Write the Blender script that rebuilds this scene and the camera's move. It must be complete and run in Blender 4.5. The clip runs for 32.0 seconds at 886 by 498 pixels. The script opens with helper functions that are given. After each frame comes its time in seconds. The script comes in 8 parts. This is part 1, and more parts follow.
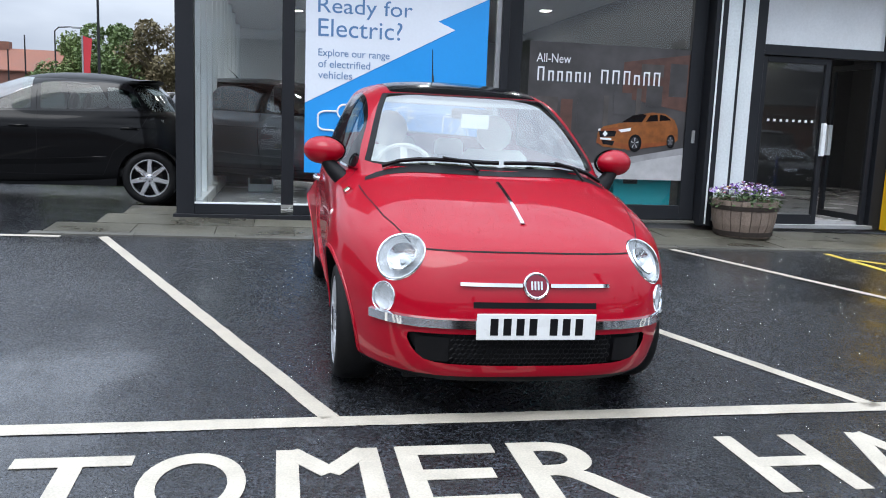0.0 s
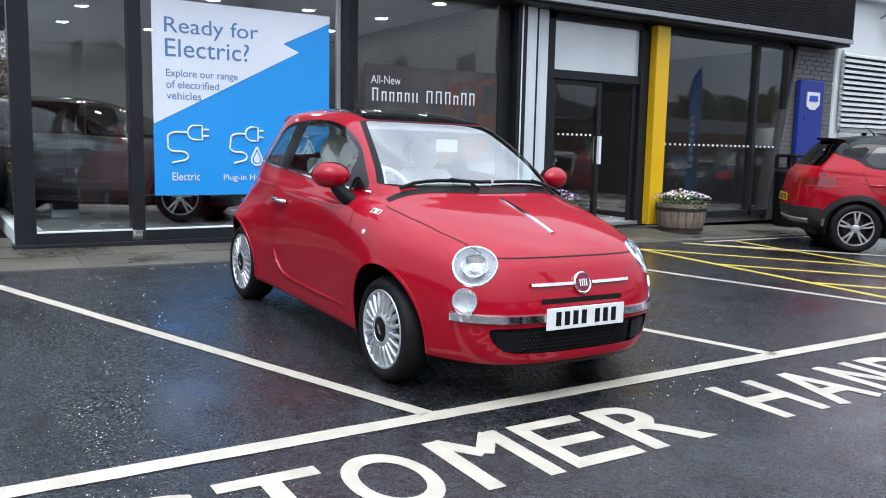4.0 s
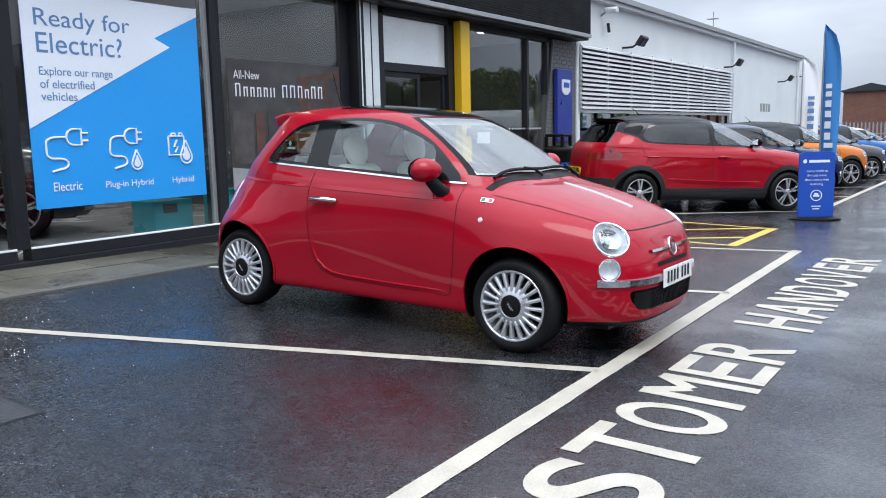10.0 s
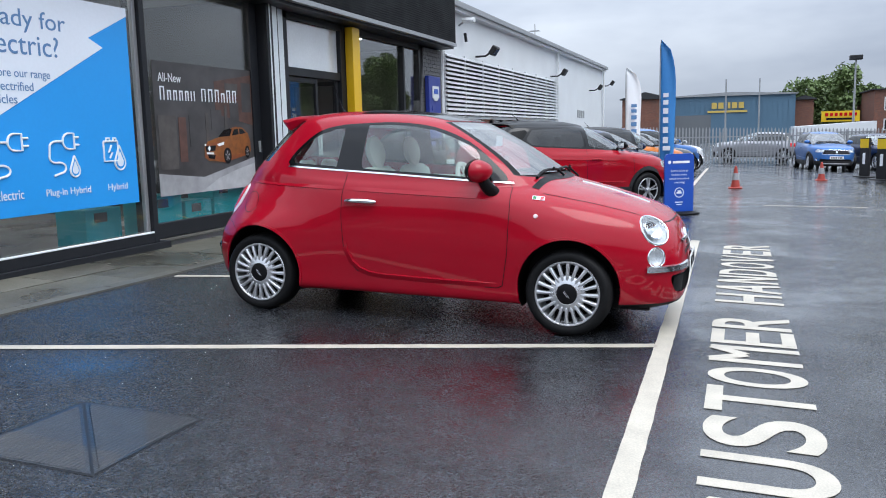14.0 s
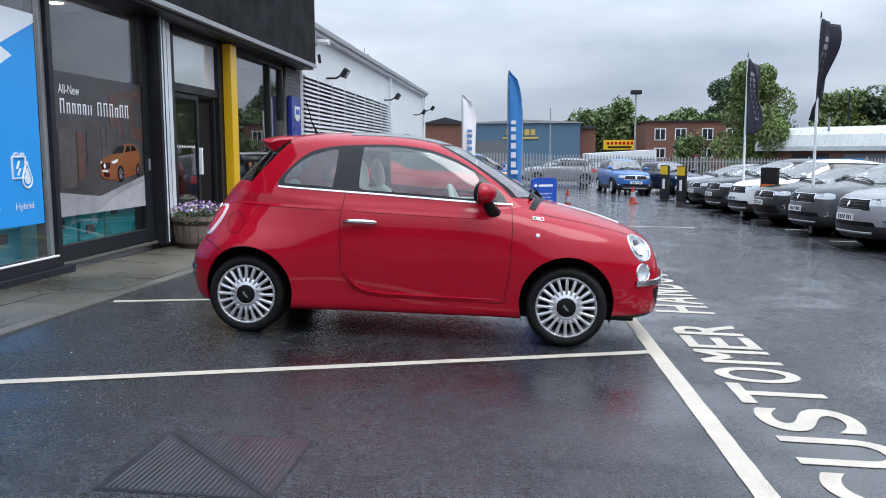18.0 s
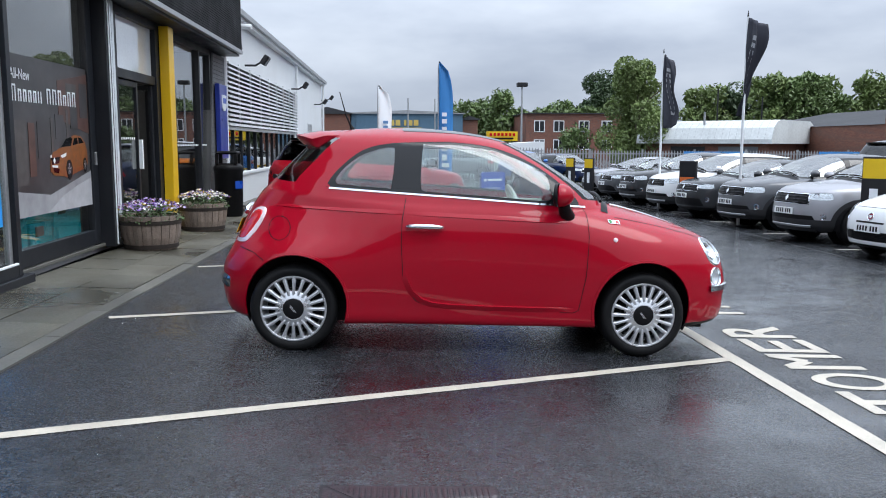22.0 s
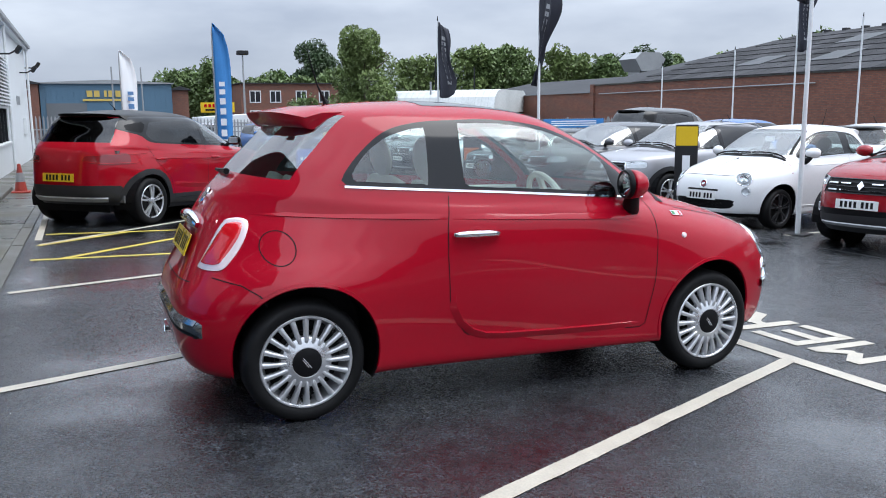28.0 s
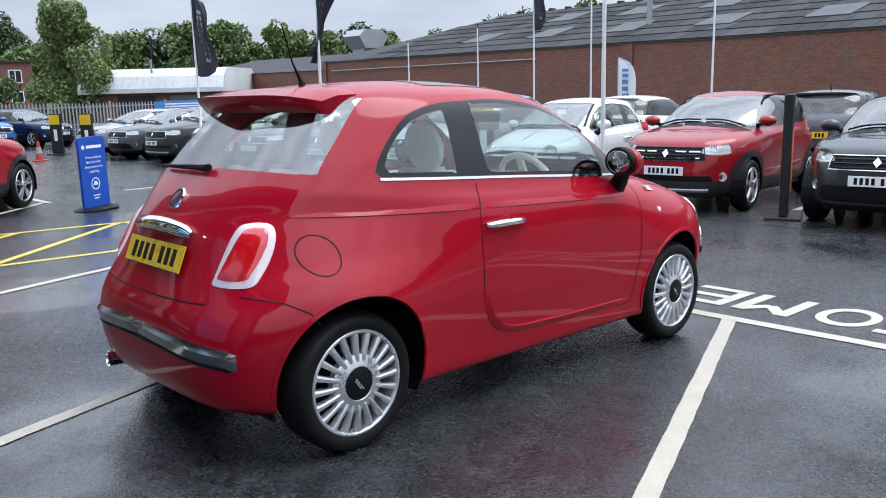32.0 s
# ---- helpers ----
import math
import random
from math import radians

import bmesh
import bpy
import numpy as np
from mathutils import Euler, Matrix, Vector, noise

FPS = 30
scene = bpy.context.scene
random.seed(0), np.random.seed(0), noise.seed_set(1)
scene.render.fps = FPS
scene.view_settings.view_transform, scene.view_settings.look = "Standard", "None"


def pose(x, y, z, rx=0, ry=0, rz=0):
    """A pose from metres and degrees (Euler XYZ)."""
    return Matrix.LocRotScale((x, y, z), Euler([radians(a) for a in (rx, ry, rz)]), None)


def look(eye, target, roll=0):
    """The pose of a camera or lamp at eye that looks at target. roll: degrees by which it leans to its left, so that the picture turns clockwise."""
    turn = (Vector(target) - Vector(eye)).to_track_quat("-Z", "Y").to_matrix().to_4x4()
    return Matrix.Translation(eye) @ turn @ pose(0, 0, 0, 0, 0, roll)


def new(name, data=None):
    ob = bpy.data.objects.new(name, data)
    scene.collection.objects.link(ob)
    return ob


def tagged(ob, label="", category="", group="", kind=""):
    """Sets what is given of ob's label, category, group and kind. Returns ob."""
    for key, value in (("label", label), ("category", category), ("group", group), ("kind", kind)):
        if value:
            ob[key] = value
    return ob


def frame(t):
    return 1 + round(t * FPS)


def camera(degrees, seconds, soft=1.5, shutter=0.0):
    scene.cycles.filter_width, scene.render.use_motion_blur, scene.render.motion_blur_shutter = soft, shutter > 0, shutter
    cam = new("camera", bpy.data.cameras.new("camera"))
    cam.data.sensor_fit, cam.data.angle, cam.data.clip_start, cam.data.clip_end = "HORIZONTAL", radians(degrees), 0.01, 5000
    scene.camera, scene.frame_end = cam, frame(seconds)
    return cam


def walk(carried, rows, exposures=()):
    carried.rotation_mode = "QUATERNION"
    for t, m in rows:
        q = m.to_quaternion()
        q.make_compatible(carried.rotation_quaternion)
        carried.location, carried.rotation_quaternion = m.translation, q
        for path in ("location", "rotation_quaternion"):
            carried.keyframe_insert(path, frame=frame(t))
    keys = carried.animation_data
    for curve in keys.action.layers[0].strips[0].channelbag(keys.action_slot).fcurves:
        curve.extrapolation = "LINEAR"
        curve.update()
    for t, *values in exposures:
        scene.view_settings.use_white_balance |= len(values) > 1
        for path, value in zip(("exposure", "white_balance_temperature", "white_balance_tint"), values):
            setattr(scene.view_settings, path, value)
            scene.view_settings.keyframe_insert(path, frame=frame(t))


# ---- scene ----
cam = camera(56.9, 32.0, 1.0)
METRES, EYE, TILT, LEAN, TURN = 13.11, 1.337, 0.0, 0.0, -11.5
ROWS = [
    (0.0, 0.0, 0.0, 0.0, 0.33, -8.54, -2.19),
    (0.5, -0.0218, 0.0028, 0.001, -3.84, -7.92, -1.48),
    (1.0, -0.0328, -0.0067, 0.0009, -6.07, -7.15, -0.25),
    (1.5, -0.0437, -0.0186, 0.0016, -7.14, -7.69, -0.08),
    (2.0, -0.0623, -0.0179, 0.0006, -10.79, -7.96, -0.79),
    (2.5, -0.0793, -0.0186, 0.0009, -14.36, -7.86, -1.4),
    (4.5, -0.1511, -0.0198, 0.0044, -23.39, -7.71, -0.39),
    (5.0, -0.1678, -0.0249, 0.0078, -26.61, -8.95, 0.44),
    (5.5, -0.1853, -0.0186, 0.0052, -27.82, -9.89, 0.42),
    (6.0, -0.2028, -0.0107, 0.0046, -28.99, -9.86, 0.02),
    (6.5, -0.2206, -0.0069, 0.005, -31.87, -9.14, -0.39),
    (7.0, -0.2359, 0.0013, 0.0062, -34.41, -8.6, 0.03),
    (7.5, -0.2515, 0.0183, 0.0041, -36.56, -8.59, 0.92),
    (8.0, -0.2662, 0.0233, 0.0042, -37.99, -8.4, 1.22),
    (8.5, -0.2804, 0.0282, 0.0064, -39.38, -8.05, 1.46),
    (9.0, -0.2908, 0.0428, 0.0061, -41.39, -7.8, 1.23),
    (9.5, -0.2987, 0.0547, 0.0063, -43.48, -8.21, 1.48),
    (10.0, -0.3127, 0.0591, 0.0052, -44.33, -8.04, 1.28),
    (10.5, -0.3252, 0.0635, 0.0071, -44.91, -7.52, 1.47),
    (11.0, -0.3335, 0.0774, 0.0061, -46.39, -7.08, 0.91),
    (11.5, -0.3427, 0.095, 0.0061, -49.27, -7.09, 0.67),
    (12.0, -0.3537, 0.1029, 0.0061, -50.91, -6.85, 0.48),
    (12.5, -0.3655, 0.1117, 0.0088, -52.37, -6.8, 0.51),
    (13.0, -0.3783, 0.1261, 0.008, -54.6, -7.16, 0.4),
    (13.5, -0.3921, 0.1359, 0.0078, -57.1, -7.51, 1.17),
    (14.0, -0.4093, 0.1411, 0.0072, -58.62, -8.0, 1.38),
    (14.5, -0.423, 0.1545, 0.0078, -60.28, -7.61, 0.51),
    (16.5, -0.4576, 0.1992, 0.0061, -66.78, -7.25, 0.44),
    (17.0, -0.4604, 0.2137, 0.0084, -69.19, -6.18, 0.52),
    (17.5, -0.4665, 0.222, 0.0094, -71.53, -5.96, 0.4),
    (18.0, -0.4687, 0.2336, 0.0097, -72.91, -6.72, 0.21),
    (18.5, -0.4668, 0.2513, 0.0116, -73.86, -6.86, 0.82),
    (19.0, -0.4651, 0.2652, 0.0122, -75.06, -6.9, 1.23),
    (19.5, -0.4653, 0.2769, 0.0128, -75.19, -6.66, 0.85),
    (20.0, -0.4664, 0.2892, 0.0149, -75.33, -6.62, 0.34),
    (20.5, -0.4605, 0.3026, 0.0143, -76.18, -7.15, 0.16),
    (21.0, -0.4542, 0.3187, 0.0129, -77.51, -7.46, 0.01),
    (21.5, -0.4542, 0.3273, 0.0144, -79.58, -7.68, -0.13),
    (22.0, -0.4559, 0.339, 0.0139, -81.69, -7.41, -0.15),
    (22.5, -0.4544, 0.3513, 0.0157, -82.99, -7.47, -0.38),
    (23.0, -0.4471, 0.3691, 0.0136, -84.63, -7.13, -0.44),
    (23.5, -0.44, 0.3783, 0.0141, -87.78, -7.67, 0.36),
    (24.0, -0.4317, 0.3879, 0.0147, -90.74, -7.13, 1.13),
    (24.5, -0.4289, 0.3982, 0.0171, -90.94, -6.69, 1.54),
    (25.0, -0.4199, 0.4168, 0.0173, -93.75, -7.21, 1.63),
    (25.5, -0.4085, 0.4307, 0.0159, -96.41, -8.17, 1.37),
    (26.0, -0.3947, 0.4426, 0.0157, -97.41, -8.85, 0.7),
    (26.5, -0.3862, 0.451, 0.0168, -97.74, -9.42, 0.2),
    (28.5, -0.3388, 0.4882, 0.0174, -103.82, -9.77, 0.63),
    (29.0, -0.3291, 0.4984, 0.018, -105.7, -10.35, 0.33),
    (29.5, -0.3182, 0.5123, 0.0189, -108.34, -10.47, -0.1),
    (30.0, -0.3162, 0.5233, 0.019, -111.08, -10.04, -0.06),
    (30.5, -0.3133, 0.5355, 0.0203, -113.9, -10.62, 0.43),
    (31.0, -0.3022, 0.5513, 0.021, -118.77, -11.15, 0.65),
    (31.5, -0.2948, 0.5631, 0.021, -120.97, -11.1, 1.03),
    (32.0, -0.2874, 0.5674, 0.0199, -121.54, -11.4, 1.41),
]
walk(cam, [(t, pose(0, 0, EYE, TILT, LEAN, TURN) @ pose(METRES * x, METRES * y, METRES * z, 90 + pitch, roll, yaw)) for t, x, y, z, yaw, pitch, roll in ROWS],
     ((0, .13), (2, .15), (5, .11), (9, .06), (13, .02), (25, .02), (29, .09), (32, .13)))

# ---------------------------------------------------------------- world and light
world = bpy.data.worlds.new("overcast")
scene.world = world
world.use_nodes = True
wn, wl = world.node_tree.nodes, world.node_tree.links
wn.clear()
w_out = wn.new("ShaderNodeOutputWorld")
w_bg = wn.new("ShaderNodeBackground")
w_sky = wn.new("ShaderNodeTexSky")
w_sky.sky_type = "NISHITA"
w_sky.sun_disc = False
w_sky.sun_elevation = radians(55)
w_sky.sun_rotation = radians(200)
w_sky.dust_density = 4.0
w_bw = wn.new("ShaderNodeRGBToBW")
w_tc = wn.new("ShaderNodeTexCoord")
w_map = wn.new("ShaderNodeMapping")
w_map.inputs["Scale"].default_value = (1.6, 1.6, 5.0)
w_noise = wn.new("ShaderNodeTexNoise")
w_noise.inputs["Scale"].default_value = 2.3
w_noise.inputs["Detail"].default_value = 5
w_ramp = wn.new("ShaderNodeValToRGB")
w_ramp.color_ramp.elements[0].position, w_ramp.color_ramp.elements[0].color = 0.30, (3.9, 4.6, 5.85, 1)
w_ramp.color_ramp.elements[1].position, w_ramp.color_ramp.elements[1].color = 0.72, (6.8, 7.6, 8.8, 1)
w_mix = wn.new("ShaderNodeMix")
w_mix.data_type = "RGBA"
w_mix.inputs[0].default_value = 0.9
wl.new(w_tc.outputs["Generated"], w_map.inputs["Vector"])
wl.new(w_map.outputs["Vector"], w_noise.inputs["Vector"])
wl.new(w_noise.outputs["Fac"], w_ramp.inputs["Fac"])
wl.new(w_sky.outputs["Color"], w_bw.inputs["Color"])
wl.new(w_bw.outputs["Val"], w_mix.inputs[6])
wl.new(w_ramp.outputs["Color"], w_mix.inputs[7])
w_sep = wn.new("ShaderNodeSeparateXYZ")
w_rise = wn.new("ShaderNodeMapRange")
w_rise.inputs["From Max"].default_value, w_rise.inputs["To Min"].default_value, w_rise.inputs["To Max"].default_value = 1.0, 0.72, 3.4
w_mul = wn.new("ShaderNodeVectorMath")
w_mul.operation = "SCALE"
wl.new(w_tc.outputs["Generated"], w_sep.inputs["Vector"])
wl.new(w_sep.outputs["Z"], w_rise.inputs["Value"])
wl.new(w_mix.outputs[2], w_mul.inputs[0])
wl.new(w_rise.outputs["Result"], w_mul.inputs["Scale"])
wl.new(w_mul.outputs[0], w_bg.inputs["Color"])
w_bg.inputs["Strength"].default_value = 0.120
wl.new(w_bg.outputs["Background"], w_out.inputs["Surface"])

sun = new("sun", bpy.data.lights.new("sun", "SUN"))
sun.data.energy, sun.data.angle, sun.data.color = 1.7, radians(40), (0.98, 0.98, 0.98)
sun.matrix_world = look((-6, -8, 30), (2, 5, 0))


# ---------------------------------------------------------------- materials
def material(name, color, rough=0.5, metal=0.0, vary=0.12, scale=6.0, fine=60.0, bump=0.0, coat=0.0, rough_vary=0.1,
             spec=0.5, drops=0.0, piece=0.0):
    m = bpy.data.materials.new(name)
    m.use_nodes = True
    n, l = m.node_tree.nodes, m.node_tree.links
    b = n["Principled BSDF"]
    b.inputs["Metallic"].default_value = metal
    b.inputs["Specular IOR Level"].default_value = spec
    b.inputs["Coat Weight"].default_value = coat
    b.inputs["Coat Roughness"].default_value = 0.03
    tc = n.new("ShaderNodeTexCoord")
    big, small = n.new("ShaderNodeTexNoise"), n.new("ShaderNodeTexNoise")
    big.inputs["Scale"].default_value, big.inputs["Detail"].default_value = scale, 4
    small.inputs["Scale"].default_value, small.inputs["Detail"].default_value = fine, 3
    l.new(tc.outputs["Object"], big.inputs["Vector"])
    l.new(tc.outputs["Object"], small.inputs["Vector"])
    add = n.new("ShaderNodeMath")
    add.operation = "ADD"
    l.new(big.outputs["Fac"], add.inputs[0])
    l.new(small.outputs["Fac"], add.inputs[1])
    val = n.new("ShaderNodeMapRange")
    val.inputs["From Min"].default_value, val.inputs["From Max"].default_value = 0.6, 1.4
    val.inputs["To Min"].default_value, val.inputs["To Max"].default_value = 1 - vary, 1 + vary
    l.new(add.outputs[0], val.inputs["Value"])
    fac = val.outputs["Result"]
    if piece:
        info = n.new("ShaderNodeObjectInfo")
        pr = n.new("ShaderNodeMapRange")
        pr.inputs["To Min"].default_value, pr.inputs["To Max"].default_value = 1 - piece, 1 + piece
        l.new(info.outputs["Random"], pr.inputs["Value"])
        mul = n.new("ShaderNodeMath")
        mul.operation = "MULTIPLY"
        l.new(fac, mul.inputs[0])
        l.new(pr.outputs["Result"], mul.inputs[1])
        fac = mul.outputs[0]
    hsv = n.new("ShaderNodeHueSaturation")
    hsv.inputs["Color"].default_value = (*color, 1)
    l.new(fac, hsv.inputs["Value"])
    l.new(hsv.outputs["Color"], b.inputs["Base Color"])
    rr = n.new("ShaderNodeMapRange")
    rr.inputs["From Min"].default_value, rr.inputs["From Max"].default_value = 0.3, 0.7
    rr.inputs["To Min"].default_value, rr.inputs["To Max"].default_value = max(0, rough - rough_vary), min(1, rough + rough_vary)
    l.new(big.outputs["Fac"], rr.inputs["Value"])
    l.new(rr.outputs["Result"], b.inputs["Roughness"])
    if bump or drops:
        bp = n.new("ShaderNodeBump")
        bp.inputs["Strength"].default_value = bump or drops
        bp.inputs["Distance"].default_value = 0.004
        if drops:
            vor = n.new("ShaderNodeTexVoronoi")
            vor.inputs["Scale"].default_value = 120
            l.new(tc.outputs["Object"], vor.inputs["Vector"])
            geo = n.new("ShaderNodeNewGeometry")
            sep = n.new("ShaderNodeSeparateXYZ")
            l.new(geo.outputs["Normal"], sep.inputs["Vector"])
            up = n.new("ShaderNodeMapRange")
            up.inputs["From Min"].default_value, up.inputs["From Max"].default_value = 0.20, 0.75
            up.inputs["To Min"].default_value, up.inputs["To Max"].default_value = 0.0, 0.55
            l.new(sep.outputs["Z"], up.inputs["Value"])
            tint = n.new("ShaderNodeSeparateColor")
            l.new(vor.outputs["Color"], tint.inputs["Color"])
            size = n.new("ShaderNodeMath")
            size.operation = "MULTIPLY"
            l.new(up.outputs["Result"], size.inputs[0])
            l.new(tint.outputs[0], size.inputs[1])
            dr = n.new("ShaderNodeMath")
            dr.operation = "SUBTRACT"
            dr.use_clamp = True
            l.new(size.outputs[0], dr.inputs[0])
            l.new(vor.outputs["Distance"], dr.inputs[1])
            l.new(dr.outputs[0], bp.inputs["Height"])
            bp.inputs["Distance"].default_value = 0.006
            l.new(bp.outputs["Normal"], b.inputs["Coat Normal"])
        else:
            l.new(small.outputs["Fac"], bp.inputs["Height"])
        l.new(bp.outputs["Normal"], b.inputs["Normal"])
    return m


def by_island(m, spread):
    """Varies a material from piece to piece of a joined mesh."""
    n, l = m.node_tree.nodes, m.node_tree.links
    hsv = [k for k in n if k.type == "HUE_SAT"][0]
    was = hsv.inputs["Value"].links[0].from_socket
    geo, pr, mul = n.new("ShaderNodeNewGeometry"), n.new("ShaderNodeMapRange"), n.new("ShaderNodeMath")
    pr.inputs["To Min"].default_value, pr.inputs["To Max"].default_value = 1 - spread, 1 + spread
    mul.operation = "MULTIPLY"
    l.new(geo.outputs["Random Per Island"], pr.inputs["Value"])
    l.new(was, mul.inputs[0])
    l.new(pr.outputs["Result"], mul.inputs[1])
    l.new(mul.outputs[0], hsv.inputs["Value"])
    return m


def paint(name, color, metal=0.0, drops=0.25, coat=0.85):
    return material(name, color, 0.42, metal, 0.04, 2.0, 40, 0.0, coat, 0.06, 0.06, drops)


def glass(name, tint=(0.75, 0.8, 0.78), face=0.04, rough=0.0, steep=5.0):
    """Clear sheet: transparent, with a gloss that grows from face (seen straight on) to full at the edge."""
    m = bpy.data.materials.new(name)
    m.use_nodes = True
    n, l = m.node_tree.nodes, m.node_tree.links
    n.clear()
    out = n.new("ShaderNodeOutputMaterial")
    mix, tr, gl, lw = (n.new(k) for k in ("ShaderNodeMixShader", "ShaderNodeBsdfTransparent", "ShaderNodeBsdfGlossy", "ShaderNodeLayerWeight"))
    tr.inputs["Color"].default_value = (*tint, 1)
    gl.inputs["Roughness"].default_value = rough
    lw.inputs["Blend"].default_value = 0.5
    power = n.new("ShaderNodeMath")
    power.operation = "POWER"
    power.inputs[1].default_value = steep
    ramp = n.new("ShaderNodeMapRange")
    ramp.inputs["To Min"].default_value = face
    l.new(lw.outputs["Facing"], power.inputs[0])
    l.new(power.outputs[0], ramp.inputs["Value"])
    l.new(ramp.outputs["Result"], mix.inputs["Fac"])
    l.new(tr.outputs["BSDF"], mix.inputs[1])
    l.new(gl.outputs["BSDF"], mix.inputs[2])
    l.new(mix.outputs["Shader"], out.inputs["Surface"])
    return m


def glow(name, color, power):
    m = bpy.data.materials.new(name)
    m.use_nodes = True
    b = m.node_tree.nodes["Principled BSDF"]
    b.inputs["Base Color"].default_value = (*color, 1)
    b.inputs["Emission Color"].default_value = (*color, 1)
    b.inputs["Emission Strength"].default_value = power
    return m


def wet_asphalt():
    m = bpy.data.materials.new("wet_asphalt")
    m.use_nodes = True
    n, l = m.node_tree.nodes, m.node_tree.links
    b = n["Principled BSDF"]
    geo = n.new("ShaderNodeNewGeometry")

    def tex(kind, scale, detail=4):
        t = n.new(kind)
        t.inputs["Scale"].default_value = scale
        if kind == "ShaderNodeTexNoise":
            t.inputs["Detail"].default_value = detail
        l.new(geo.outputs["Position"], t.inputs["Vector"])
        return t

    def rng(src, a, c, d, e):
        r = n.new("ShaderNodeMapRange")
        for k, v in zip(("From Min", "From Max", "To Min", "To Max"), (a, c, d, e)):
            r.inputs[k].default_value = v
        l.new(src, r.inputs["Value"])
        return r.outputs["Result"]

    def math2(op, a, c):
        k = n.new("ShaderNodeMath")
        k.operation = op
        for i, v in enumerate((a, c)):
            if isinstance(v, (int, float)):
                k.inputs[i].default_value = v
            else:
                l.new(v, k.inputs[i])
        return k.outputs[0]

    wet = tex("ShaderNodeTexNoise", 0.55, 6)
    mid = tex("ShaderNodeTexNoise", 2.6, 5)
    patch = tex("ShaderNodeTexNoise", 7.0, 6)
    grain = tex("ShaderNodeTexVoronoi", 120)
    lump = tex("ShaderNodeTexNoise", 78, 4)
    blot = tex("ShaderNodeTexNoise", 11, 4)
    grit = tex("ShaderNodeTexNoise", 160, 3)
    fine = tex("ShaderNodeTexNoise", 420, 2)
    stone = n.new("ShaderNodeSeparateColor")
    l.new(grain.outputs["Color"], stone.inputs["Color"])
    col = n.new("ShaderNodeMix")
    col.data_type = "RGBA"
    col.inputs[6].default_value, col.inputs[7].default_value = (0.0008, 0.0010, 0.0014, 1), (0.085, 0.095, 0.114, 1)
    dry = rng(math2("ADD", wet.outputs["Fac"], math2("MULTIPLY", mid.outputs["Fac"], 0.35)), 0.55, 0.80, 0.0, 1.0)
    # pale bluish specks and tops: stone tone, with sky glints painted into the colour
    speck = math2("POWER", stone.outputs[0], 4.0)
    tops = math2("MULTIPLY", rng(lump.outputs["Fac"], 0.45, 0.60, 0.0, 1.0), math2("MULTIPLY", rng(blot.outputs["Fac"], 0.36, 0.62, 0.3, 1.0), rng(dry, 0, 1, 0.55, 1.0)))
    tone = math2("ADD", math2("MULTIPLY", speck, 0.22), math2("ADD", math2("MULTIPLY", patch.outputs["Fac"], 0.12), math2("MULTIPLY", tops, 0.75)))
    l.new(rng(tone, 0.08, 0.95, 0, 1), col.inputs[0])
    l.new(col.outputs[2], b.inputs["Base Color"])
    stony = math2("POWER", stone.outputs[1], 2.0)
    l.new(math2("ADD", rng(dry, 0, 1, 0.05, 0.12), math2("ADD", rng(patch.outputs["Fac"], 0.3, 0.7, -0.02, 0.06), math2("MULTIPLY", stony, 0.30))), b.inputs["Roughness"])
    bp = n.new("ShaderNodeBump")
    bp.inputs["Distance"].default_value = 0.0065
    l.new(rng(dry, 0, 1, 0.30, 1.0), bp.inputs["Strength"])
    l.new(math2("ADD", grain.outputs["Distance"], math2("ADD", math2("MULTIPLY", lump.outputs["Fac"], 1.5), math2("ADD", math2("MULTIPLY", grit.outputs["Fac"], 0.7), math2("MULTIPLY", fine.outputs["Fac"], 0.4)))), bp.inputs["Height"])
    l.new(bp.outputs["Normal"], b.inputs["Normal"])
    b.inputs["Specular IOR Level"].default_value = 0.35
    # the film of rain water
    l.new(math2("MULTIPLY", rng(dry, 0, 1, 1.0, 0.6), rng(tops, 0, 1, 1.0, 0.15)), b.inputs["Coat Weight"])
    l.new(rng(dry, 0, 1, 0.03, 0.12), b.inputs["Coat Roughness"])
    film = n.new("ShaderNodeBump")
    film.inputs["Distance"].default_value = 0.003
    l.new(rng(dry, 0, 1, 0.16, 0.65), film.inputs["Strength"])
    l.new(math2("ADD", math2("ADD", grain.outputs["Distance"], math2("MULTIPLY", lump.outputs["Fac"], 2.2)), math2("MULTIPLY", grit.outputs["Fac"], 0.6)), film.inputs["Height"])
    l.new(film.outputs["Normal"], b.inputs["Coat Normal"])
    return m


ASPHALT = wet_asphalt()
LINE = material("road_paint", (0.47, 0.43, 0.36), 0.45, 0, 0.26, 7, 110, 0.4, spec=0.3)
LINE_W = material("white_bay_paint", (0.46, 0.42, 0.35), 0.45, 0, 0.22, 7, 110, 0.4, spec=0.3)
LINE_Y = material("yellow_road_paint", (0.60, 0.46, 0.06), 0.45, 0, 0.16, 5, 90, 0.25)
PAVING = material("paving", (0.088, 0.083, 0.064), 0.40, 0, 0.65, 0.9, 55, 0.3, rough_vary=0.25, piece=0.16)
KERB = material("kerbstone", (0.10, 0.096, 0.082), 0.5, 0, 0.4, 2, 70, 0.2, piece=0.1)
RED = paint("red_paint", (0.34, 0.001, 0.013), drops=0.5, coat=0.7)
FLAME = paint("flame_red_paint", (0.36, 0.002, 0.012), 0.15)
MAROON = paint("maroon_paint", (0.20, 0.012, 0.018), 0.3)
DEEPRED = paint("deep_red_paint", (0.26, 0.008, 0.014), 0.15)
BLACKP = paint("black_paint", (0.003, 0.003, 0.0035), drops=0.0, coat=0.25)
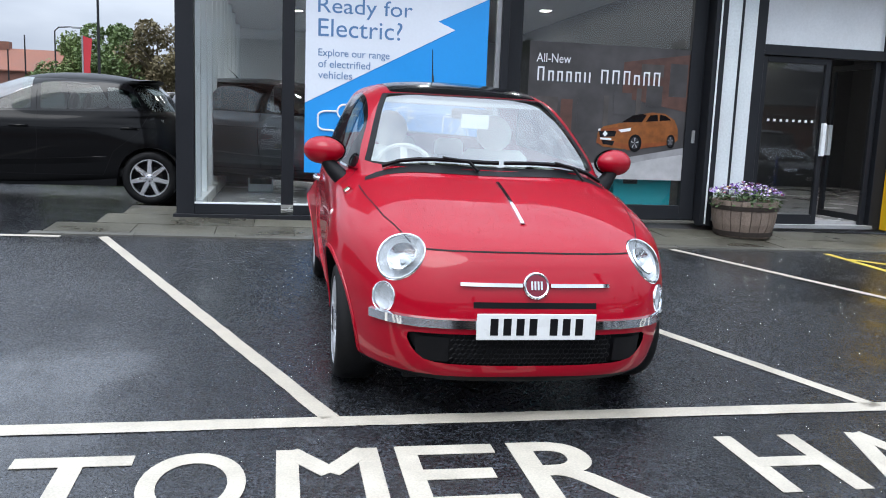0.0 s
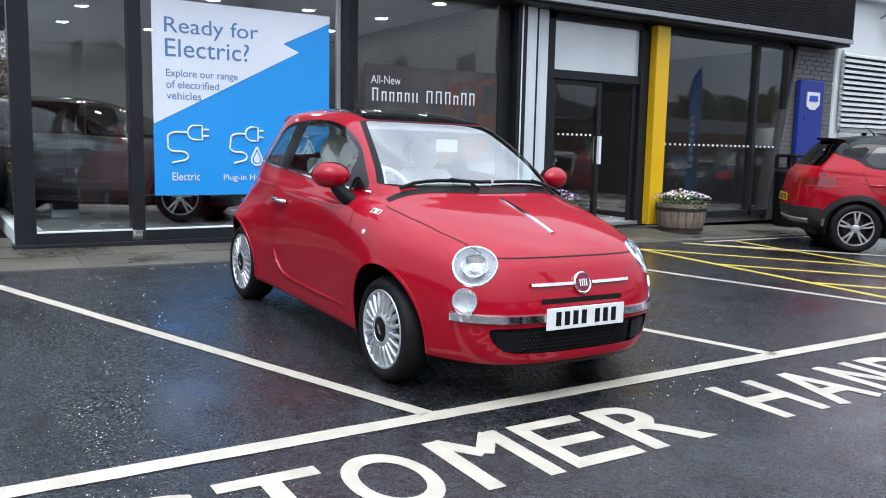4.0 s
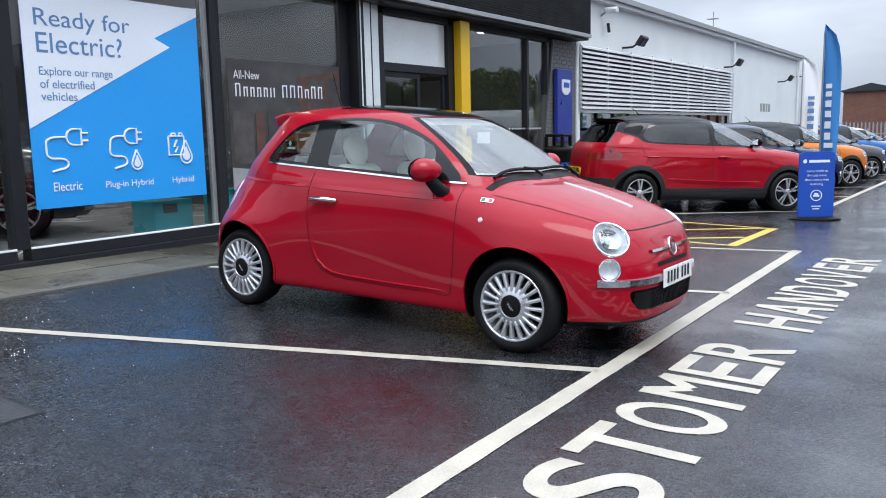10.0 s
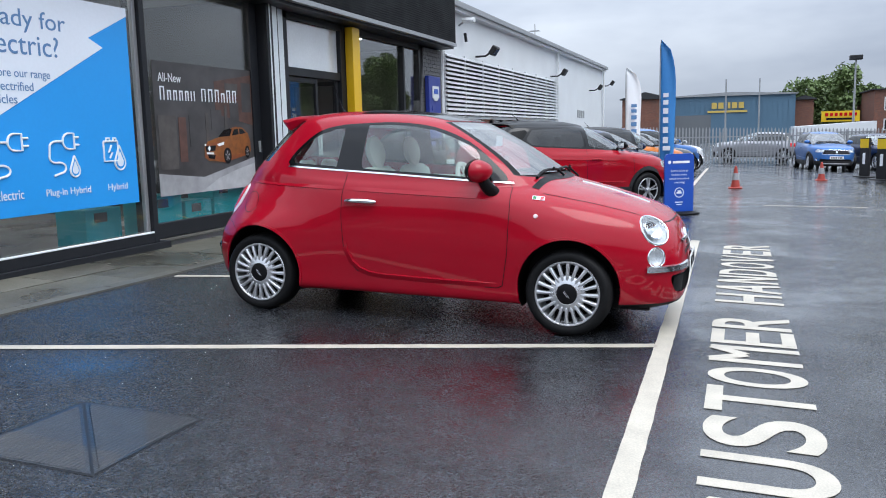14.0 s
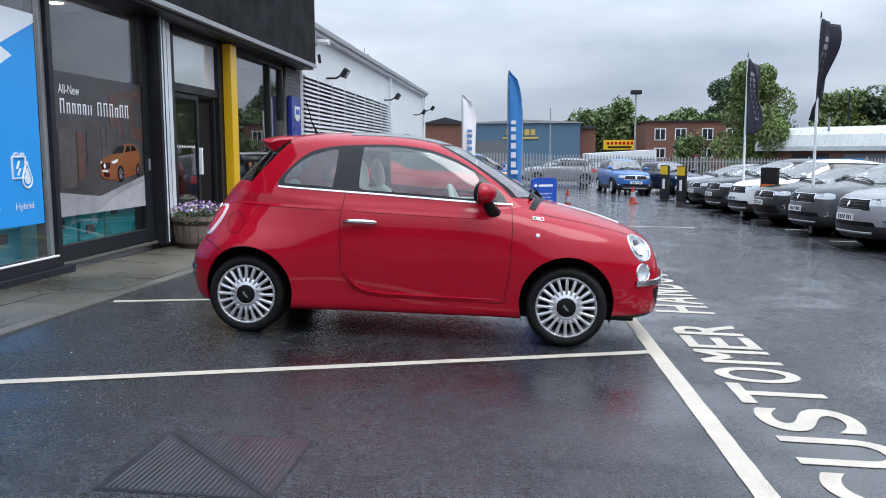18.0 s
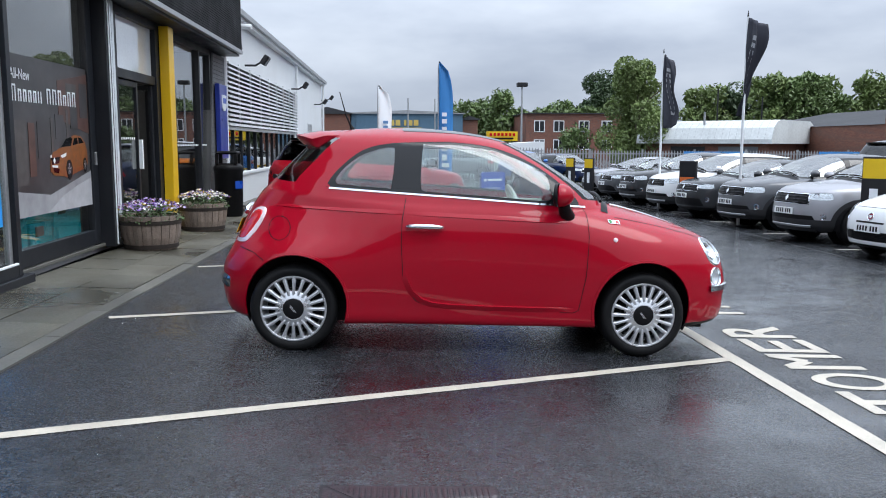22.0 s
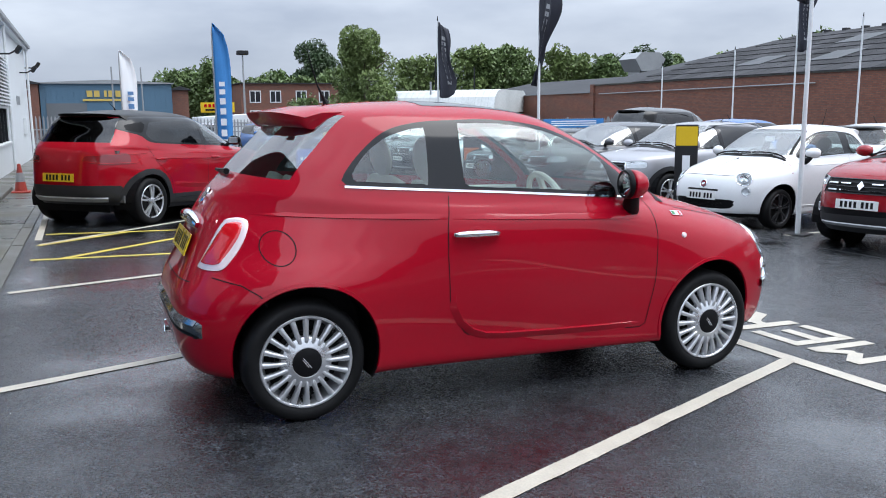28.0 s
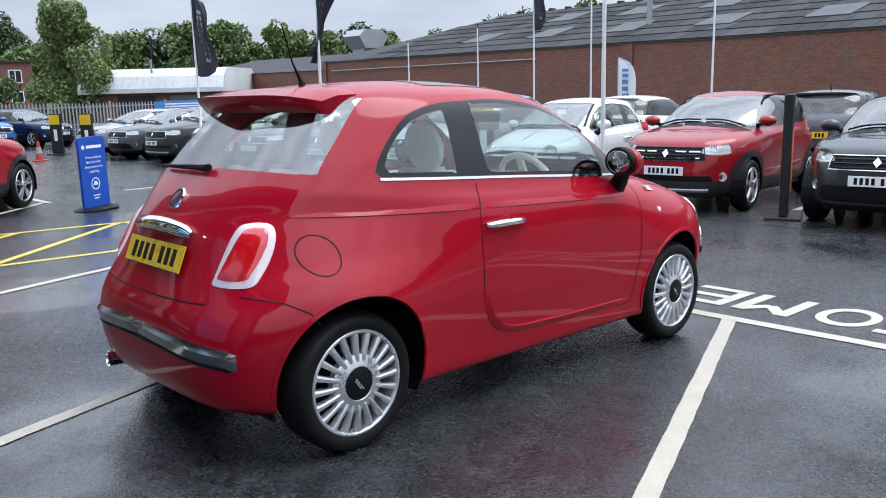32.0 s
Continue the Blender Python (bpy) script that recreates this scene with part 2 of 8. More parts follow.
WHITEP = paint("white_paint", (0.72, 0.73, 0.74))
SILVER = paint("silver_paint", (0.32, 0.32, 0.34), 0.5)
GREYP = paint("grey_paint", (0.085, 0.088, 0.095), 0.4)
DARKP = paint("dark_grey_paint", (0.035, 0.037, 0.04), 0.3)
BLUEP = paint("blue_paint", (0.03, 0.13, 0.38), 0.4)
NAVYP = paint("navy_paint", (0.01, 0.02, 0.06), 0.3)
ORANGEP = paint("orange_paint", (0.60, 0.17, 0.02), 0.2)
BLACK = material("black_plastic", (0.005, 0.005, 0.006), 0.5, 0, 0.2, 8, 120, 0.1, spec=0.18)
GLOSSBLACK = material("gloss_black", (0.006, 0.006, 0.007), 0.12, 0, 0.1, 3, 40, coat=0.2, rough_vary=0.03, spec=0.25)
CLADDING = material("grey_cladding", (0.022, 0.022, 0.024), 0.5, 0, 0.2, 6, 90, 0.15, spec=0.4)
RUBBER = material("tyre_rubber", (0.006, 0.006, 0.0065), 0.6, 0, 0.3, 8, 90, 0.25, spec=0.2)
MIRROR = material("mirror_glass", (0.34, 0.36, 0.38), 0.05, 1.0, 0.04, 4, 60, rough_vary=0.02)
DARKCHROME = material("dull_chrome", (0.40, 0.41, 0.43), 0.16, 1.0, 0.05, 4, 60, rough_vary=0.03)
CHROME = material("chrome", (0.80, 0.81, 0.83), 0.07, 1.0, 0.04, 4, 60, rough_vary=0.03)
ALLOY = material("silver_alloy", (0.60, 0.61, 0.63), 0.30, 0.75, 0.06, 5, 80)
DARKALLOY = material("dark_alloy", (0.05, 0.05, 0.055), 0.3, 0.6, 0.1, 5, 80)
STEEL = material("brake_steel", (0.03, 0.029, 0.028), 0.45, 0.5, 0.2, 8, 60)
GLASS_CAR = glass("car_glass", (0.80, 0.91, 0.88), 0.12)
GLASS_REAR = glass("rear_glass", (0.58, 0.65, 0.63), 0.22)
GLASS_TINT = glass("tinted_glass", (0.42, 0.47, 0.46), 0.10)
GLASS_DARK = glass("privacy_glass", (0.05, 0.055, 0.06), 0.08)
GLASS_SCREEN = glass("windscreen_glass", (0.84, 0.91, 0.89), 0.28, 0.0, 4.2)
GLASS_OFFICE = glass("office_glass", (0.80, 0.86, 0.84), 0.30, 0.0, 3.0)
GLASS_SHOP = glass("shop_glass", (0.93, 0.95, 0.95), 0.045, 0.0, 3.4)
LENS = glass("lamp_glass", (0.93, 0.95, 0.96), 0.05)
LAMP_IN = material("lamp_reflector", (0.62, 0.64, 0.66), 0.25, 0.2, 0.03, 30, 90)
LAMP_RED = material("red_lamp", (0.55, 0.006, 0.012), 0.10, 0, 0.1, 30, 90, coat=1.0)
LAMP_DEEP = material("deep_red_lamp", (0.20, 0.004, 0.008), 0.12, 0, 0.1, 30, 90, coat=1.0)
LAMP_PALE = material("pale_lamp", (0.72, 0.60, 0.62), 0.12, 0, 0.06, 30, 90, coat=1.0)
LAMP_AMBER = material("amber_lamp", (0.75, 0.52, 0.40), 0.12, 0, 0.06, 30, 90, coat=1.0)
PLATE_W = material("white_plate", (0.74, 0.75, 0.74), 0.3, 0, 0.03, 9, 60)
PLATE_Y = material("yellow_plate", (0.72, 0.46, 0.02), 0.3, 0, 0.03, 9, 60)
IVORY = material("ivory_leather", (0.80, 0.77, 0.70), 0.5, 0, 0.08, 6, 90, 0.1)
LINING = material("roof_lining", (0.26, 0.26, 0.25), 0.8, 0, 0.08, 6, 90, 0.1)
CABIN = material("cabin_plastic", (0.10, 0.10, 0.10), 0.6, 0, 0.15, 6, 90, 0.1)
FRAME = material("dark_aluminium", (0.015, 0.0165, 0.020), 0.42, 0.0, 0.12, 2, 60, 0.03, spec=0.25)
OBSCURE = material("obscured_glass", (0.66, 0.71, 0.73), 0.18, 0, 0.15, 1.2, 40, coat=0.4)
# opaque pale base: the sky's reflection in the fanlight is put into its colour
FANLIGHT = material("fanlight_sky_sheen", (0.66, 0.69, 0.71), 0.06, 0, 0.08, 1.5, 40, coat=1.0, rough_vary=0.02, spec=1.0)
PALE = material("pale_panel", (0.76, 0.80, 0.81), 0.35, 0, 0.06, 1.5, 40)
FASCIA = material("fascia_mesh", (0.007, 0.0075, 0.009), 0.6, 0.0, 0.2, 2, 90, 0.15, spec=0.2)
YELLOW = material("yellow_column", (0.70, 0.42, 0.01), 0.35, 0, 0.05, 1.5, 40)
BRICK_G = material("grey_brick", (0.13, 0.13, 0.13), 0.65, 0, 0.25, 8, 60, 0.4)
WHITEWALL = material("white_render", (0.66, 0.68, 0.69), 0.55, 0, 0.10, 1.1, 50, 0.1)
WHITEMETAL = material("white_metal", (0.70, 0.72, 0.73), 0.4, 0, 0.08, 1.2, 40)
FLOOR_IN = material("showroom_tile", (0.36, 0.36, 0.36), 0.22, 0, 0.1, 1.0, 30)
WALL_IN = material("showroom_wall", (0.62, 0.63, 0.63), 0.6, 0, 0.08, 0.8, 20)
DARKWALL = material("showroom_dark_wall", (0.05, 0.052, 0.055), 0.6, 0, 0.1, 0.8, 20)
CEIL = material("showroom_ceiling", (0.42, 0.42, 0.43), 0.7, 0, 0.08, 0.8, 20)
POSTER_BLUE = material("poster_blue", (0.012, 0.30, 0.76), 0.4, 0, 0.03, 1, 30)
POSTER_PALE = material("poster_pale", (0.74, 0.79, 0.86), 0.4, 0, 0.03, 1, 30)
INK = material("poster_ink", (0.10, 0.22, 0.42), 0.4, 0, 0.03, 1, 30)
WHITEINK = material("white_print", (0.80, 0.82, 0.84), 0.4, 0, 0.02, 1, 30)
POSTER_DARK = material("poster_dark", (0.05, 0.047, 0.048), 0.4, 0, 0.5, 1.2, 5)
POSTER_ROAD = material("poster_road", (0.30, 0.30, 0.31), 0.4, 0, 0.3, 1.5, 7)
POSTER_BRICK = material("poster_warm", (0.085, 0.040, 0.030), 0.4, 0, 0.5, 1.6, 9)
TEAL = material("teal_panel", (0.02, 0.32, 0.36), 0.3, 0, 0.08, 1, 30)
WOODBARREL = material("weathered_oak", (0.19, 0.145, 0.115), 0.7, 0, 0.35, 9, 60, 0.4, piece=0.15)
IRON = material("barrel_iron", (0.045, 0.035, 0.03), 0.6, 0.4, 0.3, 9, 60, 0.2)
SOIL = material("soil", (0.03, 0.022, 0.016), 0.9, 0, 0.3, 20, 90, 0.6)
LEAF = material("leaf_green", (0.055, 0.10, 0.03), 0.55, 0, 0.4, 9, 60)
FLOWER = [material("petal_" + k, c, 0.6, 0, 0.15, 30, 90) for k, c in
          (("violet", (0.16, 0.07, 0.34)), ("lilac", (0.42, 0.32, 0.58)), ("white", (0.74, 0.72, 0.70)), ("yellow", (0.62, 0.44, 0.06)), ("wine", (0.20, 0.03, 0.07)))]
TREELEAF = [material("foliage_" + k, c, 0.6, 0, 0.45, 0.7, 7) for k, c in
            (("a", (0.10, 0.15, 0.045)), ("b", (0.050, 0.085, 0.035)), ("c", (0.135, 0.185, 0.055)), ("d", (0.13, 0.105, 0.05)))]
BARK = material("bark", (0.09, 0.07, 0.05), 0.85, 0, 0.3, 8, 50, 0.5)
BRICK_R = material("red_brick", (0.17, 0.060, 0.040), 0.8, 0, 0.22, 0.5, 9, 0.2)


def brick_courses(m, mortar, second, scale=1.0):
    """Adds courses of brick to a wall material whose object space is in metres."""
    n, l = m.node_tree.nodes, m.node_tree.links
    hsv = [k for k in n if k.type == "HUE_SAT"][0]
    tc = n.new("ShaderNodeTexCoord")
    sep, com = n.new("ShaderNodeSeparateXYZ"), n.new("ShaderNodeCombineXYZ")
    add = n.new("ShaderNodeMath")
    l.new(tc.outputs["Object"], sep.inputs[0])
    l.new(sep.outputs["X"], add.inputs[0])
    l.new(sep.outputs["Y"], add.inputs[1])
    l.new(add.outputs[0], com.inputs["X"])
    l.new(sep.outputs["Z"], com.inputs["Y"])
    br = n.new("ShaderNodeTexBrick")
    br.inputs["Scale"].default_value = scale
    br.inputs["Brick Width"].default_value, br.inputs["Row Height"].default_value, br.inputs["Mortar Size"].default_value = .225, .075, .010
    c = hsv.inputs["Color"].default_value
    br.inputs["Color1"].default_value, br.inputs["Color2"].default_value, br.inputs["Mortar"].default_value = c, (*second, 1), (*mortar, 1)
    l.new(com.outputs[0], br.inputs["Vector"])
    l.new(br.outputs["Color"], hsv.inputs["Color"])


brick_courses(BRICK_R, (.10, .075, .062), (.24, .095, .058))
ROOF_G = material("grey_sheet_roof", (0.045, 0.046, 0.05), 0.75, 0, 0.3, 0.25, 6, 0.1, spec=.2)
ROOF_T = material("clay_tiles", (0.22, 0.09, 0.06), 0.8, 0, 0.2, 0.6, 9)
SHEET_BLUE = material("blue_sheet", (0.085, 0.165, 0.24), 0.5, 0, 0.10, 0.4, 9)
SHUTTER = material("grey_shutter", (0.13, 0.14, 0.15), 0.5, 0, 0.1, 0.5, 9)
GALV = material("galvanised", (0.34, 0.35, 0.36), 0.45, 0.5, 0.15, 2, 40)
DARKMETAL = material("dark_metal", (0.016, 0.016, 0.018), 0.45, 0.0, 0.15, 3, 60, spec=0.3)
SIGN_BLUE = material("sign_blue", (0.012, 0.075, 0.42), 0.35, 0, 0.05, 2, 40)
SIGN_NAVY = material("sign_navy", (0.012, 0.03, 0.24), 0.35, 0, 0.05, 2, 40)
SIGN_YELLOW = material("sign_yellow", (0.70, 0.46, 0.01), 0.4, 0, 0.05, 2, 40)
ORANGE = material("sign_orange", (0.66, 0.14, 0.03), 0.4, 0, 0.05, 2, 40)
FLAG_BLUE = material("banner_blue", (0.035, 0.21, 0.52), 0.6, 0, 0.1, 2, 40)
FLAG_DARK = material("flag_charcoal", (0.03, 0.032, 0.045), 0.7, 0, 0.15, 2, 40)
FLAG_RED = material("flag_red", (0.52, 0.03, 0.04), 0.6, 0, 0.1, 2, 40)
CONE = material("cone_orange", (0.36, 0.045, 0.03), 0.5, 0, 0.12, 6, 40)
GOLD = material("gold_letters", (0.55, 0.40, 0.10), 0.4, 0, 0.05, 2, 40)
MESHGLASS = material("dark_window", (0.02, 0.022, 0.025), 0.08, 0, 0.2, 0.8, 9)
DOWNLIGHT = glow("downlight", (1.0, 0.97, 0.93), 90.0)


# ---------------------------------------------------------------- mesh helpers
def ground_z(x, y):
    return -0.005 + 0.0285 * min(max(y, -6), 8.4) - (0.0125 * (min(x, 32) - 0.3) if x > 0.3 else 0.0125 * (max(x, -3.4) - 0.3))


def finish(name, bm, mat, parent=None, label="", smooth=False, sharp=40):
    me = bpy.data.meshes.new(name)
    bmesh.ops.recalc_face_normals(bm, faces=bm.faces)
    bm.to_mesh(me)
    bm.free()
    for m in (mat if isinstance(mat, (list, tuple)) else [mat]):
        me.materials.append(m)
    if smooth:
        me.shade_smooth()
        me.set_sharp_from_angle(angle=radians(sharp))
    ob = new(name, me)
    if parent:
        ob.parent = parent
    if label:
        ob["label"] = label
    return ob


part = finish


def empty(name, m, label, category, group="", kind=""):
    ob = new(name)
    ob.matrix_basis = m
    ob.empty_display_size = 0.2
    return tagged(ob, label, category, group, kind)


def box(bm, x0, x1, y0, y1, z0, z1, bevel=0.0):
    vs = [bm.verts.new(p) for p in ((x0, y0, z0), (x1, y0, z0), (x1, y1, z0), (x0, y1, z0), (x0, y0, z1), (x1, y0, z1), (x1, y1, z1), (x0, y1, z1))]
    fs = [bm.faces.new([vs[i] for i in f]) for f in ((0, 3, 2, 1), (4, 5, 6, 7), (0, 1, 5, 4), (1, 2, 6, 5), (2, 3, 7, 6), (3, 0, 4, 7))]
    if bevel:
        es = {e for f in fs for e in f.edges}
        bmesh.ops.bevel(bm, geom=list(es), offset=bevel, segments=1, affect="EDGES")
    return bm


def boxes(*args, bevel=0.0):
    bm = bmesh.new()
    for a in args:
        box(bm, *a, bevel=bevel)
    return bm


def prism(poly, thick, axis="y", at=0.0):
    """A flat outline (a, b) given thickness along the axis."""
    bm = bmesh.new()
    put = {"y": lambda a, b, c: (a, c, b), "x": lambda a, b, c: (c, a, b), "z": lambda a, b, c: (a, b, c)}[axis]
    lo = [bm.verts.new(put(a, b, at)) for a, b in poly]
    hi = [bm.verts.new(put(a, b, at + thick)) for a, b in poly]
    bm.faces.new(lo)
    bm.faces.new(hi[::-1])
    k = len(poly)
    for i in range(k):
        bm.faces.new((lo[i], hi[i], hi[(i + 1) % k], lo[(i + 1) % k]))
    return bm


def tube(points, radius, n=8, bm=None, caps=True):
    bm = bm or bmesh.new()
    pts = [Vector(p) for p in points]
    rs = radius if isinstance(radius, (list, tuple)) else [radius] * len(pts)
    rings, ref = [], None
    for i, p in enumerate(pts):
        d = (pts[min(i + 1, len(pts) - 1)] - pts[max(i - 1, 0)]).normalized()
        if ref is None:
            ref = d.orthogonal().normalized()
        a = (ref - d * ref.dot(d)).normalized()
        ref = a
        b = d.cross(a)
        rings.append([bm.verts.new(p + rs[i] * (a * math.cos(2 * math.pi * k / n) + b * math.sin(2 * math.pi * k / n))) for k in range(n)])
    for r, s in zip(rings, rings[1:]):
        for k in range(n):
            bm.faces.new((r[k], r[(k + 1) % n], s[(k + 1) % n], s[k]))
    if caps:
        bm.faces.new(rings[0][::-1])
        bm.faces.new(rings[-1])
    return bm


def lathe(profile, n=32, axis="z", bm=None, closed=False):
    """Turns (radius, height) points about the axis."""
    bm = bm or bmesh.new()
    put = {"z": lambda r, h, c, s: (r * c, r * s, h), "y": lambda r, h, c, s: (r * c, h, r * s), "x": lambda r, h, c, s: (h, r * c, r * s)}[axis]
    rings = []
    for r, h in profile:
        rings.append([bm.verts.new(put(max(r, 0.0004), h, math.cos(2 * math.pi * k / n), math.sin(2 * math.pi * k / n))) for k in range(n)])
    pairs = list(zip(rings, rings[1:])) + ([(rings[-1], rings[0])] if closed else [])
    for a, b in pairs:
        for k in range(n):
            bm.faces.new((a[k], a[(k + 1) % n], b[(k + 1) % n], b[k]))
    return bm


def moved(bm, m):
    bmesh.ops.transform(bm, matrix=m, verts=bm.verts)
    return bm


def letters_of(me):
    """Splits a line of lettering into one mesh for each letter."""
    root = list(range(len(me.vertices)))

    def find(i):
        while root[i] != i:
            root[i] = root[root[i]]
            i = root[i]
        return i
    for e in me.edges:
        root[find(e.vertices[0])] = find(e.vertices[1])
    spans = {}
    for v in me.vertices:
        lo, hi = spans.get(find(v.index), (9e9, -9e9))
        spans[find(v.index)] = (min(lo, v.co.x), max(hi, v.co.x))
    groups = []
    for k, (lo, hi) in sorted(spans.items(), key=lambda q: q[1]):
        if groups and lo < groups[-1][0] - .3 * (hi - lo):
            groups[-1][0] = max(groups[-1][0], hi)
            groups[-1][1].add(k)
        else:
            groups.append([hi, {k}])
    out = []
    for _, keys in groups:
        used = [v.index for v in me.vertices if find(v.index) in keys]
        at = {v: i for i, v in enumerate(used)}
        one = bpy.data.meshes.new("letter")
        one.from_pydata([tuple(me.vertices[v].co) for v in used], [], [[at[v] for v in p.vertices] for p in me.polygons if p.vertices[0] in at])
        out.append(one)
    return out


def words(text, size, mat, m, name="lettering", parent=None, thick=0.002, width=None, fat=0.0, align="LEFT", spacing=1.0):
    """Lettering as a mesh in the built-in font; m puts its baseline's start."""
    cu = bpy.data.curves.new(name, "FONT")
    cu.body, cu.size, cu.extrude, cu.offset, cu.align_x, cu.space_character = text, size, thick, fat, align, spacing
    cu.resolution_u = 8
    tmp = bpy.data.objects.new(name, cu)
    scene.collection.objects.link(tmp)
    me = bpy.data.meshes.new_from_object(tmp.evaluated_get(bpy.context.evaluated_depsgraph_get()))
    bpy.data.objects.remove(tmp)
    bpy.data.curves.remove(cu)
    if width:
        xs = [v.co.x for v in me.vertices]
        ys = [v.co.y for v in me.vertices]
        sx, lo, sy, ly = width / (max(xs) - min(xs)), min(xs), size / (max(ys) - min(ys)), min(ys)
        for v in me.vertices:
            v.co.x = (v.co.x - lo) * sx
            v.co.y = (v.co.y - ly) * sy
    me.materials.clear()
    me.materials.append(mat)
    if parent:
        line = new(name)
        line.parent = parent
        line.matrix_basis = m
        for one in letters_of(me):
            one.materials.append(mat)
            new("letter", one).parent = line
        bpy.data.meshes.remove(me)
        return line
    ob = new(name, me)
    ob.matrix_basis = m
    return ob


# ---------------------------------------------------------------- ground and markings
def sheet_lines(lo, hi, fine_lo, fine_hi, step, far):
    out = [fine_lo - d for d in far[::-1] if fine_lo - d > lo] + list(np.arange(fine_lo, fine_hi + 1e-6, step)) + [fine_hi + d for d in far if fine_hi + d < hi]
    return out


def build_ground():
    xs = sheet_lines(-900, 900, -20, 60, 1.0, (5, 20, 60, 200, 500, 800))
    ys = sheet_lines(-900, 900, -30, 40, 1.0, (5, 20, 60, 200, 500, 800))
    v = [(x, y, ground_z(x, y)) for y in ys for x in xs]
    k = len(xs)
    f = [(j * k + i, j * k + i + 1, (j + 1) * k + i + 1, (j + 1) * k + i) for j in range(len(ys) - 1) for i in range(k - 1)]
    me = bpy.data.meshes.new("ground")
    me.from_pydata(v, [], f)
    me.shade_smooth()
    me.materials.append(ASPHALT)
    tagged(new("ground", me), "dark wet asphalt of the car forecourt", "ground", kind="structure")


def laid(poly, lift=0.004):
    """A thin flat outline laid on the ground, split so that it follows the slope."""
    bm = bmesh.new()
    top = [bm.verts.new((x, y, ground_z(x, y) + lift)) for x, y in poly]
    bm.faces.new(top)
    low = [bm.verts.new((x, y, ground_z(x, y) - 0.002)) for x, y in poly]
    k = len(poly)
    for i in range(k):
        bm.faces.new((top[i], low[i], low[(i + 1) % k], top[(i + 1) % k]))
    return bm


def stripe(x0, y0, x1, y1, width, mat=LINE, label="worn white painted parking bay line", lift=0.004, worn=True):
    d = Vector((x1 - x0, y1 - y0))
    n = Vector((-d.y, d.x)).normalized() * width / 2
    k = max(2, int(d.length / 0.12))
    rnd = random.Random(int(1000 * (x0 + 3 * y0 + 7 * x1)))
    a, b = [], []
    for i in range(k + 1):
        p = Vector((x0, y0)) + d * i / k
        e, g = (rnd.uniform(-.005, .005) if worn else 0), (rnd.uniform(-.005, .005) if worn else 0)
        a.append(p + n * (1 + e / width))
        b.append(p - n * (1 + g / width))
    bm = bmesh.new()
    va = [bm.verts.new((p.x, p.y, ground_z(p.x, p.y) + lift)) for p in a]
    vb = [bm.verts.new((p.x, p.y, ground_z(p.x, p.y) + lift)) for p in b]
    for i in range(k):
        bm.faces.new((va[i], vb[i], vb[i + 1], va[i + 1]))
    return tagged(finish("road_marking", bm, mat), label, "road marking", "painted lines", "structure")


build_ground()
stripe(-4.2, 3.235, 5.80, 3.40, .105, label="long white painted line along the bay fronts")
for x0, x1 in ((.195, -1.545), (2.855, 1.20), (5.705, 3.98), (-2.45, -4.15)):
    stripe(x0 + .024, 3.35, x1, 7.72, .085, LINE_W)
LETTERS = [("C", -2.33, .40), ("U", -1.84, .37), ("S", -1.38, .40), ("T", -.92, .41), ("O", -.47, .365), ("M", 0.0, .38), ("E", .452, .39), ("R", .905, .41),
           ("H", 1.835, .38), ("A", 2.315, .40), ("N", 2.81, .34), ("D", 3.245, .36), ("O", 3.70, .37), ("V", 4.14, .41), ("E", 4.68, .36), ("R", 5.15, .44)]


def stroke_letter(lines, w, h, thick, name):
    """A painted letter of straight strokes, each a hair higher than the last."""
    bm = bmesh.new()
    for i, (x0, y0, x1, y1) in enumerate(lines):
        a, b = Vector((x0 * w, y0 * h)), Vector((x1 * w, y1 * h))
        nn = Vector((-(b - a).y, (b - a).x)).normalized() * thick / 2
        z = .001 + .0004 * i
        top = [bm.verts.new((*q, z)) for q in (a + nn, b + nn, b - nn, a - nn)]
        low = [bm.verts.new((*q, -.001)) for q in (a + nn, b + nn, b - nn, a - nn)]
        bm.faces.new(top)
        for k in range(4):
            bm.faces.new((top[k], low[k], low[(k + 1) % 4], top[(k + 1) % 4]))
    return finish(name, bm, LINE)


STROKES = {"M": [(.10, 0, .10, 1), (.90, 0, .90, 1), (.12, .97, .50, .60), (.50, .60, .88, .97)], "A": [(.09, 0, .50, 1), (.91, 0, .50, 1), (.24, .36, .76, .36)],
           "H": [(.10, 0, .10, 1), (.90, 0, .90, 1), (.1, .5, .9, .5)], "N": [(.10, 0, .10, 1), (.90, 0, .90, 1), (.10, .98, .90, .02)],
           "T": [(.5, 0, .5, 1), (0, .92, 1, .92)], "E": [(.10, 0, .10, 1), (.1, .92, 1, .92), (.1, .50, .88, .50), (.1, .08, 1, .08)], "V": [(.08, 1, .50, 0), (.92, 1, .50, 0)]}
for ch, x, w in LETTERS:
    base = 2.54 + .012 * min(x - 1.5, 0)
    m = pose(x, base, ground_z(x, base) + .003, math.degrees(math.atan(.0285)), math.degrees(math.atan(.0125)), 0)
    if ch in STROKES:
        ob = stroke_letter(STROKES[ch], w, .51, .082, "painted_letter")
        ob.matrix_basis = m
    else:
        ob = words(ch, .51, LINE, m, "painted_letter", thick=.001, width=w, fat=.008)
    tagged(ob, "white painted road letter " + ch + " on asphalt", "road letter", "letters of the words CUSTOMER HANDOVER", "structure")
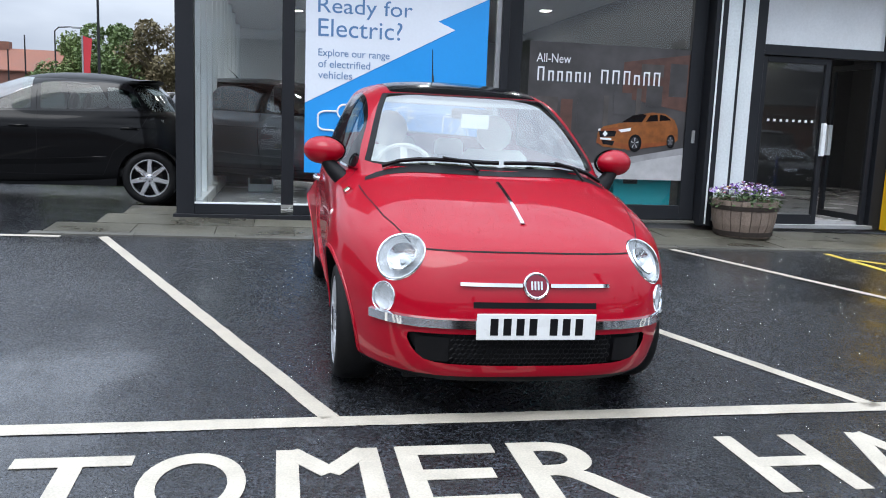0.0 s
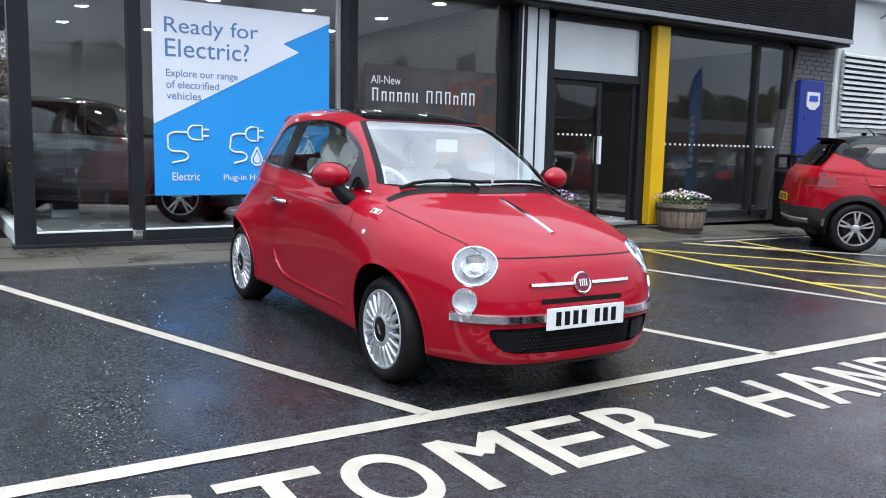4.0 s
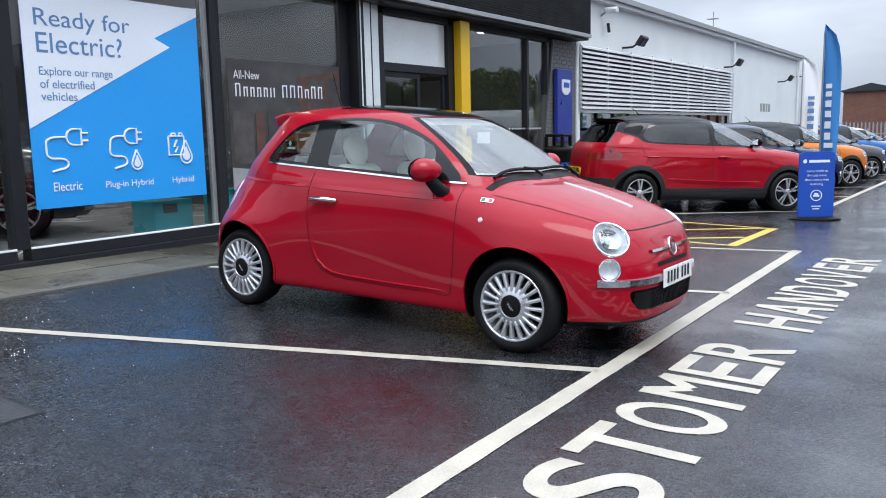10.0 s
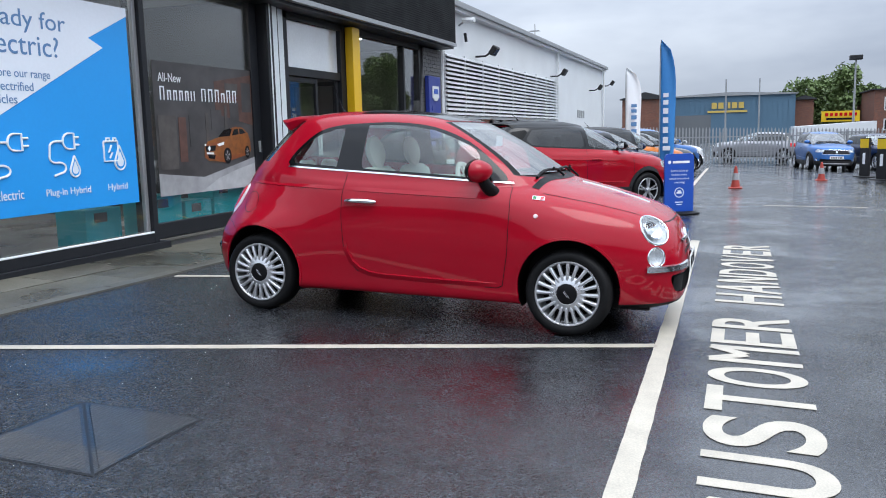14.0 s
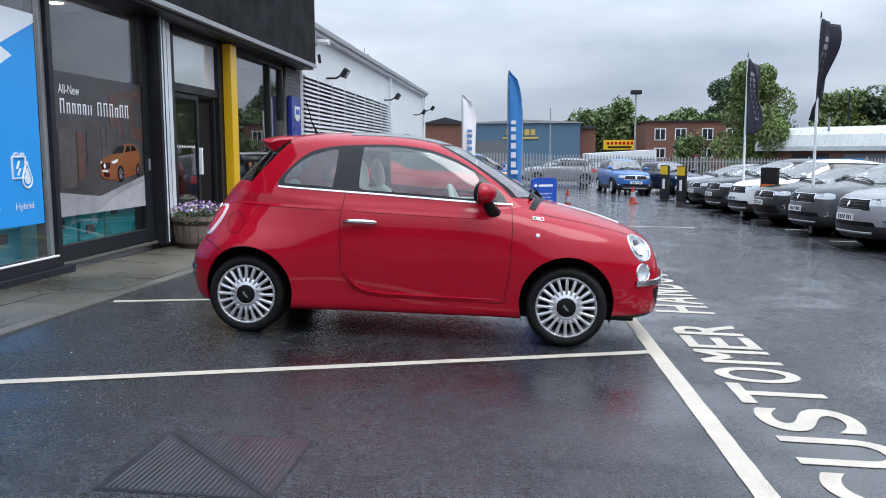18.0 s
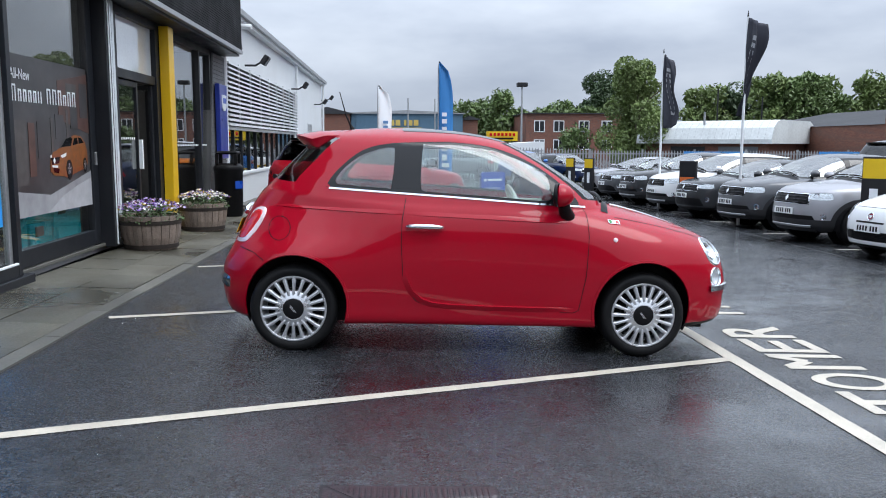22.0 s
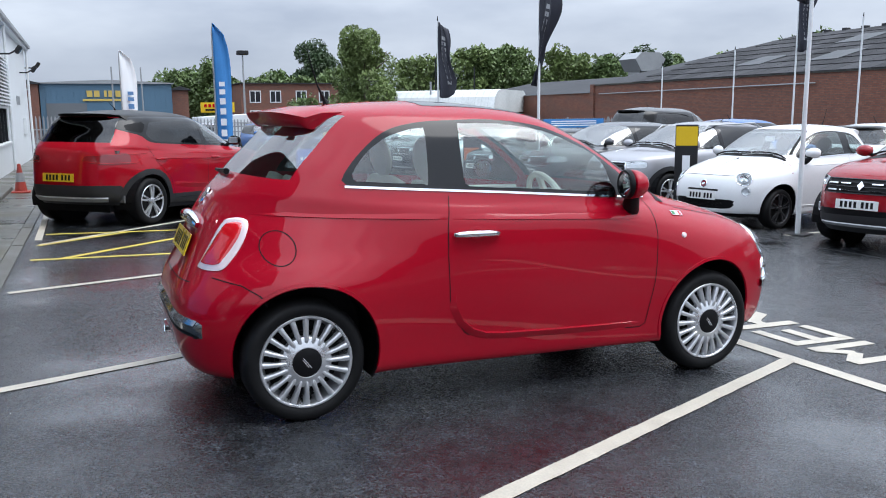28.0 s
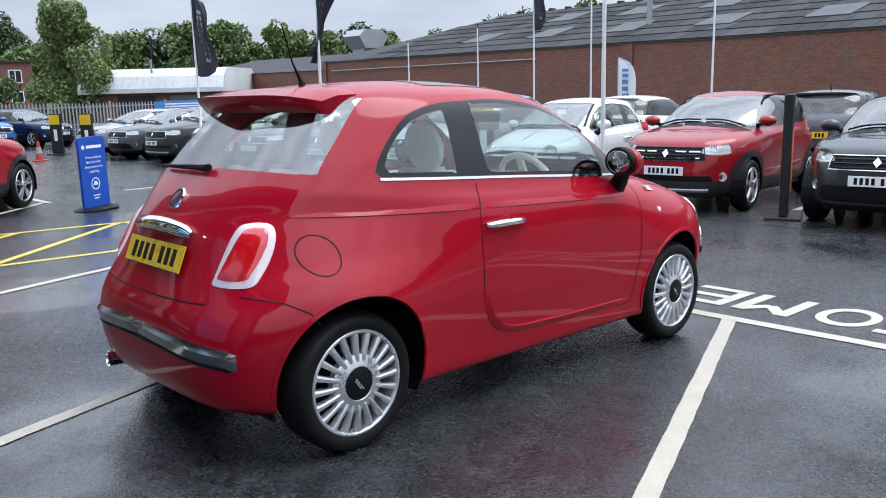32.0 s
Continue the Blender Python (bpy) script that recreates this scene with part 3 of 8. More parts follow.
# hatched yellow box and the angled bays beyond it
YL = "worn yellow painted hatching line"
stripe(5.73, 7.66, 5.76, 4.12, .085, LINE_Y, YL)
stripe(7.86, 7.60, 7.80, 4.12, .085, LINE_Y, YL)
stripe(5.72, 4.10, 7.84, 4.10, .12, LINE_Y, YL)
for x0, y0, x1, y1 in ((5.77, 7.35, 7.80, 5.38), (5.77, 6.18, 7.80, 4.20), (6.82, 7.64, 7.84, 6.64), (5.80, 5.0, 6.62, 4.18)):
    stripe(x0, y0, x1, y1, .085, LINE_Y, YL)
for i in range(6):
    stripe(6.9 + 3.75 * i, 7.62, 10.95 + 3.75 * i, 4.12, .09)
stripe(7.3, 7.66, 12.0, 7.70, .08)
stripe(10.9, 4.05, 31.5, 4.2, .10)
stripe(-9, 7.62, -1.9, 7.70, .09)
stripe(12.0, 2.45, 12.3, .6, .09)
for i in range(7):
    stripe(-.45 + 2.62 * i, -1.35, .15 + 2.62 * i, -5.6, .09)

# pavement of slabs and kerbstones
KERB_Y, WALL_Y = 7.78, 8.93


def pave_z(x, y):
    return ground_z(x, KERB_Y) + .014 + (y - KERB_Y) * .045


def slab_row(name, x0, x1, y0, y1, step, mat, parent, gap=.008, seed=3):
    rnd = random.Random(seed)
    x = x0
    while x < x1 - .05:
        w = min(step, x1 - x)
        bm = bmesh.new()
        dz = rnd.uniform(-.003, .003)
        vs = [(x + gap / 2, y0 + gap / 2), (x + w - gap / 2, y0 + gap / 2), (x + w - gap / 2, y1 - gap / 2), (x + gap / 2, y1 - gap / 2)]
        top = [bm.verts.new((a, b, pave_z(a, b) + dz)) for a, b in vs]
        low = [bm.verts.new((a, b, pave_z(a, b) - .06)) for a, b in vs]
        bm.faces.new(top)
        for i in range(4):
            bm.faces.new((top[i], low[i], low[(i + 1) % 4], top[(i + 1) % 4]))
        finish(name, bm, mat, parent)
        x += w


pavement = tagged(finish("pavement", laid([(-2.6, KERB_Y), (34, KERB_Y), (34, 9.4), (-2.6, 9.4)], -.02), KERB), "damp grey paving slabs along the showroom front", "pavement", kind="structure")
slab_row("kerbstone", -2.2, 12.2, KERB_Y, KERB_Y + .13, .9, KERB, pavement)
slab_row("paving_slab", -2.1, 12.2, KERB_Y + .13, KERB_Y + .62, .75, PAVING, pavement, seed=4)
slab_row("paving_slab", -1.75, 12.2, KERB_Y + .62, KERB_Y + 1.20, .75, PAVING, pavement, seed=5)
slab_row("paving_slab", -1.6, -1.0, KERB_Y + 1.2, KERB_Y + 1.8, .6, PAVING, pavement, seed=6)
slab_row("kerbstone", 12.2, 34, KERB_Y, KERB_Y + 1.3, 1.8, PAVING, pavement, seed=8)


# ---------------------------------------------------------------- showroom
FLOOR_Z = .34
TOP_Z = 3.22


def bar(name, parent, *a, mat=FRAME, bevel=.004, label=""):
    return part(name, boxes(a, bevel=bevel), mat, parent, label)


def pane(name, x0, x1, y, z0, z1, parent, mat=GLASS_SHOP, thick=.012):
    ob = part(name, boxes((x0, x1, y, y + thick, z0, z1)), mat, parent)
    ob.visible_shadow = False
    return ob


win1 = tagged(new("window_1"), "tall shopfront glazing in dark aluminium frames", "window", kind="structure")
bar("window_frame", win1, -1.05, -.87, 8.88, 9.06, .30, TOP_Z)
bar("window_frame", win1, .02, .15, 8.89, 9.05, .44, TOP_Z)
bar("window_frame", win1, -.87, .02, 8.89, 9.05, .33, .44)
bar("window_frame", win1, .15, 2.38, 8.89, 9.05, .33, .44)
bar("window_sill", win1, -1.08, 2.60, 8.85, 9.07, .20, .33)
bar("glazing_bead", win1, -.87, .02, 8.885, 8.91, .435, .455, mat=PALE)
bar("glazing_bead", win1, .15, 2.38, 8.885, 8.91, .435, .455, mat=PALE)
bar("pale_mullion", win1, 2.325, 2.38, 8.935, 8.985, .44, TOP_Z, mat=GALV)
bar("window_frame", win1, 2.38, 2.46, 8.89, 9.12, .33, TOP_Z)
pane("window_pane", -.87, .02, 8.95, .44, TOP_Z, win1)
pane("window_pane", .15, 2.325, 8.95, .44, TOP_Z, win1)

door1 = tagged(new("door_1"), "large closed sliding glass door with a dark frame", "door", kind="structure")
bar("door_frame", door1, 2.47, 2.66, 9.06, 9.14, .33, TOP_Z)
bar("door_frame", door1, 4.72, 4.90, 9.06, 9.14, .33, TOP_Z)
bar("door_frame", door1, 2.66, 4.72, 9.06, 9.14, .33, .50)
bar("door_track", door1, 2.45, 4.92, 9.02, 9.055, .29, .325, mat=KERB)
pane("door_pane", 2.66, 4.72, 9.09, .50, TOP_Z, door1)
bar("door_post", door1, 4.91, 5.06, 8.90, 9.16, .28, TOP_Z, mat=FRAME)
bar("edge_strip", door1, 4.965, 4.985, 8.885, 8.90, .30, TOP_Z, mat=PALE)
bar("door_lock", door1, 4.80, 4.84, 9.04, 9.06, 1.25, 1.40, mat=GALV)

win2 = tagged(new("window_2"), "narrow obscured glass side panels beside the entrance", "window", kind="structure")
bar("obscured_panel", win2, 5.06, 5.26, 8.95, 8.98, .34, TOP_Z, mat=OBSCURE)
bar("window_frame", win2, 5.26, 5.30, 8.96, 9.06, .34, TOP_Z)
bar("obscured_panel", win2, 5.30, 5.50, 9.0, 9.02, .34, TOP_Z, mat=OBSCURE)
bar("window_sill", win2, 5.06, 5.52, 8.96, 9.08, .26, .34)

door2 = tagged(new("door_2"), "double glass entrance doors, one standing open", "door", kind="structure")
bar("door_frame", door2, 5.50, 5.64, 9.02, 9.20, .26, TOP_Z)
bar("door_frame", door2, 7.30, 7.74, 9.02, 9.20, .26, TOP_Z)
bar("transom", door2, 5.64, 7.30, 9.04, 9.18, 2.33, 2.45)
bar("door_head", door2, 5.50, 7.40, 9.02, 9.20, 3.12, TOP_Z)
bar("fanlight", door2, 5.64, 7.30, 9.09, 9.12, 2.45, 3.12, mat=FANLIGHT)
bar("threshold", door2, 5.60, 7.35, 9.0, 9.25, .25, .30, mat=GALV)
leaf = bar("door_leaf", door2, 5.66, 5.73, 9.08, 9.13, .30, 2.32)
bar("leaf_frame", leaf, 6.52, 6.59, 9.08, 9.13, .30, 2.32)
bar("leaf_frame", leaf, 5.73, 6.52, 9.08, 9.13, 2.25, 2.32)
bar("leaf_frame", leaf, 5.73, 6.52, 9.08, 9.13, .30, .42)
bar("door_handle", leaf, 6.53, 6.58, 9.03, 9.08, 1.15, 1.55, mat=PALE)
pane("leaf_pane", 5.73, 6.52, 9.10, .42, 2.25, leaf)
for i in range(8):
    bar("dot", leaf, 5.80 + i * .085, 5.83 + i * .085, 9.093, 9.098, 1.55, 1.58, mat=WHITEINK, bevel=0)
leaf2 = bar("door_leaf", door2, 7.21, 7.28, 9.08, 9.13, .30, 2.32)
bar("leaf_frame", leaf2, 7.235, 7.285, 9.14, 9.95, .30, .42)
bar("leaf_frame", leaf2, 7.235, 7.285, 9.14, 9.95, 2.25, 2.32)
bar("leaf_frame", leaf2, 7.235, 7.285, 9.88, 9.95, .42, 2.25)
bar("door_handle", leaf2, 7.18, 7.23, 9.80, 9.86, 1.15, 1.55, mat=PALE)
column = tagged(bar("column", None, 7.45, 7.72, 8.87, 9.01, .25, 3.19, mat=YELLOW, bevel=.006), "bright yellow square entrance column", "column", kind="structure")

win3 = tagged(new("window_3"), "shopfront windows past the entrance, dark frames", "window", kind="structure")
bar("window_frame", win3, 7.74, 7.84, 9.04, 9.18, .30, TOP_Z)
bar("window_frame", win3, 9.98, 10.06, 9.04, 9.18, .30, TOP_Z)
bar("window_frame", win3, 10.80, 10.90, 9.04, 9.18, .30, TOP_Z)
bar("window_frame", win3, 7.84, 10.80, 9.04, 9.18, .30, .40)
bar("window_frame", win3, 7.74, 10.90, 9.04, 9.18, 3.12, TOP_Z)
pane("window_pane", 7.84, 9.98, 9.10, .40, 3.12, win3)
pane("window_pane", 10.06, 10.80, 9.10, .40, 3.12, win3)
for i in range(26):
    bar("dot", win3, 7.95 + i * .11, 7.98 + i * .11, 9.09, 9.096, 1.45, 1.48, mat=WHITEINK, bevel=0)

# grey brick pier with a splayed foot, brick by brick
pier = tagged(finish("wall_pier", prism([(10.45, .22), (12.18, .22), (12.18, 3.2), (11.0, 3.2)], .25, "y", 9.03), DARKWALL), "grey brick pier that widens towards its foot", "wall", kind="structure")
brick_mesh = None
for r in range(38):
    z = .24 + r * .078
    left = 10.45 + (z - .22) * (.55 / 2.98) + .03
    x = left - (r % 2) * .11
    while x < 12.14:
        a, b = max(x, left), min(x + .215, 12.15)
        if b - a > .05:
            if b - a > .214:
                if brick_mesh is None:
                    first = part("brick", boxes((0, .215, -.012, .02, 0, .066)), BRICK_G, pier)
                    brick_mesh = first.data
                    first.matrix_basis = pose(a, 9.026, z)
                else:
                    ob = new("brick", brick_mesh)
                    ob.parent = pier
                    ob.matrix_basis = pose(a, 9.026, z)
            else:
                part("brick", boxes((a, b, 9.014, 9.046, z, z + .066)), BRICK_G, pier)
        x += .225

# dark fascia over the front
fascia = tagged(finish("wall_fascia", boxes((-1.7, 11.94, 8.65, 9.9, 3.32, 5.3)), FASCIA), "dark ribbed metal fascia above the shopfront", "fascia", kind="structure")
bm = bmesh.new()
for i in range(48):
    box(bm, -1.7, 11.94, 8.640, 8.652, 3.36 + i * .04, 3.378 + i * .04)
tagged(part("rib", bm, FASCIA, fascia), kind="stuff")
bar("fascia_edge", fascia, -1.72, 11.97, 8.62, 8.70, 3.26, 3.33, mat=GALV)
bar("fascia_end", fascia, 11.93, 11.97, 8.64, 9.9, 3.32, 5.3, mat=DARKMETAL)
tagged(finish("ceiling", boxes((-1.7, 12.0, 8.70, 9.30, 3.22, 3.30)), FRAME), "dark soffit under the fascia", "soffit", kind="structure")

# showroom inside
tagged(finish("floor", boxes((-1.0, 12.1, 9.15, 19, .20, FLOOR_Z)), FLOOR_IN), "polished grey showroom floor tiles", "floor", kind="structure")
tagged(finish("wall_back", boxes((-1.0, 4.95, 19, 19.2, .2, 3.6)), WALL_IN), "pale showroom back wall", "wall", kind="structure")
tagged(finish("wall_reception", boxes((5.05, 12.0, 15.8, 16.0, .2, 3.3)), DARKWALL), "dark wall behind the reception", "wall", kind="structure")
tagged(finish("wall_party", boxes((12.0, 12.2, 9.2, 19, .2, 3.6)), DARKWALL), "dark showroom end wall", "wall", kind="structure")
tagged(finish("wall_partition", boxes((4.95, 5.05, 9.2, 19, .2, 3.3)), DARKWALL), "dark grey inner partition wall", "wall", kind="structure")
tagged(finish("ceiling", boxes((-1.0, 12.1, 9.2, 19, 3.30, 3.5)), CEIL), "grey showroom ceiling", "ceiling", kind="structure")
tagged(finish("roof", boxes((-1.7, 12.2, 9.9, 19.4, 3.5, 3.7)), ROOF_G), "flat grey showroom roof", "roof", kind="structure")
sidewin = tagged(new("window_4"), "glazed side wall with white pilasters", "window", kind="structure")
for y in (9.3, 10.1, 10.9, 11.7, 12.5, 13.3, 14.1, 15.2, 16.4, 18.2):
    bar("pilaster", sidewin, -.96, -.84, y, y + .10, FLOOR_Z, 3.3, mat=PALE)
bar("side_sill", sidewin, -1.05, -.80, 9.06, 19, .30, .46, mat=PALE)
ob = part("side_pane", boxes((-.985, -.97, 9.2, 19, .46, 3.3)), GLASS_SHOP, sidewin)
ob.visible_shadow = False
for i, (x, y) in enumerate([(x, y) for x in (.3, 1.7, 3.1, 4.3, 6.2, 8.0, 9.8) for y in (9.9, 11.6, 13.4, 15.4)]):
    lamp = tagged(part("downlight", moved(lathe([(.10, 0), (.11, -.012), (.085, -.014), (.08, .0)], 16), pose(x, y, 3.30)), WHITEMETAL), "small round recessed ceiling downlight", "ceiling light", "showroom downlights")
    part("diffuser", moved(boxes((-.075, .075, -.075, .075, -.012, -.004)), pose(x, y, 3.30)), DOWNLIGHT, lamp)


# ---------------------------------------------------------------- posters in the windows
def flat(poly, y, mat, name, parent=None, thick=.003):
    return part(name, prism(poly, thick, "y", y), mat, parent)


poster = tagged(flat([(.26, .79), (2.23, .79), (2.23, 2.80), (.26, 2.80)], 8.935, POSTER_BLUE, "window_poster"), "large blue and white poster on the shop window glass", "poster")
flat([(.26, 1.53), (1.86, 2.37), (1.67, 2.45), (2.23, 2.72), (2.23, 2.80), (.26, 2.80)], 8.930, POSTER_PALE, "pale_field", poster)
for text, size, x, z, w in (("Ready for", .205, .385, 2.42, 1.0), ("Electric?", .185, .39, 2.225, .89), ("Explore our range", .098, .395, 2.0, .755), ("of electrified", .078, .395, 1.905, .55), ("vehicles", .078, .395, 1.79, .36)):
    words(text, size, INK, pose(x, 8.928, z, 90), "lettering", poster, .001, width=w)
for text, x, z, w in (("Electric", .44, .945, .29), ("Plug-in Hybrid", .985, .925, .555), ("Hybrid", 1.78, .925, .28)):
    words(text, .085, WHITEINK, pose(x, 8.928, z, 90), "lettering", poster, .001, width=w)


def line_art(points, r=.0105):
    return tube([(x, 8.930, z) for x, z in points], r, 6)


def arc(cx, cz, rx, rz, a0, a1, n=10):
    return [(cx + rx * math.cos(radians(a)), cz + rz * math.sin(radians(a))) for a in np.linspace(a0, a1, n)]


def plug_icon(x, z, k=1.0):
    cord = [(x + .14 * k, z + .13)] + arc(x + .04 * k, z + .08, .10 * k, .05, 90, 180) + arc(x + .02 * k, z - .02, .08, .05, 180, 270, 6)[::-1][::-1] + arc(x + .07 * k, z - .12, .08 * k, .05, 90, -90, 8) + [(x - .02, z - .19)]
    part("icon", line_art(cord), WHITEINK, poster)
    body = arc(x + .22 * k, z + .13, .075, .075, 90, 270) + [(x + .30 * k, z + .055), (x + .30 * k, z + .205), (x + .22 * k, z + .205)]
    part("icon", line_art(body), WHITEINK, poster)
    part("icon", line_art([(x + .30 * k, z + .165), (x + .37 * k, z + .165)]), WHITEINK, poster)
    part("icon", line_art([(x + .30 * k, z + .095), (x + .37 * k, z + .095)]), WHITEINK, poster)


def drop_icon(x, z, k=1.0):
    pts = [(x, z + .11 * k)] + arc(x, z - .03 * k, .06 * k, .06 * k, 30, -210, 14) + [(x, z + .11 * k)]
    part("icon", prism([(x + (a - x) * .62, z - .02 * k + (b - z + .02 * k) * .62) for a, b in pts[:-1]], .004, "y", 8.922), POSTER_PALE, poster)
    part("icon_ground", prism([(a, b) for a, b in pts[:-1]], .003, "y", 8.927), POSTER_BLUE, poster)
    part("icon", line_art(pts), WHITEINK, poster)


plug_icon(.46, 1.32)
plug_icon(1.12, 1.32, .85)
drop_icon(1.36, 1.20)
part("icon", line_art([(1.76, 1.44), (1.96, 1.44), (1.96, 1.24), (1.76, 1.24), (1.76, 1.44)]), WHITEINK, poster)
part("icon", line_art([(1.80, 1.44), (1.80, 1.47), (1.85, 1.47), (1.85, 1.44)]), WHITEINK, poster)
part("icon", line_art([(1.90, 1.44), (1.90, 1.47), (1.94, 1.47), (1.94, 1.44)]), WHITEINK, poster)
part("icon", line_art([(1.87, 1.40), (1.83, 1.33), (1.88, 1.33), (1.84, 1.27)]), WHITEINK, poster)
drop_icon(1.98, 1.26, 1.25)

cposter = tagged(flat([(2.76, .80), (4.78, .80), (4.78, 2.33), (2.76, 2.33)], 9.083, POSTER_DARK, "window_poster"), "dark poster of an orange car on a city street", "poster")
flat([(2.76, .80), (4.78, .80), (4.78, 1.20), (3.6, .98), (2.76, 1.06)], 9.079, POSTER_ROAD, "road_field", cposter)
flat([(3.9, 1.75), (4.78, 1.60), (4.78, 2.28), (3.9, 2.15)], 9.0795, POSTER_BRICK, "warm_field", cposter)
words("All-New", .10, WHITEINK, pose(2.84, 9.0755, 2.10, 90), "lettering", cposter, .001, width=.41)
x = 2.86
for w in (.12, .10, .10, .10, .10, .05, .06, 0, .13, .13, .12, .11, .12, .12):
    if w:
        hh, ww = (.155 if w > .11 else .115), w * .66
        part("lettering_bar", boxes((x, x + .018, 9.074, 9.078, 1.895, 1.895 + hh)), WHITEINK, cposter)
        if ww > .05:
            part("lettering_bar", boxes((x + ww - .018, x + ww, 9.074, 9.078, 1.895, 1.895 + hh)), WHITEINK, cposter)
            part("lettering_bar", boxes((x + .018, x + ww - .018, 9.074, 9.078, 1.877 + hh, 1.895 + hh)), WHITEINK, cposter)
    x += w + .008 if w else .08
# the printed street: house fronts, pavement, the car in flat shapes
PRINT_WALL = material("poster_wall", (.068, .060, .056), .4, 0, .45, 2.2, 9)
PRINT_PALE = material("poster_pavement", (.42, .42, .43), .4, 0, .2, 1.8, 9)
PRINT_ORANGE = material("poster_orange", (.22, .068, .012), .4, 0, .35, 5, 20)
PRINT_DEEP = material("poster_amber", (.22, .055, .012), .4, 0, .3, 6, 20)
for x0, x1, z0, z1, mm in ((2.80, 3.12, 1.10, 1.72, PRINT_WALL), (3.16, 3.30, 1.18, 1.70, POSTER_BRICK), (3.36, 3.62, 1.35, 1.72, POSTER_DARK), (3.68, 3.74, 1.2, 1.76, PRINT_WALL), (3.80, 4.02, 1.55, 1.80, POSTER_DARK),
                           (4.08, 4.14, 1.55, 1.86, PRINT_WALL), (4.20, 4.40, 1.66, 1.90, POSTER_DARK), (4.48, 4.70, 1.78, 2.16, POSTER_DARK), (4.12, 4.40, 2.0, 2.14, PRINT_WALL)):
    flat([(x0, z0), (x1, z0), (x1, z1), (x0, z1)], 9.0785, mm, "printed_front", cposter)
flat([(3.5, .80), (4.78, .80), (4.78, 1.12), (4.3, 1.04), (3.9, .95)], 9.0775, PRINT_PALE, "printed_pavement", cposter)
flat([(3.62, 1.12), (3.63, 1.28), (3.70, 1.38), (3.86, 1.43), (4.02, 1.47), (4.16, 1.60), (4.30, 1.635), (4.46, 1.62), (4.58, 1.52), (4.63, 1.38), (4.64, 1.20), (4.58, 1.12), (4.2, 1.06), (3.95, 1.02), (3.70, 1.05)], 9.0770, PRINT_ORANGE, "printed_car", cposter)
flat([(3.62, 1.10), (3.90, 1.06), (4.02, 1.0), (4.20, 1.04), (4.56, 1.12), (4.58, 1.17), (4.2, 1.12), (3.96, 1.10), (3.64, 1.18)], 9.0760, PRINT_DEEP, "printed_sill", cposter)
flat([(3.66, 1.33), (3.86, 1.37), (4.0, 1.34), (3.98, 1.28), (3.80, 1.30), (3.65, 1.27)], 9.0760, PRINT_DEEP, "printed_fold", cposter)
flat([(3.92, 1.455), (4.05, 1.575), (4.17, 1.605), (4.22, 1.585), (4.17, 1.47)], 9.0755, GLOSSBLACK, "printed_glass", cposter)
flat([(4.22, 1.48), (4.27, 1.585), (4.36, 1.60), (4.37, 1.50)], 9.0755, GLOSSBLACK, "printed_glass", cposter)
flat([(4.39, 1.50), (4.39, 1.60), (4.46, 1.59), (4.54, 1.52)], 9.0755, GLOSSBLACK, "printed_glass", cposter)
flat([(3.64, 1.30), (3.86, 1.31), (3.84, 1.22), (3.66, 1.20)], 9.0755, GLOSSBLACK, "printed_grille", cposter)
flat([(3.68, 1.16), (3.84, 1.14), (3.82, 1.07), (3.70, 1.09)], 9.0755, GLOSSBLACK, "printed_intake", cposter)
flat([(3.88, 1.33), (4.04, 1.37), (4.03, 1.32), (3.92, 1.29)], 9.0755, WHITEINK, "printed_lamp", cposter)
flat([(3.63, 1.33), (3.66, 1.345), (3.66, 1.31), (3.635, 1.30)], 9.0755, WHITEINK, "printed_lamp", cposter)
flat([(3.72, 1.31), (3.75, 1.26), (3.72, 1.21), (3.69, 1.26)], 9.0745, WHITEINK, "printed_badge", cposter)
flat([(3.66, 1.195), (3.80, 1.19), (3.80, 1.155), (3.665, 1.165)], 9.0745, PALE, "printed_plate", cposter)
for cx, cz, rx, rz in ((4.10, 1.12, .082, .145), (4.55, 1.17, .052, .115)):
    flat(arc(cx, cz, rx, rz, 0, 345, 20), 9.0745, BLACK, "printed_wheel", cposter)
    flat(arc(cx - .006, cz, rx * .68, rz * .68, 0, 345, 20), 9.073, DARKALLOY, "printed_rim", cposter)
    for k in range(5):
        a0 = 72 * k + 18
        flat([(cx - .006 + rx * .6 * math.cos(radians(a0 - 8)), cz + rz * .6 * math.sin(radians(a0 - 8))), (cx - .006 + rx * .6 * math.cos(radians(a0 + 8)), cz + rz * .6 * math.sin(radians(a0 + 8))), (cx - .006, cz)], 9.0715, ALLOY, "printed_spoke", cposter, .0012)
for ob in cposter.children:
    if ob.name.split(".")[0] in ("printed_car", "printed_sill", "printed_fold", "printed_glass", "printed_grille", "printed_intake", "printed_lamp", "printed_badge", "printed_plate", "printed_wheel", "printed_rim", "printed_spoke"):
        for vert in ob.data.vertices:
            vert.co.z = 1.14 + (vert.co.z - 1.0) * .71
for x0, x1, top in ((1.72, 2.24, .74), (2.72, 3.28, .80), (3.34, 3.86, .70), (3.92, 4.66, .88)):
    plinth = tagged(part("display_plinth", boxes((x0, x1, 9.20, 9.60, FLOOR_Z, top), bevel=.008), TEAL), "low teal display plinth behind the glass", "plinth", "teal display plinths")
    part("plinth_inlay", boxes((x0 + .12, x0 + .30, 9.192, 9.20, top - .14, top - .04)), DARKWALL, plinth)
board = tagged(part("display_stand", boxes((-.42, -.08, 11.6, 11.68, FLOOR_Z, 1.75), bevel=.01), PALE), "tall white and black product display stand", "display stand")
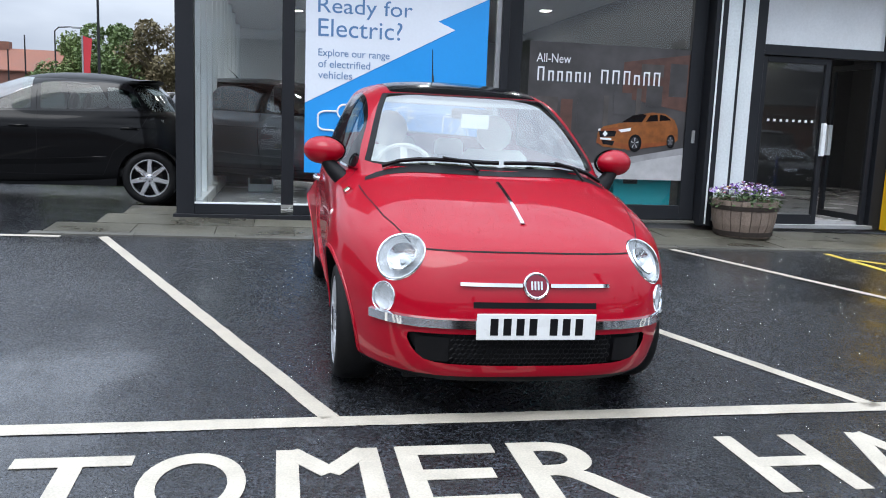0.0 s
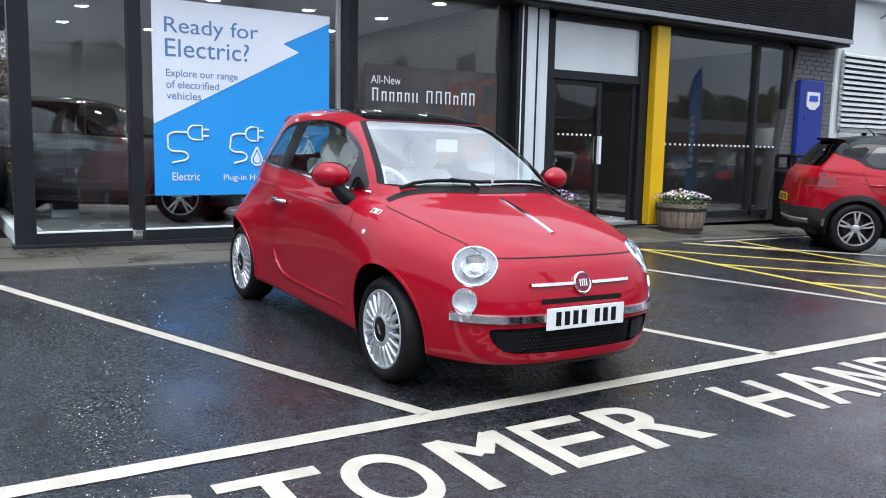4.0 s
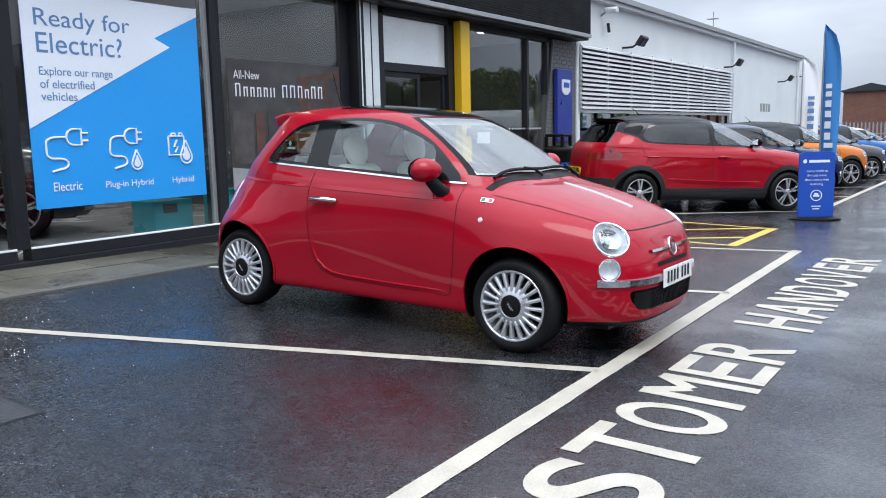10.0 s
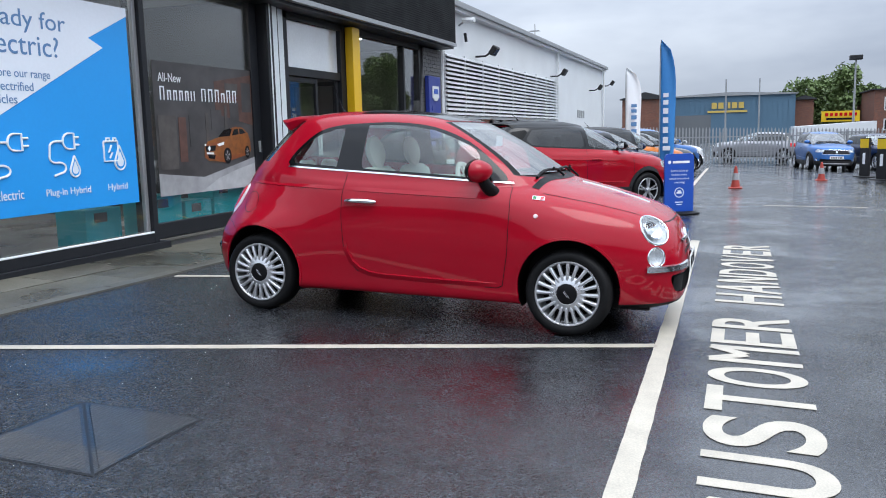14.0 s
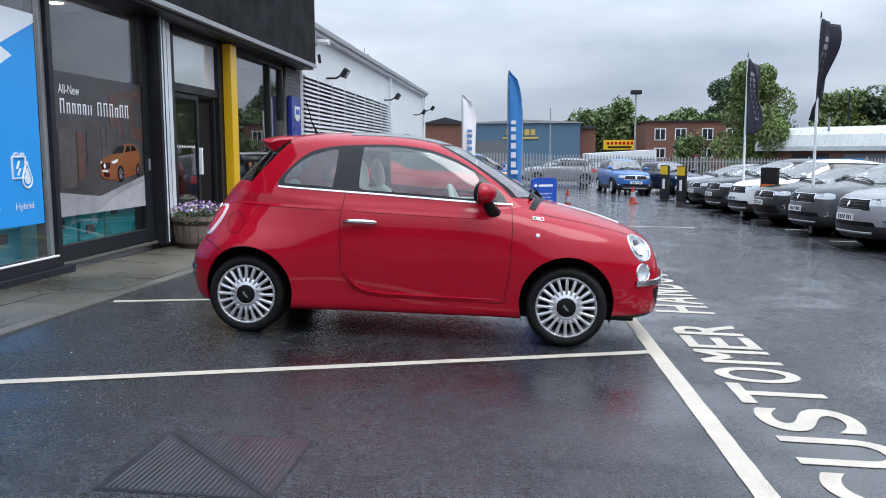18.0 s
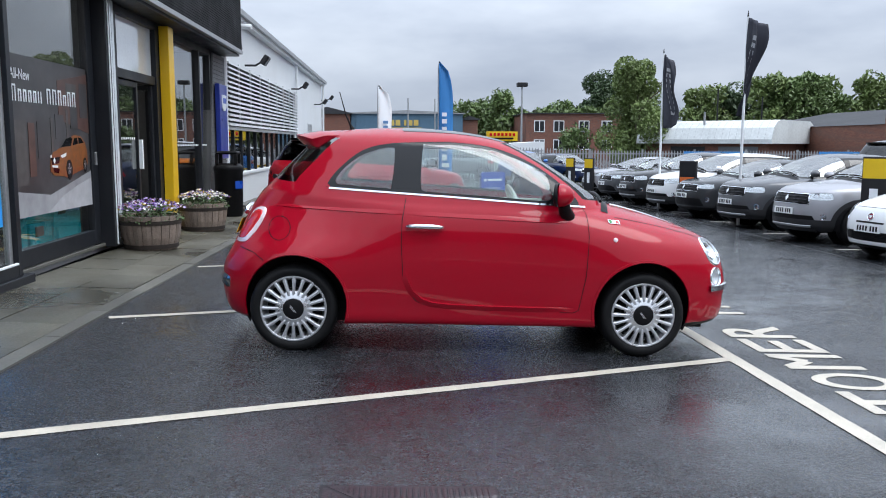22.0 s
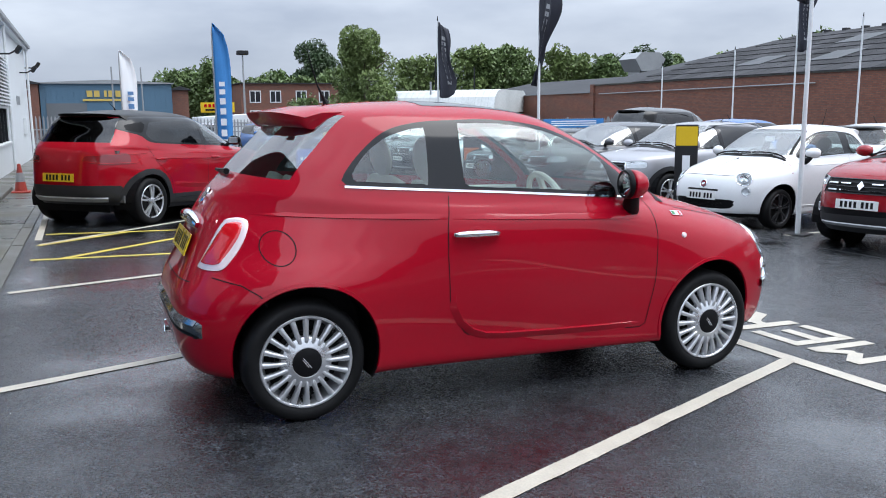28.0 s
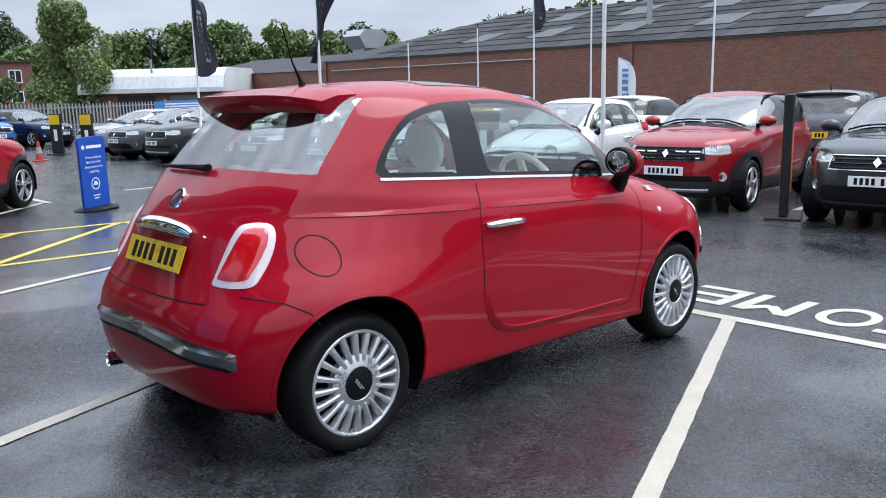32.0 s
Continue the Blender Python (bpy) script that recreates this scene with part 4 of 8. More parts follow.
part("stand_panel", boxes((-.40, -.10, 11.585, 11.60, .45, 1.02)), BLACK, board)
part("stand_wheel", moved(lathe([(.05, 0), (.13, -.01), (.13, -.02), (.0, -.02)], 24, "y"), pose(-.25, 11.58, 1.17)), DARKALLOY, board, smooth=True)
for i in range(4):
    part("stand_bar", boxes((-.37, -.13, 11.58, 11.588, 1.62 - i * .05, 1.645 - i * .05)), INK, board)
for i in range(4):
    part("stand_bar", boxes((-.36, -.14, 11.578, 11.584, .72 - i * .06, .745 - i * .06)), WHITEINK, board)
tagged(finish("cable", tube([(-.3 + .05 * math.sin(i * 1.7) + i * .045, 9.25 + .06 * math.cos(i * 2.1), FLOOR_Z + .012 + (.02 if i % 3 == 0 else 0)) for i in range(14)], .008, 6), WHITEMETAL), "loose white cable on the showroom floor", "cable")


# ---------------------------------------------------------------- car bodies
def spline(rows, count):
    """Catmull-Rom through rows of numbers."""
    p = np.array(rows, float)
    k = len(p)
    out = []
    for t in np.linspace(0, k - 1, count):
        i = min(int(t), k - 2)
        f = t - i
        p0, p1, p2, p3 = p[max(i - 1, 0)], p[i], p[i + 1], p[min(i + 2, k - 1)]
        out.append(0.5 * (2 * p1 + (p2 - p0) * f + (2 * p0 - 5 * p1 + 4 * p2 - p3) * f * f + (3 * p1 - p0 - 3 * p2 + p3) * f ** 3))
    return np.array(out)


def shell(rows, rings, across, flares=(), crease=None):
    """A car's skin from rows (front u, z; side w, z; rear u, z; squareness front, rear): vertices, normals, ring numbers, triangles."""
    table = spline(rows, rings)
    level = np.linspace(0, len(rows) - 1, rings)
    verts, ring_no = [], []
    th = np.linspace(0, np.pi, 361)
    for (uf, zf, w, zs, ur, zr, nf, nr), lv in zip(table, level):
        um = 0.5 * (uf + ur)
        c, s = np.cos(th), np.sin(th)
        n = np.where(c > 0, nf, nr)
        a = np.abs(c) ** (2 / n)
        u = np.where(c > 0, um - (um - uf) * a, um + (ur - um) * a)
        y = w * np.abs(s) ** (2 / n)
        h = np.abs(a) ** 1.6
        z = np.where(c > 0, zs + (zf - zs) * h, zs + (zr - zs) * h)
        for u0, grow, spread, z_top in flares:
            y = y + grow * np.exp(-((u - u0) / spread) ** 2) * np.clip((z_top - z) / 0.30, 0, 1) * np.clip(y / 0.5, 0, 1)
        if crease:
            z0, rise, depth = crease
            fade = np.clip((u + .45) / .3, 0, 1) * np.clip((2.55 - u) / .3, 0, 1)
            y = y - depth * fade * np.clip((z - z0 - rise * u) / .012, 0, 1) * np.clip((z0 + .20 - z) / .15, 0, 1)
        pts = np.stack([u, y, z], 1)
        d = np.concatenate([[0], np.cumsum(np.linalg.norm(np.diff(pts, axis=0), axis=1))])
        q = np.linspace(0, d[-1], across + 1)
        half = np.stack([np.interp(q, d, pts[:, k]) for k in range(3)], 1)
        other = half[1:-1][::-1] * np.array([1, -1, 1])
        verts.append(np.concatenate([half, other]))
        ring_no.append(np.full(2 * across, lv))
    v = np.concatenate(verts)
    m = 2 * across
    tris = []
    for i in range(rings - 1):
        for j in range(m):
            a, b = i * m + j, i * m + (j + 1) % m
            tris.append((a, b, b + m))
            tris.append((a, b + m, a + m))
    f = np.array(tris)
    fn = np.cross(v[f[:, 1]] - v[f[:, 0]], v[f[:, 2]] - v[f[:, 0]])
    nn = np.zeros_like(v)
    for k in range(3):
        np.add.at(nn, f[:, k], fn)
    nn /= np.linalg.norm(nn, axis=1)[:, None] + 1e-12
    mid = v.mean(0)
    if (nn * (v - mid)).sum() < 0:
        nn, f = -nn, f[:, ::-1]
    return v, nn, np.concatenate(ring_no), f


class Skin:
    """A set of triangles of the shell that can be cut in two along the zero line of a field."""

    def __init__(self, v, n, s, f):
        self.v, self.n, self.s, self.f = v, n, s, f

    def cut(self, field):
        d = field(self.v[:, 0], self.v[:, 1], self.v[:, 2], self.s)
        d = np.where(np.abs(d) < 1e-6, 1e-6, d)
        pos = d[self.f] > 0
        k = pos.sum(1)
        ins, outs = [self.f[k == 3]], [self.f[k == 0]]
        v, n, s = list(self.v), list(self.n), list(self.s)
        made = {}

        def cross(a, b):
            key = (min(a, b), max(a, b))
            if key not in made:
                a, b = key
                t = d[a] / (d[a] - d[b])
                made[key] = len(v)
                v.append(self.v[a] + t * (self.v[b] - self.v[a]))
                n.append(self.n[a] + t * (self.n[b] - self.n[a]))
                s.append(self.s[a] + t * (self.s[b] - self.s[a]))
            return made[key]

        mi, mo = [], []
        for tri, p in zip(self.f[(k == 1) | (k == 2)], pos[(k == 1) | (k == 2)]):
            lone = 1 if p.sum() == 1 else 0
            i = [j for j in range(3) if p[j] == bool(lone)][0]
            a, b, c = tri[i], tri[(i + 1) % 3], tri[(i + 2) % 3]
            ab, ac = cross(a, b), cross(a, c)
            one, two = [(a, ab, ac)], [(ab, b, c), (ab, c, ac)]
            (mi if lone else mo).extend(one)
            (mo if lone else mi).extend(two)
        v, n, s = np.array(v), np.array(n), np.array(s)

        def pack(parts, more):
            f = np.concatenate(parts + ([np.array(more)] if more else []))
            return Skin(v, n, s, f.astype(int))
        return pack(ins, mi), pack(outs, mo)

    def mesh(self, name, mat, parent, label="", lift=0.0, thick=0.0):
        if not len(self.f):
            return None
        used, inv = np.unique(self.f, return_inverse=True)
        f = inv.reshape(-1, 3)
        nn = self.n[used] / (np.linalg.norm(self.n[used], axis=1)[:, None] + 1e-12)
        v = self.v[used] + nn * lift
        me = bpy.data.meshes.new(name)
        me.from_pydata(v.tolist(), [], f.tolist())
        me.shade_smooth()
        me.normals_split_custom_set_from_vertices(nn.tolist())
        me.materials.append(mat)
        ob = new(name, me)
        ob.parent = parent
        if label:
            ob["label"] = label
        return ob


def poly_field(poly):
    """Distance inside a closed outline, positive within."""
    p = np.array(poly, float)
    q = np.roll(p, -1, 0)

    def field(a, b):
        best = np.full(a.shape, 1e9)
        inside = np.zeros(a.shape, bool)
        for (x0, y0), (x1, y1) in zip(p, q):
            ex, ey = x1 - x0, y1 - y0
            t = np.clip(((a - x0) * ex + (b - y0) * ey) / (ex * ex + ey * ey + 1e-12), 0, 1)
            best = np.minimum(best, np.hypot(a - x0 - t * ex, b - y0 - t * ey))
            if y0 != y1:
                inside ^= ((y0 > b) != (y1 > b)) & (a < x0 + (b - y0) * ex / (y1 - y0))
        return np.where(inside, best, -best)
    return field


def smooth_poly(pts, n=6):
    """Rounds a closed outline."""
    p = np.array(pts, float)
    k, out = len(p), []
    for i in range(k):
        p0, p1, p2, p3 = p[i - 1], p[i], p[(i + 1) % k], p[(i + 2) % k]
        for f in np.linspace(0, 1, n, endpoint=False):
            out.append(0.5 * (2 * p1 + (p2 - p0) * f + (2 * p0 - 5 * p1 + 4 * p2 - p3) * f * f + (3 * p1 - p0 - 3 * p2 + p3) * f ** 3))
    return [tuple(q) for q in out]


def side_field(poly, wmin=0.3):
    g = poly_field(poly)
    return lambda u, w, z, s: np.minimum(g(u, z), np.abs(w) - wmin)


class Probe:
    """Finds points on the whole shell."""

    def __init__(self, v, f):
        from mathutils.bvhtree import BVHTree
        self.tree = BVHTree.FromPolygons([tuple(p) for p in v], [tuple(int(i) for i in t) for t in f])

    def hit(self, start, way):
        loc, nor, _, _ = self.tree.ray_cast(Vector(start), Vector(way).normalized())
        if loc is None:
            loc, nor, _, _ = self.tree.find_nearest(Vector(start))
        if nor.dot(Vector(way)) > 0:
            nor = -nor
        return loc, nor

    def side(self, u, z, sign=1):
        return self.hit((u, 3 * sign, z), (0, -sign, 0))

    def front(self, w, z):
        return self.hit((-4, w, z), (1, 0, 0))

    def rear(self, w, z):
        return self.hit((8, w, z), (-1, 0, 0))

    def top(self, u, w):
        return self.hit((u, w, 4), (0, 0, -1))


def ribbon(hits, width, lift, name, mat, parent, label="", closed=False, depth=0.0):
    """A strip laid along points of the skin."""
    bm = bmesh.new()
    k = len(hits)
    rows = []
    for i, (p, n) in enumerate(hits):
        a = hits[(i - 1) % k if closed else max(i - 1, 0)][0]
        b = hits[(i + 1) % k if closed else min(i + 1, k - 1)][0]
        d = (b - a).normalized()
        c = n.cross(d).normalized() * width * 0.5
        row = [bm.verts.new(p + n * lift + c), bm.verts.new(p + n * lift - c)]
        if depth:
            row = [bm.verts.new(p + c - n * 0.004)] + [bm.verts.new(p + n * (lift + depth) + c * 0.72), bm.verts.new(p + n * (lift + depth) - c * 0.72)] + [bm.verts.new(p - c - n * 0.004)]
        rows.append(row)
    for r, s in list(zip(rows, rows[1:])) + ([(rows[-1], rows[0])] if closed else []):
        for j in range(len(r) - 1):
            bm.faces.new((r[j], r[j + 1], s[j + 1], s[j]))
    return finish(name, bm, mat, parent, label, smooth=True, sharp=50)


def fold(hits, above, below, proud, name, mat, parent, fade=.12):
    """A pressed crease along points of the skin: it rises from above to its edge and falls back below."""
    bm = bmesh.new()
    k, rows = len(hits), []
    for i, (p, n) in enumerate(hits):
        d = (hits[min(i + 1, k - 1)][0] - hits[max(i - 1, 0)][0]).normalized()
        up = n.cross(d).normalized()
        if up.z < 0 or (abs(up.z) < .2 and up.x < 0):
            up = -up
        e = min(1.0, i / (k - 1) / fade, (1 - i / (k - 1)) / fade)
        rows.append([bm.verts.new(q) for q in (p + up * above - n * .0015, p + up * above * .5 + n * proud * e * .5, p + n * proud * e, p - up * below * .5 + n * proud * e * .5, p - up * below - n * .0015)])
    for r, s in zip(rows, rows[1:]):
        for j in range(4):
            bm.faces.new((r[j], r[j + 1], s[j + 1], s[j]))
    return finish(name, bm, mat, parent, smooth=True, sharp=28)


def inset_lamp(parent, probe, name, p, axis, r, deep, bulb=True):
    """A round lamp let into the skin: bowl, chrome ring and a lens that follows the body."""
    frame_m = basis(p, axis)
    ex, ey, ez = (frame_m.to_3x3() @ Vector(q) for q in ((1, 0, 0), (0, 1, 0), (0, 0, 1)))
    n = 36

    def ring(k, lift):
        out = []
        for i in range(n):
            t = 2 * math.pi * i / n
            q = p + (ex * math.cos(t) + ey * math.sin(t)) * r * k
            loc, _ = probe.hit(q + ez * .5, -ez)
            out.append(loc + ez * lift)
        return out

    def sheet(stack, nm, mat, par, label="", close=True):
        bm = bmesh.new()
        rows = [[bm.verts.new(q) for q in st] for st in stack]
        for a, b in zip(rows, rows[1:]):
            for i in range(n):
                bm.faces.new((a[i], a[(i + 1) % n], b[(i + 1) % n], b[i]))
        if close:
            bm.faces.new(rows[-1])
        return finish(nm, bm, mat, par, label, smooth=True, sharp=60)
    root = sheet([ring(1.0, .002), ring(.93, -.012), ring(.80, -deep * .55), ring(.5, -deep * .9), ring(.15, -deep)], name, LAMP_IN, parent, "clear glass lamp")
    sheet([ring(.985, .003), ring(.90, .009), ring(.65, .014), ring(.3, .017), ring(.06, .018)], "lens", LENS, root)
    sheet([ring(1.045, -.004), ring(1.035, .005), ring(1.0, .008), ring(.955, .005), ring(.94, -.010)], "lamp_ring", CHROME, root, "chrome ring", False)
    if bulb:
        sheet([ring(.62, -.014), ring(.58, -.010), ring(.54, -.014), ring(.42, -deep * .75), ring(.12, -deep * .95)], "lamp_bowl", CHROME, root, "inner reflector bowl")
        bl = part("bulb", lathe([(0.0, 0.016), (0.014, 0.010), (0.018, -0.02)], 16), PALE, root, smooth=True)
        bl.matrix_basis = basis(p - ez * deep * .55, axis)
    return root


def along(pts, n=10):
    out = []
    for a, b in zip(pts, pts[1:]):
        for i in range(n):
            out.append(tuple(p + (q - p) * i / n for p, q in zip(a, b)))
    return out + [tuple(pts[-1])]


def basis(p, n, up=(0, 0, 1)):
    """A pose at p whose z axis is n and whose y axis is nearest to up."""
    z = Vector(n).normalized()
    x = Vector(up).cross(z).normalized()
    y = z.cross(x)
    m = Matrix((x, y, z)).transposed().to_4x4()
    m.translation = p
    return m


def wheel(parent, u, w, r, rim_r, width, style, rim_mat, sign, hub=RED):
    """A wheel of tyre, rim, spokes, cap and disc; its outer face looks along sign * y."""
    root = new("wheel")
    root.parent = parent
    root.matrix_basis = pose(u, w, r, 0, 0, 0 if sign > 0 else 180)
    sw = r - rim_r
    tyre = lathe([(rim_r - 0.006, -width), (rim_r + 0.3 * sw, -width - 0.006), (rim_r + 0.75 * sw, -width), (r - 0.006, -width + 0.022), (r, -width + 0.04),
                  (r, -0.042), (r - 0.006, -0.022), (rim_r + 0.78 * sw, -0.002), (rim_r + 0.62 * sw, 0.006), (rim_r + 0.35 * sw, 0.009), (rim_r + 0.1 * sw, 0.002), (rim_r - 0.008, -0.008)], 56, "y")
    part("tyre", tyre, RUBBER, root, smooth=True, sharp=60)
    rim = lathe([(rim_r + 0.004, -0.004), (rim_r - 0.002, 0.003), (rim_r - 0.009, 0.003), (rim_r - 0.014, -0.003), (rim_r - 0.016, -0.016)], 56, "y")
    part("rim", rim, rim_mat, root, smooth=True)
    part("rim_barrel", lathe([(rim_r - 0.016, -0.016), (rim_r - 0.030, -0.06), (rim_r - 0.036, -width + 0.01)], 40, "y"), rim_mat if style == "fan" else DARKALLOY, root, smooth=True)
    part("brake_disc", lathe([(0.03, -0.085), (rim_r * 0.60, -0.085), (rim_r * 0.60, -0.10)], 32, "y"), STEEL, root, smooth=True)
    part("wheel_back", lathe([(0.001, -0.105), (rim_r - 0.03, -0.105)], 24, "y"), BLACK, root)
    hub_r = rim_r * (0.315 if style == "fan" else 0.24)

    def spoke(r0, r1, w0, w1, d0, d1, ang, skew=0.0):
        bm = bmesh.new()
        sec = []
        for q, ww, dd, sk in ((r0, w0, d0, 0), (0.5 * (r0 + r1), 0.5 * (w0 + w1), 0.5 * (d0 + d1) + 0.004, skew * 0.6), (r1, w1, d1, skew)):
            sec.append([bm.verts.new(v) for v in ((-ww + sk, dd - 0.022, q), (-ww * 0.7 + sk, dd, q), (ww * 0.7 + sk, dd, q), (ww + sk, dd - 0.022, q))])
        for a, b in zip(sec, sec[1:]):
            for i in range(3):
                bm.faces.new((a[i], a[i + 1], b[i + 1], b[i]))
        return moved(bm, Matrix.Rotation(ang, 4, "Y"))
    if style == "fan":
        bm = bmesh.new()
        rows = []
        for q, ww, dd in ((.42, .0065, .004), (.46, .0105, .0075), (.56, .0108, .0075), (.75, .0118, .005), (.90, .0138, .001), (.955, .0160, -.001)):
            r0 = q * rim_r
            rows.append([bm.verts.new(v) for v in ((-ww, dd - .030, r0), (-ww * .90, dd - .006, r0), (-ww * .45, dd, r0), (ww * .45, dd, r0), (ww * .90, dd - .006, r0), (ww, dd - .030, r0))])
        for a, b in zip(rows, rows[1:]):
            for k in range(5):
                bm.faces.new((a[k], a[k + 1], b[k + 1], b[k]))
        bm.faces.new(rows[0])
        first = part("spoke", bm, rim_mat, root, smooth=True, sharp=50)
        for i in range(1, 20):
            ob = new("spoke", first.data)
            ob.parent = root
            ob.matrix_basis = Matrix.Rotation(2 * math.pi * i / 20, 4, "Y")
        part("hub_ring", lathe([(hub_r * 1.80, -0.034), (hub_r * 1.74, -0.006), (hub_r * 1.62, 0.0), (hub_r * 1.25, 0.004), (hub_r * 1.12, 0.009), (hub_r * 1.03, 0.010), (hub_r * 0.99, 0.006)], 40, "y"), rim_mat, root, smooth=True)
        cap = lathe([(0.0, 0.013), (hub_r * 0.8, 0.012), (hub_r, 0.006), (hub_r, -0.01)], 40, "y")
        capo = part("hub_cap", cap, BLACK, root, "black hub cap", smooth=True)
        part("cap_mark", moved(boxes((-0.002, 0.002, 0.011, 0.0142, -0.030, 0.030), (0.006, 0.010, 0.011, 0.0142, -0.02, 0.026)), Matrix.Rotation(radians(38), 4, "Y")), ALLOY, capo)
    else:
        count = {"five": 5, "ten": 5, "seven": 7}[style]
        for i in range(count):
            a = 2 * math.pi * i / count
            if style == "ten":
                for sk in (-0.034, 0.034):
                    part("spoke", spoke(hub_r * 0.7, rim_r - 0.008, 0.017, 0.014, 0.006, 0.0, a, sk), rim_mat, root, smooth=True, sharp=30)
            else:
                part("spoke", spoke(hub_r * 0.7, rim_r - 0.008, 0.034, 0.026, 0.006, 0.0, a), rim_mat, root, smooth=True, sharp=30)
        part("hub_cap", lathe([(0.0, 0.012), (hub_r * 0.8, 0.010), (hub_r, 0.002), (hub_r, -0.03)], 28, "y"), rim_mat, root, smooth=True)
        for i in range(5):
            a = 2 * math.pi * (i + 0.5) / 5
            part("wheel_nut", moved(lathe([(0.0, 0.012), (0.008, 0.012), (0.008, 0.0)], 6, "y"), Matrix.Translation((hub_r * 0.62 * math.sin(a), 0, hub_r * 0.62 * math.cos(a)))), STEEL, root)
    return root


def plate(parent, m, mat, bars=7, w=0.52, h=0.111):
    """A registration plate with plain bars for its characters."""
    root = part("number_plate", boxes((-w / 2, w / 2, -h / 2, h / 2, 0, 0.006), bevel=0.002), mat, parent)
    root.matrix_basis = m
    step = w * 0.82 / (bars + 0.6)
    x = -w * 0.41
    for i in range(bars):
        if i == 4:
            x += step * 0.6
        part("bar", boxes((x + step * 0.20, x + step * 0.80, -h * 0.32, h * 0.32, 0.006, 0.0072)), BLACK, root)
        x += step
    return root


def seat(parent, u, w, mat, rear=False):
    root = new("seat")
    root.parent = parent
    root.matrix_basis = pose(u, w, 0)
    part("cushion", moved(boxes((-0.24, 0.24, -0.24, 0.24, 0.42, 0.56), bevel=0.05), Matrix()), mat, root, smooth=True, sharp=60)
    back = boxes((-0.06, 0.07, -0.23, 0.23, 0.0, 0.56 if not rear else 0.42), bevel=0.05)
    part("backrest", moved(back, pose(0.22, 0, 0.52, 0, 14, 0)), mat, root, smooth=True, sharp=60)
    if rear:
        hr = boxes((-0.035, 0.035, -0.11, 0.11, 0.0, 0.14), bevel=0.03)
        part("headrest", moved(hr, pose(0.34, 0, 0.96, 0, 14, 0)), mat, root, smooth=True, sharp=60)
    else:
        hr = lathe([(0.0, -0.04), (0.09, -0.038), (0.12, -0.015), (0.12, 0.015), (0.09, 0.038), (0.0, 0.04)], 24, "x")
        part("headrest", moved(hr, pose(0.37, 0, 1.17, 0, 12, 0)), mat, root, smooth=True)
        part("headrest_post", tube([(0.345, 0, 1.0), (0.365, 0, 1.12)], 0.012, 6), CHROME, root)
    return root


CAR_ROWS = [
    (-.60, .170, .70, .185, 2.68, .165, 3.6, 4.6), (-.680, .208, .765, .205, 2.785, .225, 3.9, 5.2), (-.705, .29, .782, .32, 2.825, .34, 4.2, 5.4),
    (-.71, .42, .798, .45, 2.835, .46, 4.3, 5.2), (-.695, .54, .810, .58, 2.82, .56, 4.3, 4.8), (-.665, .64, .8135, .70, 2.775, .66, 4.1, 4.2),
    (-.62, .72, .812, .78, 2.735, .76, 3.9, 3.6), (-.54, .785, .807, .835, 2.695, .86, 3.6, 3.4), (-.40, .845, .800, .88, 2.65, .94, 3.4, 3.3),
    (-.18, .915, .788, .92, 2.61, 1.0, 3.3, 3.3), (.02, .965, .774, .955, 2.57, 1.045, 3.2, 3.4), (.17, 1.0, .754, .995, 2.53, 1.085, 4.0, 3.5),
    (.36, 1.115, .715, 1.10, 2.44, 1.18, 4.8, 3.6), (.55, 1.23, .672, 1.21, 2.35, 1.27, 5.0, 3.6), (.72, 1.325, .628, 1.31, 2.27, 1.355, 4.8, 3.6),
    (.85, 1.392, .575, 1.39, 2.20, 1.415, 4.2, 3.6), (.99, 1.435, .50, 1.435, 2.08, 1.447, 3.5, 3.4), (1.15, 1.463, .39, 1.463, 1.93, 1.468, 2.7, 3.0),
    (1.35, 1.482, .22, 1.481, 1.73, 1.482, 2.4, 2.4), (1.51, 1.488, .02, 1.488, 1.57, 1.488, 2.0, 2.0)]


